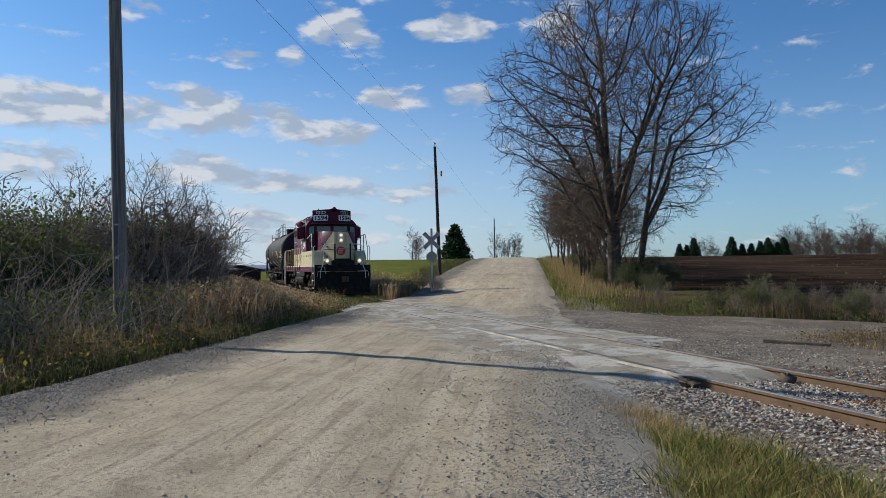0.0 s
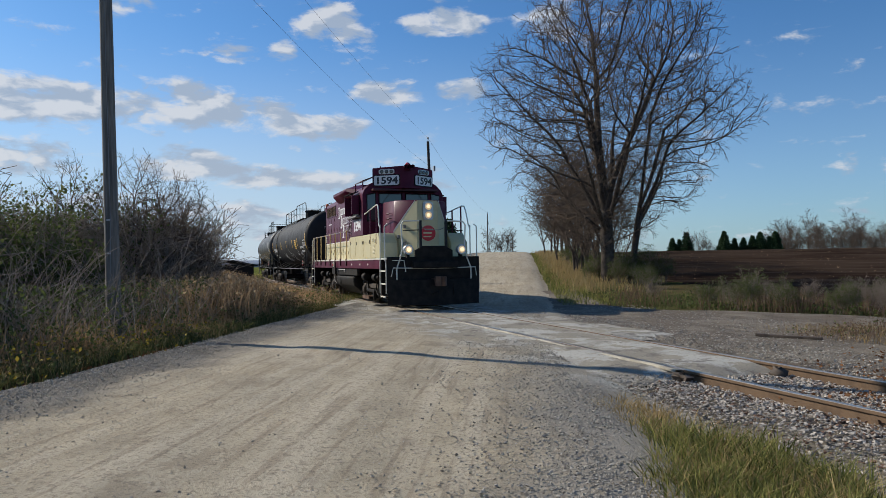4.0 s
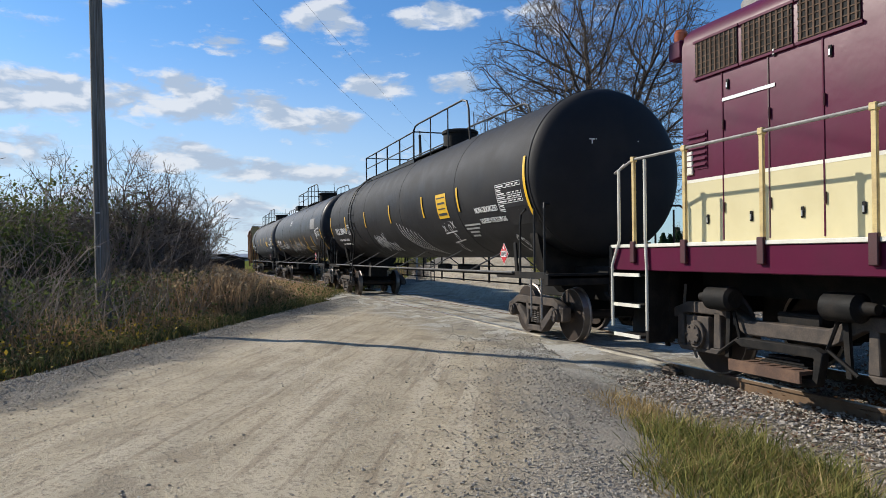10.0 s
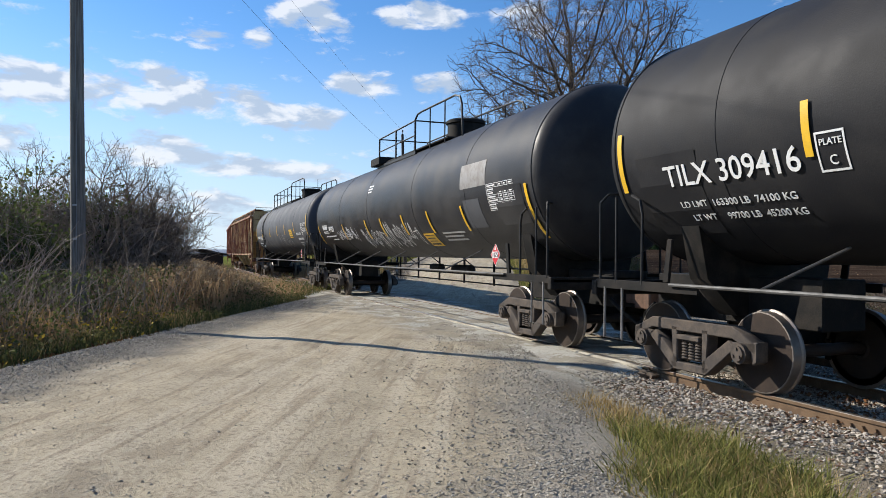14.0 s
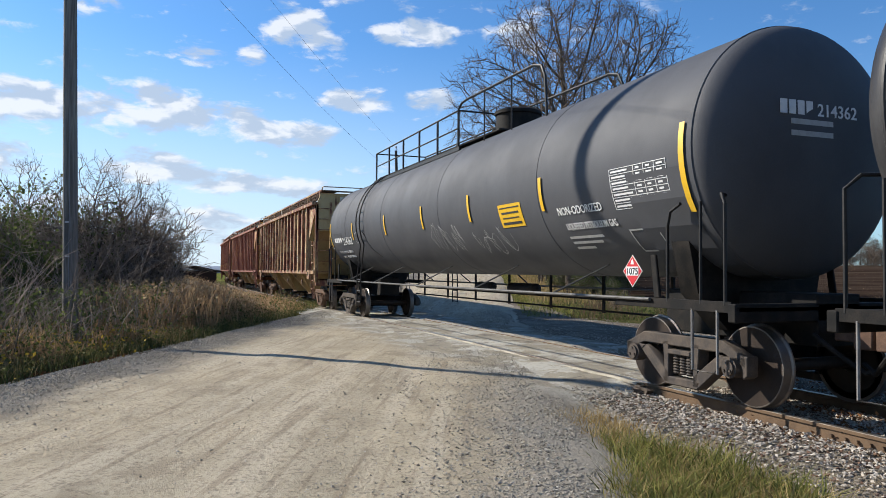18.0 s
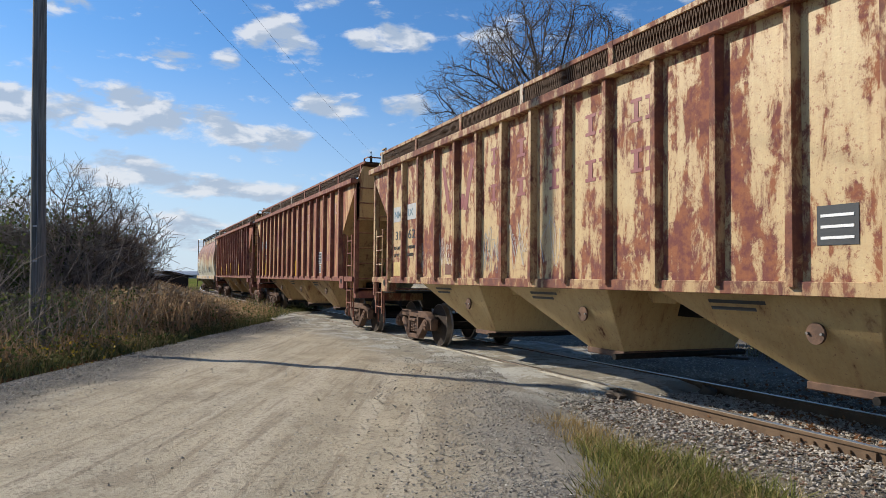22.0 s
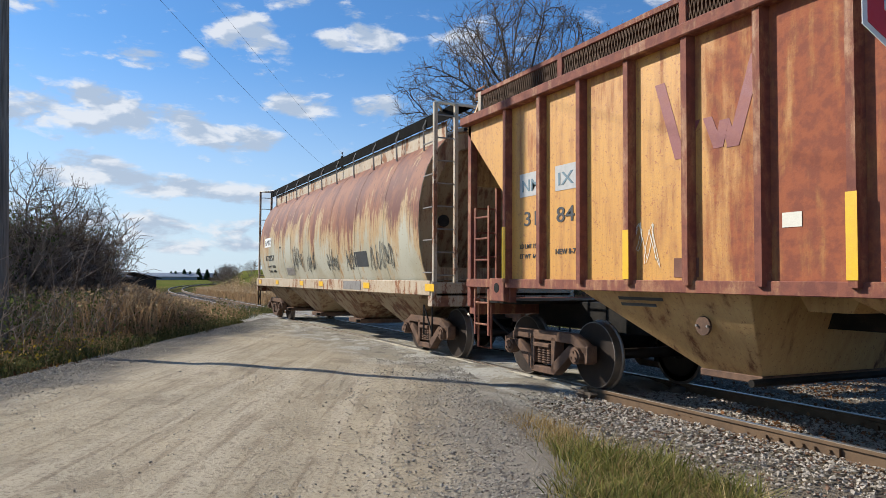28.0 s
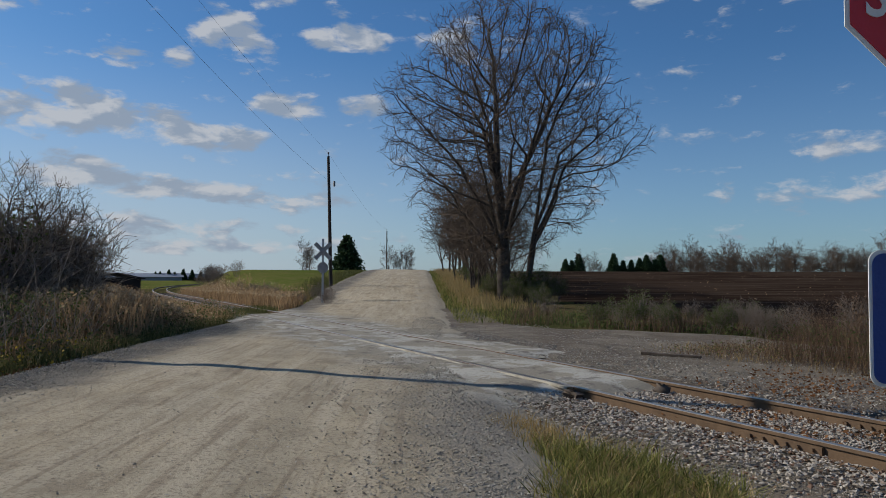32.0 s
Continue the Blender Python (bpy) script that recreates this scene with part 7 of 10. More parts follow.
def tank_car(name, label, mid, half, trucks, mat, template, seams, stripes, ladder_u, deck, spec):
    rig = Rig(name, label, "tank car", mid, "tank cars of the train")
    a, b = mid - half, mid + half
    rig.put("shell", Kit().turned([(a + (b - a) * i / 24, TANK_R) for i in range(25)], "x", (0, 0, TANK_Z), 72, False), mat)
    for e, s in ((a, -1), (b, 1)):
        prof = [(e + s * 0.46 * math.sin(q), TANK_R * (0.985 * math.cos(q) ** 0.62 + 0.015)) for q in [math.pi / 2 * i / 14 for i in range(14)]] + [(e + s * 0.46, 0.04)]
        rig.put("tank_head", Kit().turned(prof, "x", (0, 0, TANK_Z), 72), mat)
        rig.put("head_weld", Kit().turned([(e - 0.022, TANK_R + 0.001), (e - 0.012, TANK_R + 0.012), (e + 0.012, TANK_R + 0.012), (e + 0.022, TANK_R + 0.001)], "x", (0, 0, TANK_Z), 72, False), mat)
    for u in seams:
        rig.put("weld_seam", Kit().turned([(u - 0.012, TANK_R), (u - 0.006, TANK_R + 0.006), (u + 0.006, TANK_R + 0.006), (u + 0.012, TANK_R)], "x", (0, 0, TANK_Z), 72, False), mat)
    # draft sills, saddles and bolsters
    for s in (-1, 1):
        tc = trucks[0] if s < 0 else trucks[1]
        end = mid + s * (half + 0.62)
        inn = tc - s * 1.25
        rig.put("draft_sill", Kit().box(min(end, inn), max(end, inn), -0.32, 0.32, 0.70, 1.28), "under", "", None, 0.015)
        rig.put("end_sill", Kit().box(min(end, end - s * 0.12), max(end, end - s * 0.12), -1.45, 1.45, 0.98, 1.18), "under", "", None, 0.012)
        arc = [(math.cos(q) * (TANK_R + 0.012), TANK_Z + math.sin(q) * (TANK_R + 0.012)) for q in [radians(-136 + 92 * i / 12) for i in range(13)]]
        rig.put("saddle", Kit().prism(arc + [(0.95, 1.25), (0.5, 0.80), (-0.5, 0.80), (-0.95, 1.25)], "x", tc - 0.16, tc + 0.16), "under")
        pad = Kit()
        for q in range(12):
            q0, q1 = radians(-172 + 164 * q / 12), radians(-172 + 164 * (q + 1) / 12)
            R = TANK_R + 0.014
            pad.add([(u, R * math.cos(qq), TANK_Z + R * math.sin(qq)) for u in (tc - 0.55, tc + 0.55) for qq in (q0, q1)], [(0, 1, 3, 2)])
        rig.put("saddle_pad", pad, mat)
        coupler(rig, end, s)
        # end platform rails, steps and brackets
        pu = mid + s * (half + 0.34)
        for y in (-1.42, 1.42):
            o = 1 if y > 0 else -1
            loop(rig, [(pu - s * 0.85, y, 1.16), (pu - s * 0.85, y, 2.05), (pu - s * 0.80, y, 2.22), (pu - s * 0.62, y, 2.30)], 0.02, "black_rail", "handrail")
            loop(rig, [(pu + s * 0.1, y, 1.16), (pu + s * 0.1, y, 2.25), (pu - s * 0.02, y - o * 0.06, 2.36), (pu - s * 0.14, y - o * 0.25, 2.36)], 0.02, "black_rail", "handrail")
            loop(rig, [(pu - s * 0.28, y, 1.16), (pu - s * 0.28, y, 2.3)], 0.018, "black_rail", "handrail")
            loop(rig, [(pu - s * 0.42, y, 1.10), (pu - s * 0.42, y, 0.42), (pu - s * 0.02, y, 0.42), (pu - s * 0.02, y, 1.10)], 0.018, "grey_steel", "sill_step")
            rig.put("edge_plate", Kit().box(min(pu - s * 1.9, pu + s * 0.2), max(pu - s * 1.9, pu + s * 0.2), y - 0.014, y + 0.014, 1.08, 1.20), "under", "", None, 0.004)
            br = Kit().prism([(tc - s * 0.05, 1.2), (tc + s * 0.06, 1.2), (tc - s * 0.02, 1.72), (tc - s * 0.12, 1.72)], "y", y - 0.02 * o, y + 0.02 * o)
            rig.put("bracket", br, "under", "", None, 0.01)
        rig.put("platform_grating", Kit().box(min(pu - s * 0.5, pu + s * 0.28), max(pu - s * 0.5, pu + s * 0.28), -1.40, 1.40, 1.10, 1.14), "under")
        if spec.get("placards") and s > 0:
            diamond(rig, tc - s * 0.38, -1.50, 1.52)
    # running rail along both sides with slanting braces
    for y in (-1.46, 1.46):
        o = -1 if y < 0 else 1
        rig.put("side_rail", Kit().tube([(trucks[0] + 0.1, y, 1.18), (mid, y, 1.165), (trucks[1] - 0.1, y, 1.18)], 0.022, 8), "pipe")
        for u in spec["braces"]:
            zt = 1.62
            rig.put("rail_brace", Kit().tube([(u - 0.42, y, 1.18), (u, o * (abs(tank_y(zt)) + 0.01), zt)], 0.017, 6), "pipe" if o < 0 else "black_rail")
    # brake rigging and the low pipe run under the belly
    rig.put("brake_pipe", Kit().tube([(trucks[0] + 0.4, 0.5, 1.05), (trucks[1] - 0.4, 0.5, 1.05)], 0.03, 8), "under")
    for u in [trucks[0] + 2.0 + 2.05 * i for i in range(int((trucks[1] - trucks[0] - 3) / 2.05) + 1)]:
        rig.put("pipe_hanger", Kit().box(u - 0.03, u + 0.03, 0.92, 0.96, 0.72, 1.5), "under")
    rig.put("lower_pipe", Kit().tube([(trucks[0] + 1.2, 0.94, 0.76), (trucks[1] - 1.2, 0.94, 0.76)], 0.022, 6), "under")
    rig.put("lower_pipe", Kit().tube([(trucks[0] + 1.2, 0.94, 0.98), (trucks[1] - 1.2, 0.94, 0.98)], 0.022, 6), "under")
    cylinder = Kit().turned([(mid - 0.4, 0.06), (mid - 0.38, 0.11), (mid + 0.35, 0.11), (mid + 0.4, 0.05)], "x", (0, 0.25, 1.15), 16)
    rig.put("brake_cylinder", cylinder, "under")
    rig.put("air_reservoir", Kit().turned([(mid + 1.2, 0.04), (mid + 1.26, 0.12), (mid + 2.4, 0.12), (mid + 2.46, 0.04)], "x", (0, 0.3, 1.14), 18), "under")
    # reflective stripes
    for u, tall in stripes:
        zc = 2.71 if spec.get("high", True) else 2.26
        rig.put("reflector_stripe", tank_patch(Kit(), u - 0.045, u + 0.045, zc - tall / 2, zc + tall / 2, 0.020), "yellow", "yellow reflective stripe")
    # ladder following the shell up to the deck
    if ladder_u is not None:
        for y in (-1, 1):
            top = None
            for du in (-0.2, 0.2):
                pts = [(ladder_u + du, y * 1.53, 0.55), (ladder_u + du, y * 1.53, 1.3)]
                for i in range(13):
                    q = radians(-25 + 92 * i / 12)
                    R = TANK_R + 0.09
                    pts.append((ladder_u + du, y * R * math.cos(q), TANK_Z + R * math.sin(q)))
                rail = rig.put("ladder" if top is None else "ladder_rail", Kit().tube(pts, 0.02, 6), "black_rail", "", top)
                top = top or rail
            for i in range(12):
                if i < 3:
                    p = (y * 1.53, 0.58 + 0.33 * i)
                else:
                    q = radians(-16 + 9.6 * (i - 3))
                    p = (y * (TANK_R + 0.09) * math.cos(q), TANK_Z + (TANK_R + 0.09) * math.sin(q))
                rig.put("rung", Kit().tube([(ladder_u - 0.2, *p), (ladder_u + 0.2, *p)], 0.014, 5), "black_rail", "", top)
            strap = Kit().tube([(ladder_u + 0.2, y * (TANK_R + 0.02) * math.cos(radians(-12)), TANK_Z + TANK_R * math.sin(radians(-12))), (ladder_u + 0.55, y * (TANK_R + 0.012) * math.cos(radians(-32)), TANK_Z + TANK_R * math.sin(radians(-32))),
                                (ladder_u + 0.95, y * (TANK_R + 0.012) * math.cos(radians(-44)), TANK_Z + TANK_R * math.sin(radians(-44)))], 0.012, 5)
            rig.put("ladder_strap", strap, "black_rail")
    # top deck, railing and manway
    d0, d1, dome, tail = deck
    zt = TANK_Z + TANK_R
    rig.put("top_walkway", Kit().box(d0, dome + 0.6, -0.72, -0.30, zt - 0.10, zt - 0.06), "under", "", None, 0.005)
    rig.put("top_walkway", Kit().box(d0, dome + 0.6, 0.30, 0.72, zt - 0.10, zt - 0.06), "under", "", None, 0.005)
    rig.put("manway_housing", Kit().turned([(zt - 0.1, 0.46), (zt + 0.34, 0.46), (zt + 0.36, 0.50), (zt + 0.42, 0.50), (zt + 0.46, 0.44), (zt + 0.48, 0.05)], "z", (dome, 0, 0), 28), "under")
    rig.put("valve_box", Kit().box(dome - 0.9, dome - 0.55, -0.2, 0.2, zt - 0.05, zt + 0.22), "under", "", None, 0.02)
    rig.put("antenna_stub", Kit().cyl((dome + 0.3, 0.3, zt + 0.4), (dome + 0.26, 0.3, zt + 0.95), 0.018, 6, 0.01), "black_rail")
    n = max(2, round((d1 - d0) / 1.45))
    for y in (-0.80, 0.80):
        zb = TANK_Z + math.sqrt(TANK_R ** 2 - 0.8 ** 2) - 0.02
        for i in range(n + 1):
            u = d0 + (d1 - d0) * i / n
            rig.put("railing_post", Kit().box(u - 0.025, u + 0.025, y - 0.02, y + 0.02, zb, 5.12), "black_rail")
        rig.put("top_rail", Kit().tube([(d0, y, 5.12), (d1, y, 5.12)], 0.022, 6), "black_rail")
        rig.put("mid_rail", Kit().tube([(d0, y, 4.72), (d1, y, 4.72)], 0.018, 6), "black_rail")
        rig.put("deck_edge", Kit().box(d0 - 0.15, d1 + 0.1, y - 0.03, y + 0.03, zb + 0.02, zb + 0.10), "black_rail")
        if tail > d1:
            rig.put("safety_rail", Kit().tube([(d1, y, zb), (d1, y, 5.14), (d1 + 0.18, y, 5.25), (d1 + 0.5, y, 5.27), (tail - 0.5, y, 5.22), (tail - 0.2, y, 5.14), (tail - 0.08, y, 4.95), (tail, y, zb)], 0.026, 8), "black_rail")
            for u in (d1 + (tail - d1) * 0.35, d1 + (tail - d1) * 0.66):
                rig.put("rail_strut", Kit().tube([(u, y, zb), (u, y, 5.25)], 0.018, 6), "black_rail")
    for u in (d0, d1):
        rig.put("cross_rail", Kit().tube([(u, -0.8, 5.12), (u, 0.8, 5.12)], 0.02, 6), "black_rail")
    fit_trucks(rig, trucks, template)
    return rig


def data_table(rig, u0, u1, z0, z1, rows):
    """A stencilled data table: a grid of small unreadable entries."""
    for i in range(rows + 1):
        z = z0 + (z1 - z0) * i / rows
        rig.put("table_line", tank_patch(Kit(), u0, u1, z - 0.004, z + 0.004, 0.004, 1), "white_mark")
    for u in (u0, u0 + (u1 - u0) * 0.45, u0 + (u1 - u0) * 0.63, u0 + (u1 - u0) * 0.81, u1):
        rig.put("table_line", tank_patch(Kit(), u - 0.004, u + 0.004, z0, z1), "white_mark")
    rng = random.Random(int(u0 * 10))
    for i in range(rows):
        z = z0 + (z1 - z0) * (i + 0.5) / rows
        for a, b in ((0.03, 0.40), (0.49, 0.60), (0.67, 0.78), (0.85, 0.96)):
            w = (u1 - u0) * (b - a) * rng.uniform(0.6, 1)
            rig.put("writing_bar", tank_patch(Kit(), u0 + (u1 - u0) * a, u0 + (u1 - u0) * a + w, z - 0.012, z + 0.012, 0.004, 1), "white_mark")


def small_lines(rig, u, z, widths, mat="grey_mark", h=0.035, gap=0.075):
    for i, w in enumerate(widths):
        rig.put("writing_bar", tank_patch(Kit(), u, u + w, z - i * gap - h / 2, z - i * gap + h / 2, 0.004, 1), mat)


def warning_plate(rig, u0, u1, z0, z1):
    p = rig.put("warning_sign", tank_patch(Kit(), u0, u1, z0, z1, 0.006), "yellow", "yellow emergency notice with dark lines of writing")
    n, h = 4, (z1 - z0)
    for i, (f, t) in enumerate(((0.86, 0.05), (0.74, 0.08), (0.70, 0.05), (0.80, 0.10))):
        z = z1 - h * (0.16 + 0.225 * i)
        m, w = (u0 + u1) / 2, (u1 - u0) * f / 2
        rig.put("writing_bar", tank_patch(Kit(), m - w, m + w, z - h * t / 2, z + h * t / 2, 0.0115, 1), "black_mark", "", p)


def tank_cars(template):
    # black car behind the locomotive
    r = tank_car("tank_car", "matt black pressure tank car with white stencils and spray-painted scrawls", 13.13, 9.43, (4.70, 21.90), "black_tank", template,
                 (5.6, 9.92, 14.3, 18.8), [(22.42, 1.02), (19.0, 0.52), (16.43, 0.52), (13.22, 0.52), (10.01, 0.52), (6.81, 0.52), (3.84, 0.75)], 8.0, (7.37, 13.45, 15.2, 18.02),
                 {"braces": (6.64, 9.0, 11.5, 14.4, 17.2, 20.0), "placards": True})
    r.tank_text("TILX 309416", 4.66, 2.34, 0.36, "white_mark", 2.02)
    r.tank_text("LD LMT  163300 LB  74100 KG", 4.77, 2.09, 0.12, "white_mark", 1.72)
    r.tank_text("LT WT     99700 LB  45200 KG", 4.87, 1.94, 0.12, "white_mark", 1.65)
    r.tank_text("NON-ODORIZED", 19.81, 2.36, 0.17, "white_mark", 1.18)
    r.tank_text("LIQUEFIED PETROLEUM GAS", 19.92, 2.15, 0.15, "white_mark", 1.3)
    for box in ((6.88, 7.2, 2.30, 2.66),):
        u0, u1, z0, z1 = box
        for q in ((u0, u1, z0, z0 + 0.02), (u0, u1, z1 - 0.02, z1), (u0, u0 + 0.02, z0, z1), (u1 - 0.02, u1, z0, z1)):
            r.put("stencil_frame", tank_patch(Kit(), *q), "white_mark")
    r.tank_text("PLATE", 6.92, 2.54, 0.085, "white_mark", 0.24)
    r.tank_text("C", 7.0, 2.36, 0.13, "white_mark")
    data_table(r, 21.1, 22.2, 2.32, 2.82, 7)
    small_lines(r, 18.9, 2.15, (0.9, 0.75))
    small_lines(r, 19.0, 2.0, (0.5, 0.4))
    warning_plate(r, 17.52, 18.22, 2.36, 2.92)
    rng = random.Random(3)
    for box, n in (((10.45, 11.7, 1.70, 2.25), 12), ((11.6, 12.4, 1.62, 2.0), 5), ((20.9, 22.2, 1.55, 1.9), 4)):
        r.put("graffiti", scribble(rng, box[0], box[1], box[2], box[3], n, 0.026, lambda z: tank_y(z)), "spray_white", "white sprayed scrawl")
    sweep = [[(13.7 + 0.26 * k + (0.9 - 0.05 * k) * t ** 1.6, 2.45 - 0.06 * k - (0.75 - 0.03 * k) * t ** 0.8) for t in [i / 9 for i in range(10)]] for k in range(7)]
    r.put("graffiti", strokes(sweep, 0.034, lambda z: tank_y(z)), "spray_white", "white sprayed fan of sweeping lines")
    grid = [[(17.42, 2.02), (18.25, 2.06)], [(17.5, 1.80), (18.35, 1.86)], [(17.68, 2.26), (17.82, 1.60)], [(17.98, 2.30), (18.42, 1.58)], ring_line(17.92, 2.12, 0.07), ring_line(17.98, 1.93, 0.06), ring_line(17.68, 1.70, 0.08),
            [(17.46, 2.2), (17.62, 2.06)], [(17.62, 2.2), (17.46, 2.06)], [(18.1, 2.28), (18.28, 2.12)], [(18.28, 2.28), (18.1, 2.12)]]
    r.put("graffiti", strokes(grid, 0.03, lambda z: tank_y(z)), "spray_white", "white sprayed grid of noughts and crosses")
    # end stencils on the head towards the locomotive
    lettering("TILX 309416", 0.2, "white_mark", r.ob, Matrix.Translation((23.0 - r.mid, -0.55, 3.34)) @ pose(0, 0, 0, 90, 0, 90), "lettering", "LEFT", 1.0)
    for z, s, w in ((3.22, 0.07, 0.6), (3.10, 0.07, 0.6)):
        r.put("writing_bar", Kit().box(22.98, 22.99, -0.4, -0.4 + w, z - s / 2, z + s / 2), "grey_mark")
    # second black car
    q = tank_car("tank_car", "streaked black tank car with a short top deck and sprayed names", -7.85, 9.15, (-15.65, 0.35), "sooty_tank", template,
                 (-13.0, -9.3, -5.0, -1.6), [(1.08, 0.9), (-1.9, 0.5), (-4.02, 0.5), (-5.99, 0.5), (-8.0, 0.5), (-9.68, 0.55), (-12.76, 0.5), (-16.85, 0.7)], None, (-10.4, -6.84, -5.2, -3.4),
                 {"braces": (-12.9, -10.31, -7.67, -5.0, -2.4), "high": False, "placards": True})
    for u, w in ((-16.08, 0.74), (-15.2, 0.0)):
        if w:
            q.put("mark_panel", tank_patch(Kit(), u - 0.05, u + w + 0.06, 2.26, 2.58, 0.003), "grey_mark", "dark grey patch behind the number")
            for k in range(4):
                q.put("mark_bar", tank_patch(Kit(), u + 0.19 * k, u + 0.19 * k + 0.14, 2.32, 2.52, 0.008, 2), "white_mark")
    q.tank_text("4989", -15.12, 2.31, 0.29, "white_mark", 0.85)
    small_lines(q, -16.05, 2.16, (1.75,), "white_mark")
    small_lines(q, -15.85, 2.04, (1.6,), "white_mark")
    small_lines(q, -13.0, 2.10, (0.9, 0.6))
    small_lines(q, -9.25, 3.50, (0.45, 0.42, 0.38), "white_mark", 0.04, 0.085)
    q.put("repair_patch", tank_patch(Kit(), -1.8, -0.55, 2.82, 3.3), "grey_steel", "grey primer patch")
    q.put("repair_patch", tank_patch(Kit(), -1.75, -0.95, 2.05, 2.6, 0.002), "grey_tank", "dark grey primer patch")
    data_table(q, -0.51, 0.60, 2.34, 2.82, 7)
    warning_plate(q, -4.95, -4.2, 1.72, 2.02)
    small_lines(q, -3.6, 2.0, (1.3, 1.1, 1.2))
    for box, n, w in (((-13.9, -11.2, 1.95, 2.45), 12, 0.026), ((-10.6, -7.4, 1.65, 2.4), 14, 0.03), ((-7.3, -5.2, 1.75, 2.35), 9, 0.026)):
        q.put("graffiti", scribble(rng, box[0], box[1], box[2], box[3], n, w, lambda z: tank_y(z)), "spray_white", "white sprayed scrawl")
    q.put("deck_box", Kit().box(-10.9, -9.9, -0.95, 0.95, 4.28, 4.52), "under", "", None, 0.02)
    # grey car
    w = tank_car("tank_car", "dark grey pressure tank car with yellow reflectors and white stencils", -28.73, 9.38, (-37.05, -20.05), "grey_tank", template,
                 (-35.9, -31.8, -27.45, -22.98), [(-19.5, 1.02), (-22.85, 0.52), (-25.74, 0.52), (-28.47, 0.52), (-31.45, 0.52), (-34.95, 0.52), (-38.0, 0.8)], -33.92, (-34.69, -27.97, -26.6, -23.9),
                 {"braces": (-35.2, -32.1, -28.45, -25.1, -22.1), "placards": True})
    for k in range(4):
        w.put("mark_bar", tank_patch(Kit(), -37.55 + 0.26 * k, -37.55 + 0.26 * k + 0.19, 2.34, 2.58, 0.006, 2), "white_mark")
    w.tank_text("214362", -36.42, 2.33, 0.36, "white_mark", 1.2)
    w.tank_text("LD LMT  163800 LB  74300 KG", -37.45, 2.08, 0.12, "white_mark", 1.7)
    w.tank_text("LT WT     99200 LB  45000 KG", -37.35, 1.93, 0.12, "white_mark", 1.6)
    w.tank_text("NON-ODORIZED", -22.47, 2.35, 0.17, "white_mark", 1.18)
    w.tank_text("LIQUEFIED PETROLEUM GAS", -22.37, 2.13, 0.15, "white_mark", 1.3)
    small_lines(w, -22.45, 2.02, (0.9, 0.8, 0.5))
    data_table(w, -20.96, -19.8, 2.33, 2.85, 7)
    warning_plate(w, -24.46, -23.60, 2.27, 2.66)
    for q4 in ((-34.75, -34.4, 2.34, 2.36), (-34.75, -34.4, 2.64, 2.66), (-34.75, -34.73, 2.34, 2.66), (-34.42, -34.4, 2.34, 2.66), (-20.9, -20.3, 1.78, 1.8), (-20.9, -20.3, 2.05, 2.07), (-20.9, -20.88, 1.78, 2.07), (-20.32, -20.3, 1.78, 2.07)):
        w.put("stencil_frame", tank_patch(Kit(), *q4), "grey_mark")
    w.put("graffiti", scribble(rng, -28.2, -26.4, 1.9, 2.55, 8, 0.008, lambda z: tank_y(z)), "grey_mark", "thin scratched scrawl")
    w.put("graffiti", scribble(rng, -25.9, -24.3, 1.8, 2.3, 6, 0.008, lambda z: tank_y(z)), "grey_mark", "thin scratched scrawl")
    for z, s, wd in ((3.36, 0.16, 1.0), (3.20, 0.10, 0.62), (3.07, 0.10, 0.62)):
        if s > 0.12:
            for k in range(4):
                w.put("mark_bar", Kit().box(-18.905, -18.895, -0.65 + k * 0.125, -0.65 + k * 0.125 + 0.095, z - s / 2, z + s / 2), "white_mark")
            lettering("214362", 0.2, "white_mark", w.ob, Matrix.Translation((-18.89 - w.mid, -0.12, z - 0.08)) @ pose(0, 0, 0, 90, 0, 90), "lettering", "LEFT", 0.6)
        else:
            w.put("writing_bar", Kit().box(-18.90, -18.89, -0.5, -0.5 + wd, z - s * 0.3, z + s * 0.3), "grey_mark")
    return r, q, w

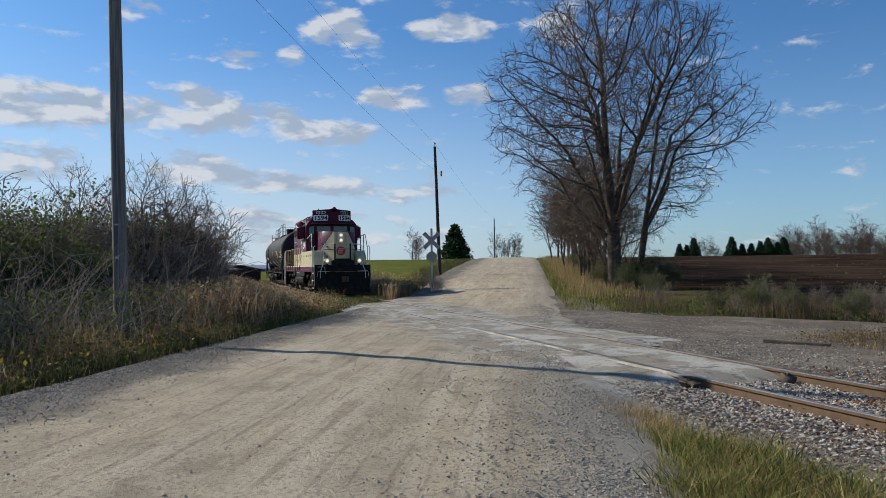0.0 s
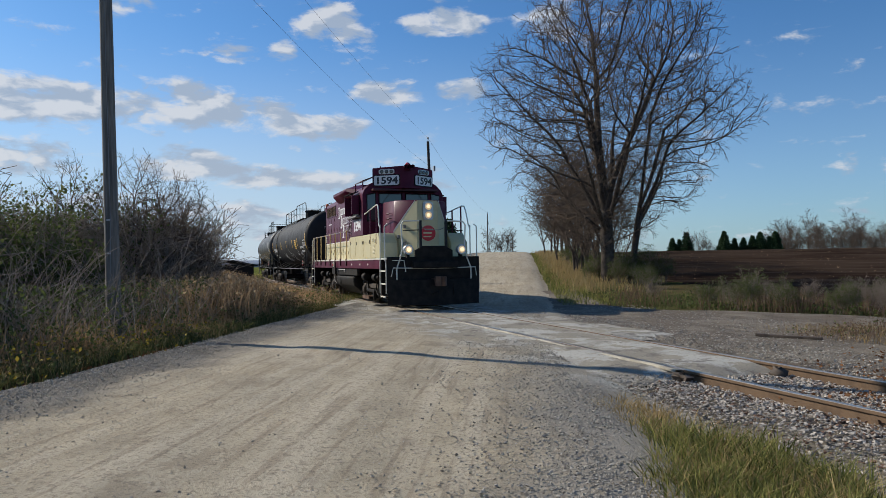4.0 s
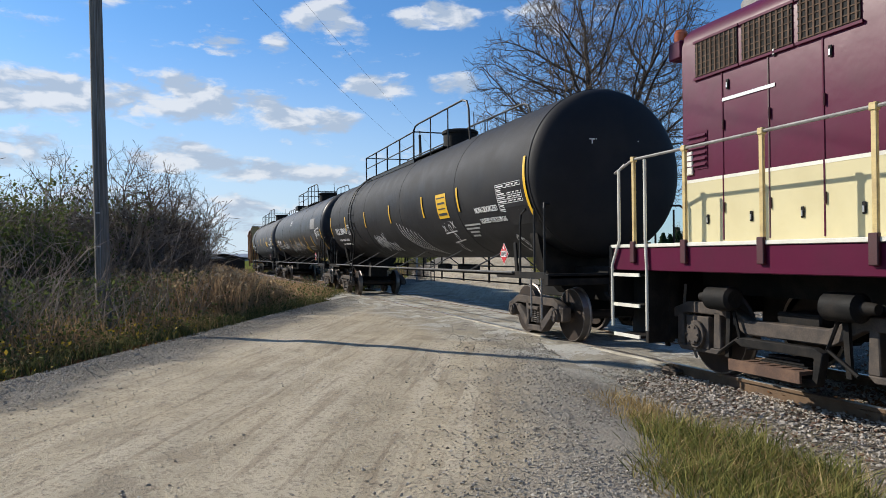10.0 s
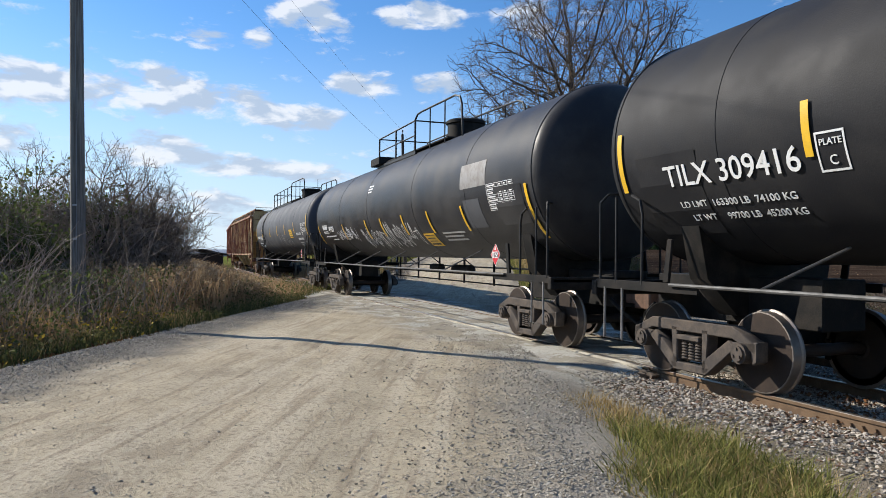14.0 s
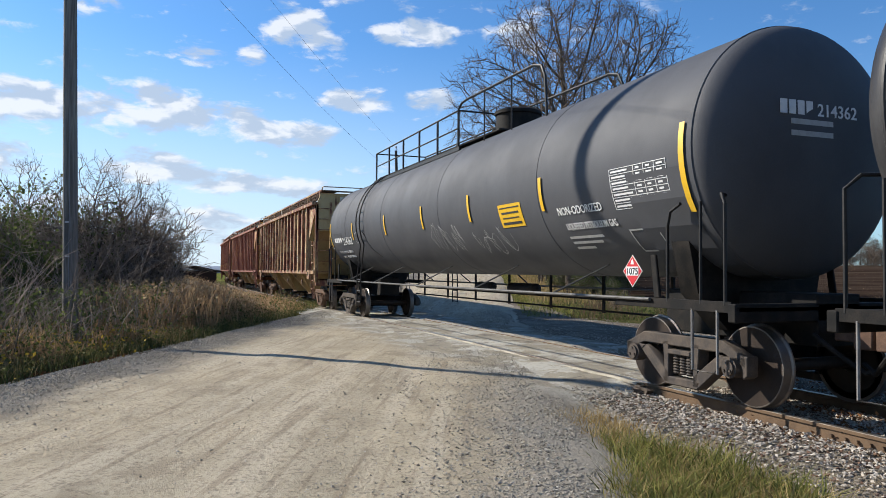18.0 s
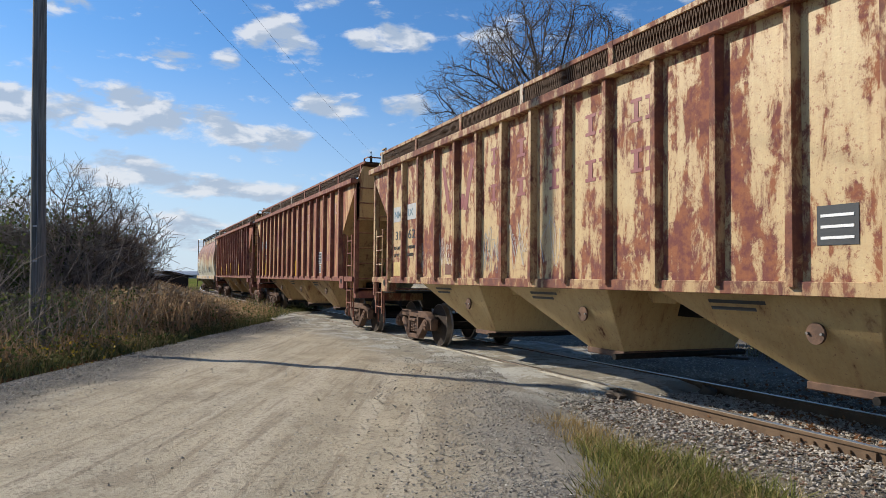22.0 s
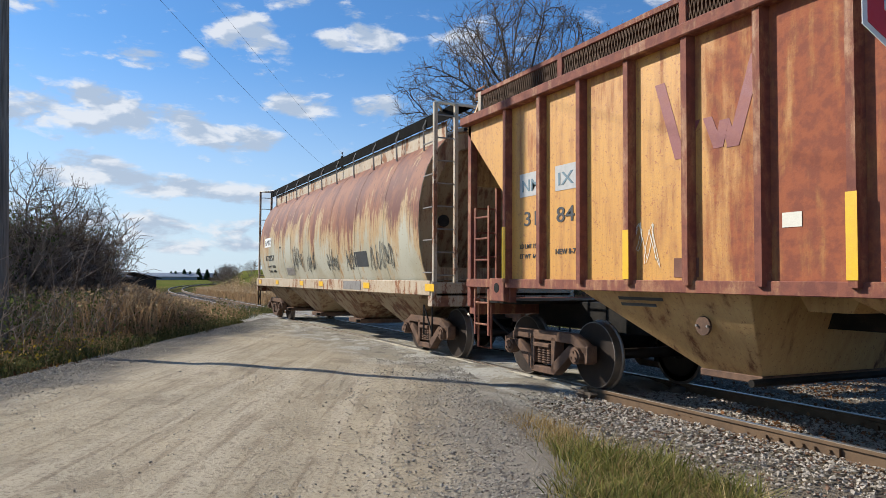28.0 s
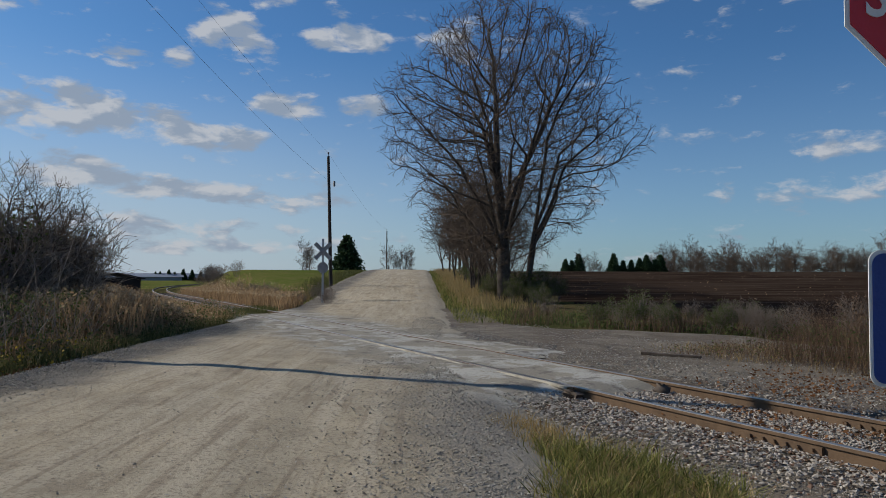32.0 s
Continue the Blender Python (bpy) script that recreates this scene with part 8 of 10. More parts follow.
# -- ribbed covered hoppers --
def hopper_car(label, front, rear, trucks, skin, rib, bay, template, n_ribs, seed, number=""):
    mid = (front + rear) / 2
    rig = Rig("hopper_car", label, "hopper car", mid, "covered hoppers of the train")
    rng = random.Random(seed)
    Y, Z0, Z1 = 1.55, 1.46, 4.03
    in_f, in_r = front - 1.36, rear + 1.36
    body = [(rear, Z1), (rear, 3.86), (in_r, 2.60), (in_r, Z0), (in_f, Z0), (in_f, 2.60), (front, 3.86), (front, Z1)]
    for y in (-Y, Y):
        rig.put("side_sheet", Kit().prism(body, "y", y - 0.01, y + 0.01), skin)
    # ribs, top chord and sill
    for i in range(n_ribs):
        u = in_r + (in_f - in_r) * i / (n_ribs - 1)
        for y in (-Y, Y):
            o = -1 if y < 0 else 1
            rig.put("side_rib", Kit().prism([(u - 0.065, y), (u - 0.04, y + o * 0.11), (u + 0.04, y + o * 0.11), (u + 0.065, y)], "z", Z0 - 0.02, Z1 - 0.05), rib)
    for y in (-Y, Y):
        o = -1 if y < 0 else 1
        rig.put("top_chord", Kit().box(rear - 0.02, front + 0.02, min(y - o * 0.05, y + o * 0.15), max(y - o * 0.05, y + o * 0.15), Z1 - 0.06, Z1 + 0.07), rib, "", None, 0.012)
        rig.put("side_sill", Kit().box(in_r - 1.3, in_f + 1.3, min(y, y + o * 0.06), max(y, y + o * 0.06), Z0 - 0.10, Z0 + 0.03), rib, "", None, 0.008)
        rig.put("jacking_pad", Kit().box(in_f + 0.05, in_f + 0.5, min(y, y + o * 0.08), max(y, y + o * 0.08), 1.16, 1.50), rib, "", None, 0.01)
        rig.put("jacking_pad", Kit().box(in_r - 0.5, in_r - 0.05, min(y, y + o * 0.08), max(y, y + o * 0.08), 1.16, 1.50), rib, "", None, 0.01)
        for e in (in_f + 0.27, in_r - 0.27):
            rig.put("pad_hole", Kit().cyl((e, y + o * 0.078, 1.36), (e, y + o * 0.084, 1.36), 0.075, 14), "under")
    # sloping end sheets, inner end walls and roof
    for s, end, inn in ((1, front, in_f), (-1, rear, in_r)):
        rig.put("slope_sheet", Kit().prism([(end, 3.86), (end - s * 0.03, 3.92), (inn - s * 1.35, 1.40), (inn - s * 1.3, 1.36)], "y", -1.535, 1.535), bay)
        rig.put("end_wall", Kit().prism([(-1.52, 3.0), (1.52, 3.0), (1.52, Z1), (1.36, 4.44), (-1.36, 4.44), (-1.52, Z1)], "x", min(end, end - s * 0.05), max(end, end - s * 0.05)), bay, "end sheet reaching up to the roof walk")
        if number:
            plate = rig.put("number_board", Kit().box(min(end + s * 0.002, end + s * 0.012), max(end + s * 0.002, end + s * 0.012), -0.62, 0.10, 3.82, 4.30), "off_white", "pale board with the car's number")
            lettering(number, 0.22, "black_mark", plate, Matrix.Translation((end + s * 0.015 - mid, -0.26 if s > 0 else -0.26, 3.90)) @ pose(0, 0, 0, 90, 0, 90 * s), "lettering", "CENTER", 0.52)
        for z in (1.95, 3.1):
            rig.put("end_grab", Kit().tube([(end + s * 0.02, -0.9, z), (end + s * 0.09, -0.86, z), (end + s * 0.09, 0.5, z), (end + s * 0.02, 0.54, z)], 0.015, 5), rib)
        rig.put("end_sill", Kit().box(min(end, end - s * 0.22), max(end, end - s * 0.22), -1.52, 1.52, 0.92, 1.18), rib, "", None, 0.012)
        rig.put("draft_sill", Kit().box(min(end + s * 0.25, inn - s * 2.4), max(end + s * 0.25, inn - s * 2.4), -0.33, 0.33, 0.74, 1.15), "under", "", None, 0.01)
        rig.put("deck_plate", Kit().box(min(end, inn), max(end, inn), -1.45, 1.45, 1.12, 1.17), "under")
        coupler(rig, end + s * 0.12, s)
        for y in (-1.5, 1.5):
            rig.put("corner_post", Kit().box(min(end, end - s * 0.12), max(end, end - s * 0.12), y - 0.06, y + 0.06, 1.05, Z1), rib, "", None, 0.008)
            rig.put("bolster_post", Kit().box(inn + s * 0.05 - 0.05, inn + s * 0.05 + 0.05, y - 0.05, y + 0.05, 1.15, 2.9), rib)
            ladder(rig, end - s * 0.28, end - s * 0.72, y * 1.04, 0.62, 2.62, rib, 6)
            rig.put("sill_step", Kit().tube([(end - s * 0.28, y, 1.1), (end - s * 0.28, y, 0.42), (end - s * 0.70, y, 0.42), (end - s * 0.70, y, 1.1)], 0.018, 6), rib)
        for k in range(7):
            z = 1.45 + 0.40 * k
            rig.put("end_rung", Kit().tube([(end + s * 0.02, -1.48, z), (end + s * 0.07, -1.44, z), (end + s * 0.07, -1.04, z), (end + s * 0.02, -1.0, z)], 0.015, 5), rib)
        rig.put("end_post", Kit().box(min(end, end + s * 0.05), max(end, end + s * 0.05), -1.02, -0.94, 1.1, 4.1), rib)
        if s > 0:
            wheel = Kit().turned([(end + 0.16, 0.27), (end + 0.18, 0.29), (end + 0.20, 0.27), (end + 0.18, 0.25)], "x", (0, -0.35, 2.35), 24, False)
            for k in range(4):
                a = radians(45 + 90 * k)
                wheel.tube([(end + 0.18, -0.35, 2.35), (end + 0.18, -0.35 + 0.26 * math.cos(a), 2.35 + 0.26 * math.sin(a))], 0.014, 5)
            rig.put("hand_brake_wheel", wheel, "under")
            rig.put("brake_stand", Kit().box(end, end + 0.15, -0.52, -0.2, 2.05, 2.65), rib, "", None, 0.02)
    roof = [(-1.60, Z1 + 0.02), (-1.0, Z1 + 0.16), (0, Z1 + 0.22), (1.0, Z1 + 0.16), (1.60, Z1 + 0.02), (1.55, Z1 - 0.04), (-1.55, Z1 - 0.04)]
    rig.put("roof_sheet", Kit().prism(roof, "x", rear + 0.06, front - 0.06), "roof_rust")
    # roof walkway of mesh on stands, and hatch covers
    for y in (-1.05, 1.05):
        rig.put("running_board", Kit().box(rear - 0.05, front + 0.25, y - 0.32, y + 0.32, 4.50, 4.53), "roof_rust")
        o = -1 if y < 0 else 1
        mesh = Kit()
        n = int((front - rear) / 0.055)
        for i in range(n):
            u = rear + (front - rear) * i / n
            mesh.add([(u, y + o * 0.33, 4.22), (u + 0.012, y + o * 0.33, 4.22), (u + 0.072, y + o * 0.33, 4.50), (u + 0.06, y + o * 0.33, 4.50)], [(0, 1, 2, 3)])
            mesh.add([(u + 0.06, y + o * 0.331, 4.22), (u + 0.072, y + o * 0.331, 4.22), (u + 0.012, y + o * 0.331, 4.50), (u, y + o * 0.331, 4.50)], [(0, 1, 2, 3)])
        rig.put("walkway_mesh", mesh, "roof_rust", "open steel mesh beside the roof walkway", None, 0, 0)
        rig.put("walkway_edge", Kit().box(rear - 0.05, front + 0.25, y + o * 0.31, y + o * 0.35, 4.48, 4.55), rib, "", None, 0.006)
        for i in range(8):
            u = rear + 0.1 + (front - rear - 0.2) * i / 7
            rig.put("walkway_stand", Kit().box(u - 0.05, u + 0.05, y + o * 0.30, y + o * 0.355, 4.04, 4.55), "post_grey" if rng.random() < 0.3 else rib)
    for s, end in ((1, front), (-1, rear)):
        rig.put("roof_grab", Kit().tube([(end - s * 0.1, -1.3, 4.55), (end - s * 0.1, -1.3, 4.66), (end + s * 0.2, -1.3, 4.66), (end + s * 0.2, 1.3, 4.66), (end - s * 0.1, 1.3, 4.66)], 0.018, 6), rib)
        rig.put("cross_walk", Kit().box(min(end, end + s * 0.25), max(end, end + s * 0.25), -1.3, 1.3, 4.49, 4.52), "roof_rust")
    for i in range(5):
        u = rear + (front - rear) * (i + 0.5) / 5
        rig.put("hatch_cover", Kit().box(u - 1.3, u + 1.3, -0.45, 0.45, Z1 + 0.2, Z1 + 0.36), rib, "", None, 0.05)
    # three discharge bays
    for k in (-1, 0, 1):
        c = mid + 3.72 * k
        top, low = (c - 1.75, c + 1.18), (c + 0.05, c + 0.84)
        kit = Kit()
        kit.add([(top[0], -1.5, Z0), (top[1], -1.5, Z0), (top[1], 1.5, Z0), (top[0], 1.5, Z0), (low[0], -0.95, 0.52), (low[1], -0.95, 0.52), (low[1], 0.95, 0.52), (low[0], 0.95, 0.52)],
                [(0, 1, 5, 4), (1, 2, 6, 5), (2, 3, 7, 6), (3, 0, 4, 7), (4, 5, 6, 7)])
        b = rig.put("discharge_bay", kit, bay, "sloping hopper bay", None, 0.01)
        rig.put("gate_frame", Kit().box(low[0] - 0.03, low[1] + 0.03, -0.97, 0.97, 0.45, 0.53), "rust_truck", "", b, 0.01)
        rig.put("gate_shaft", Kit().cyl((low[1] + 0.02, -1.12, 0.47), (low[1] + 0.02, 1.12, 0.47), 0.04, 10), "under", "", b)
        rig.put("access_cover", Kit().turned([(-1.29, 0.10), (-1.318, 0.10), (-1.322, 0.02)], "y", (c + 0.42, 0.0, 1.02), 16), "rust_truck", "", b)
        for du in (-0.07, 0.08):
            rig.put("access_bolt", Kit().cyl((c + 0.42 + du, -1.31, 1.02), (c + 0.42 + du, -1.345, 1.02), 0.014, 6), "grey_steel", "", b)
        for z, w in ((1.28, 0.75), (1.21, 0.6)):
            rig.put("writing_bar", Kit().quad((c - 0.75, -1.405 - (z - 1.21) * 0.6 - 0.012, z - 0.018), (c - 0.75 + w, -1.405 - (z - 1.21) * 0.6 - 0.012, z - 0.018), (c - 0.75 + w, -1.425 - (z - 1.21) * 0.6 - 0.012, z + 0.018), (c - 0.75, -1.425 - (z - 1.21) * 0.6 - 0.012, z + 0.018)), "black_mark", "", b, 0, 0)
        if k < 1:
            rig.put("bay_web", Kit().prism([(c + 1.18, Z0), (c + 1.97, Z0), (c + 1.8, 1.2), (c + 1.35, 1.2)], "y", -0.9, 0.9), bay)
    rig.put("centre_sill", Kit().box(rear + 2, front - 2, -0.2, 0.2, 1.0, 1.3), "under")
    fit_trucks(rig, trucks, template)
    return rig


def on_side(rig, name, u0, u1, z0, z1, mat, label="", y=-1.562):
    if name == "faded_letter_bar":
        w, f = u1 - u0, (z1 - z0) * 0.16
        k = Kit().box(u0 + w * 0.30, u1 - w * 0.30, y - 0.003, y, z0 + f, z1 - f).box(u0, u1, y - 0.003, y, z0, z0 + f).box(u0, u1, y - 0.003, y, z1 - f, z1)
        return rig.put(name, k, mat, label, None, 0, 0)
    return rig.put(name, Kit().box(u0, u1, y - 0.004, y, z0, z1), mat, label, None, 0, 0)


def big_mark(rig, u, z, h, mat):
    """A faded heavy zigzag emblem split over two panels."""
    for k, (a, za, b, zb) in enumerate(((0.0, 1.0, 0.30, 0.0), (0.30, 0.0, 0.52, 0.42), (0.68, 0.42, 0.82, 0.04), (0.82, 0.04, 0.90, 0.35), (0.90, 0.35, 1.0, 0.02), (1.0, 0.02, 1.30, 1.0))):
        w = 0.075 if k in (0, 5) else 0.06
        rig.put("emblem_stroke", Kit().prism([(u + a - w, z + h * za), (u + a + w, z + h * za), (u + b + w, z + h * zb), (u + b - w, z + h * zb)], "y", -1.5635 - 0.0008 * (k % 2), -1.5605), mat, "", None, 0, 0)


def hoppers(template):
    H = hopper_car("covered hopper car with peeling cream paint and large rust blotches", -40.40, -57.0, (-55.45, -41.85), "cream_rust", "rib_cream", "bay_cream", template, 16, 1, "3162")
    I = hopper_car("covered hopper car in streaked brown rust over faded yellow", -58.62, -75.0, (-73.55, -60.0), "brown_rust", "rib_tan", "bay_tan", template, 16, 2)
    J = hopper_car("covered hopper car in faded orange-yellow paint with brown rust", -76.56, -92.95, (-91.45, -77.95), "orange_rust", "rib_tan", "bay_tan", template, 16, 3)
    # first hopper
    on_side(H, "number_panel", -55.48, -54.95, 2.72, 3.05, "grey_mark", "pale panel behind the car's mark")
    on_side(H, "number_panel", -54.62, -53.95, 2.72, 3.05, "grey_mark", "pale panel behind the car's mark")
    H.text("NM", -55.42, 2.80, 0.22, "teal_mark", -1.567, 0, 0.42)
    H.text("IX", -54.55, 2.80, 0.22, "teal_mark", -1.567, 0, 0.3)
    H.text("31", -55.36, 2.32, 0.27, "black_mark", -1.565, 0, 0.3)
    H.text("62", -54.55, 2.32, 0.27, "black_mark", -1.565, 0, 0.42)
    H.text("LD LMT", -55.44, 2.10, 0.10, "black_mark", -1.565, 0, 0.42)
    H.text("198000", -54.58, 2.10, 0.10, "black_mark", -1.565, 0, 0.42)
    H.text("LT WT", -55.44, 1.94, 0.10, "black_mark", -1.565, 0, 0.36)
    H.text("65000", -54.58, 1.94, 0.10, "black_mark", -1.565, 0, 0.36)
    on_side(H, "yellow_panel", -55.45, -54.98, 1.52, 1.82, "brass", "faded yellow painted block")
    big_mark(H, -52.62, 2.68, 0.9, "pink_mark")
    for u, w in ((-50.6, 0.5), (-49.7, 0.6), (-48.75, 0.6), (-47.85, 0.55), (-46.9, 0.5)):
        for z in (3.35, 2.75):
            on_side(H, "faded_letter_bar", u, u + w * 0.42, z, z + 0.28, "pink_mark", "faded brown lettering")
            on_side(H, "faded_letter_bar", u + w * 0.55, u + w, z, z + 0.28, "pink_mark", "faded brown lettering")
    on_side(H, "yellow_strip", -52.1, -52.0, 1.52, 2.0, "yellow")
    on_side(H, "yellow_strip", -49.3, -49.15, 1.52, 2.2, "yellow")
    on_side(H, "tag_holder", -52.5, -52.15, 1.55, 1.75, "rib_rust")
    on_side(H, "data_panel", -44.32, -43.92, 1.80, 2.14, "black_mark", "small black data panel with white entries")
    for i in range(3):
        on_side(H, "writing_bar", -44.28, -43.96, 1.85 + 0.095 * i, 1.875 + 0.095 * i, "white_mark", "", -1.567)
    on_side(H, "yellow_panel", -42.5, -41.95, 2.0, 2.2, "orange_rust", "faded orange block")
    rng = random.Random(12)
    flat = lambda z: -1.562
    for u0, u1, m in ((-50.85, -50.1, "grey_mark"), (-49.95, -49.3, "grey_mark"), (-49.0, -48.3, "grey_mark"), (-52.8, -52.2, "off_white"), (-54.0, -53.6, "grey_mark"), (-50.9, -50.35, "teal_mark")):
        H.put("graffiti", scribble(rng, u0, u1, 1.6, 2.35, 4, 0.008, flat, 0.003), m, "thin sprayed tag")
    # second hopper
    on_side(I, "number_panel", -73.5, -73.0, 2.65, 3.0, "grey_mark", "pale panel behind the car's mark")
    on_side(I, "number_panel", -72.75, -72.25, 2.65, 3.0, "grey_mark", "pale panel behind the car's mark")
    I.text("N", -73.4, 2.72, 0.24, "teal_mark", -1.570)
    I.text("IX", -72.7, 2.72, 0.24, "teal_mark", -1.570)
    I.text("30", -73.42, 2.22, 0.26, "black_mark", -1.565, 0, 0.34)
    I.text("78", -72.70, 2.22, 0.26, "black_mark", -1.565, 0, 0.34)
    big_mark(I, -70.0, 2.6, 0.95, "pink_mark")
    for k, u in enumerate((-66.4, -65.55, -64.6, -63.7, -62.75)):
        for z in (3.25, 2.72):
            for j in range(2 if k < 3 else 1):
                on_side(I, "faded_letter_bar", u + 0.30 * j, u + 0.30 * j + 0.21, z, z + 0.30, "pink_fade", "faded pinkish lettering")
    on_side(I, "faded_letter_bar", -60.9, -60.5, 3.3, 3.62, "pink_fade", "faded pinkish lettering")
    for u in (-72.55, -68.55, -66.2, -63.69):
        on_side(I, "yellow_strip", u - 0.06, u + 0.06, 1.5, 2.05, "yellow")
    p = on_side(I, "data_panel", -62.8, -62.3, 1.88, 2.24, "white_sign", "black data panel with a white border")
    on_side(I, "panel_face", -62.77, -62.33, 1.91, 2.21, "black_mark", "", -1.567)
    for i in range(3):
        for j in range(2):
            on_side(I, "writing_bar", -62.72 + 0.2 * j, -62.60 + 0.2 * j, 1.95 + 0.085 * i, 1.98 + 0.085 * i, "white_mark", "", -1.572)
    on_side(I, "notice_panel", -62.6, -62.36, 1.60, 1.84, "white_sign", "small white notice with dark lines of writing")
    for i in range(3):
        on_side(I, "writing_bar", -62.57, -62.39, 1.63 + 0.07 * i, 1.675 + 0.07 * i, "black_mark", "", -1.567)
    on_side(I, "tag_holder", -72.3, -71.95, 1.55, 1.75, "black_mark")
    for i in range(3):
        on_side(I, "writing_bar", -61.7, -61.2, 1.95 + 0.075 * i, 1.985 + 0.075 * i, "pink_mark")
    # third hopper
    on_side(J, "number_panel", -91.3, -90.75, 2.65, 2.98, "grey_mark", "pale panel behind the car's mark")
    on_side(J, "number_panel", -90.4, -89.9, 2.65, 2.98, "grey_mark", "pale panel behind the car's mark")
    J.text("NM", -91.25, 2.72, 0.24, "teal_mark", -1.567, 0, 0.44)
    J.text("IX", -90.35, 2.72, 0.24, "teal_mark", -1.567, 0, 0.34)
    J.text("31", -91.2, 2.24, 0.28, "black_mark", -1.565, 0, 0.32)
    J.text("84", -90.38, 2.24, 0.28, "black_mark", -1.565, 0, 0.4)
    J.text("LD LMT 198200", -91.3, 1.92, 0.09, "black_mark", -1.565, 0, 0.62)
    J.text("LT WT  64800", -91.3, 1.78, 0.09, "black_mark", -1.565, 0, 0.58)
    J.text("NEW 8-79", -90.4, 1.82, 0.10, "black_mark", -1.565, 0, 0.5)
    big_mark(J, -88.4, 2.75, 0.85, "pink_mark")
    for k, u in enumerate((-84.1, -83.3, -82.4, -81.5, -80.6)):
        for z in (3.3, 2.75):
            for j in range(2):
                on_side(J, "faded_letter_bar", u + 0.30 * j, u + 0.30 * j + 0.2, z, z + 0.28, "pink_fade", "faded pinkish lettering")
    for i, t in ((0, 0.75), (3, 0.55), (6, 0.7), (8, 0.7), (12, 0.6)):
        u = -91.59 + 13.67 * i / 15
        on_side(J, "yellow_strip", u - 0.05, u + 0.05, 1.5, 1.5 + t, "yellow", "bright yellow reflective strip", -1.663)
    on_side(J, "paper_tag", -86.85, -86.65, 1.96, 2.09, "off_white")
    on_side(J, "tag_holder", -88.2, -87.85, 1.52, 1.72, "rib_rust")
    blob = random.Random(31)
    for u0, u1 in ((-83.4, -82.85), (-82.55, -82.05)):
        J.put("graffiti", Kit().prism([((u0 + u1) / 2 + (u1 - u0) * 0.5 * math.cos(q) * (1 + 0.12 * math.sin(5 * q)), 2.02 + 0.5 * math.sin(q) * (1 + 0.1 * math.cos(4 * q))) for q in [radians(12 * i) for i in range(30)]], "y", -1.566, -1.562), "off_white", "pale sprayed bubble letter", None, 0, 0)
        J.put("graffiti", scribble(blob, u0, u1, 1.6, 2.45, 5, 0.03, flat, 0.010), "spray_black", "dark sprayed outline")
    J.put("graffiti", scribble(blob, -89.0, -88.4, 1.6, 2.2, 4, 0.008, flat, 0.003), "off_white", "thin sprayed tag")
    return H, I, J


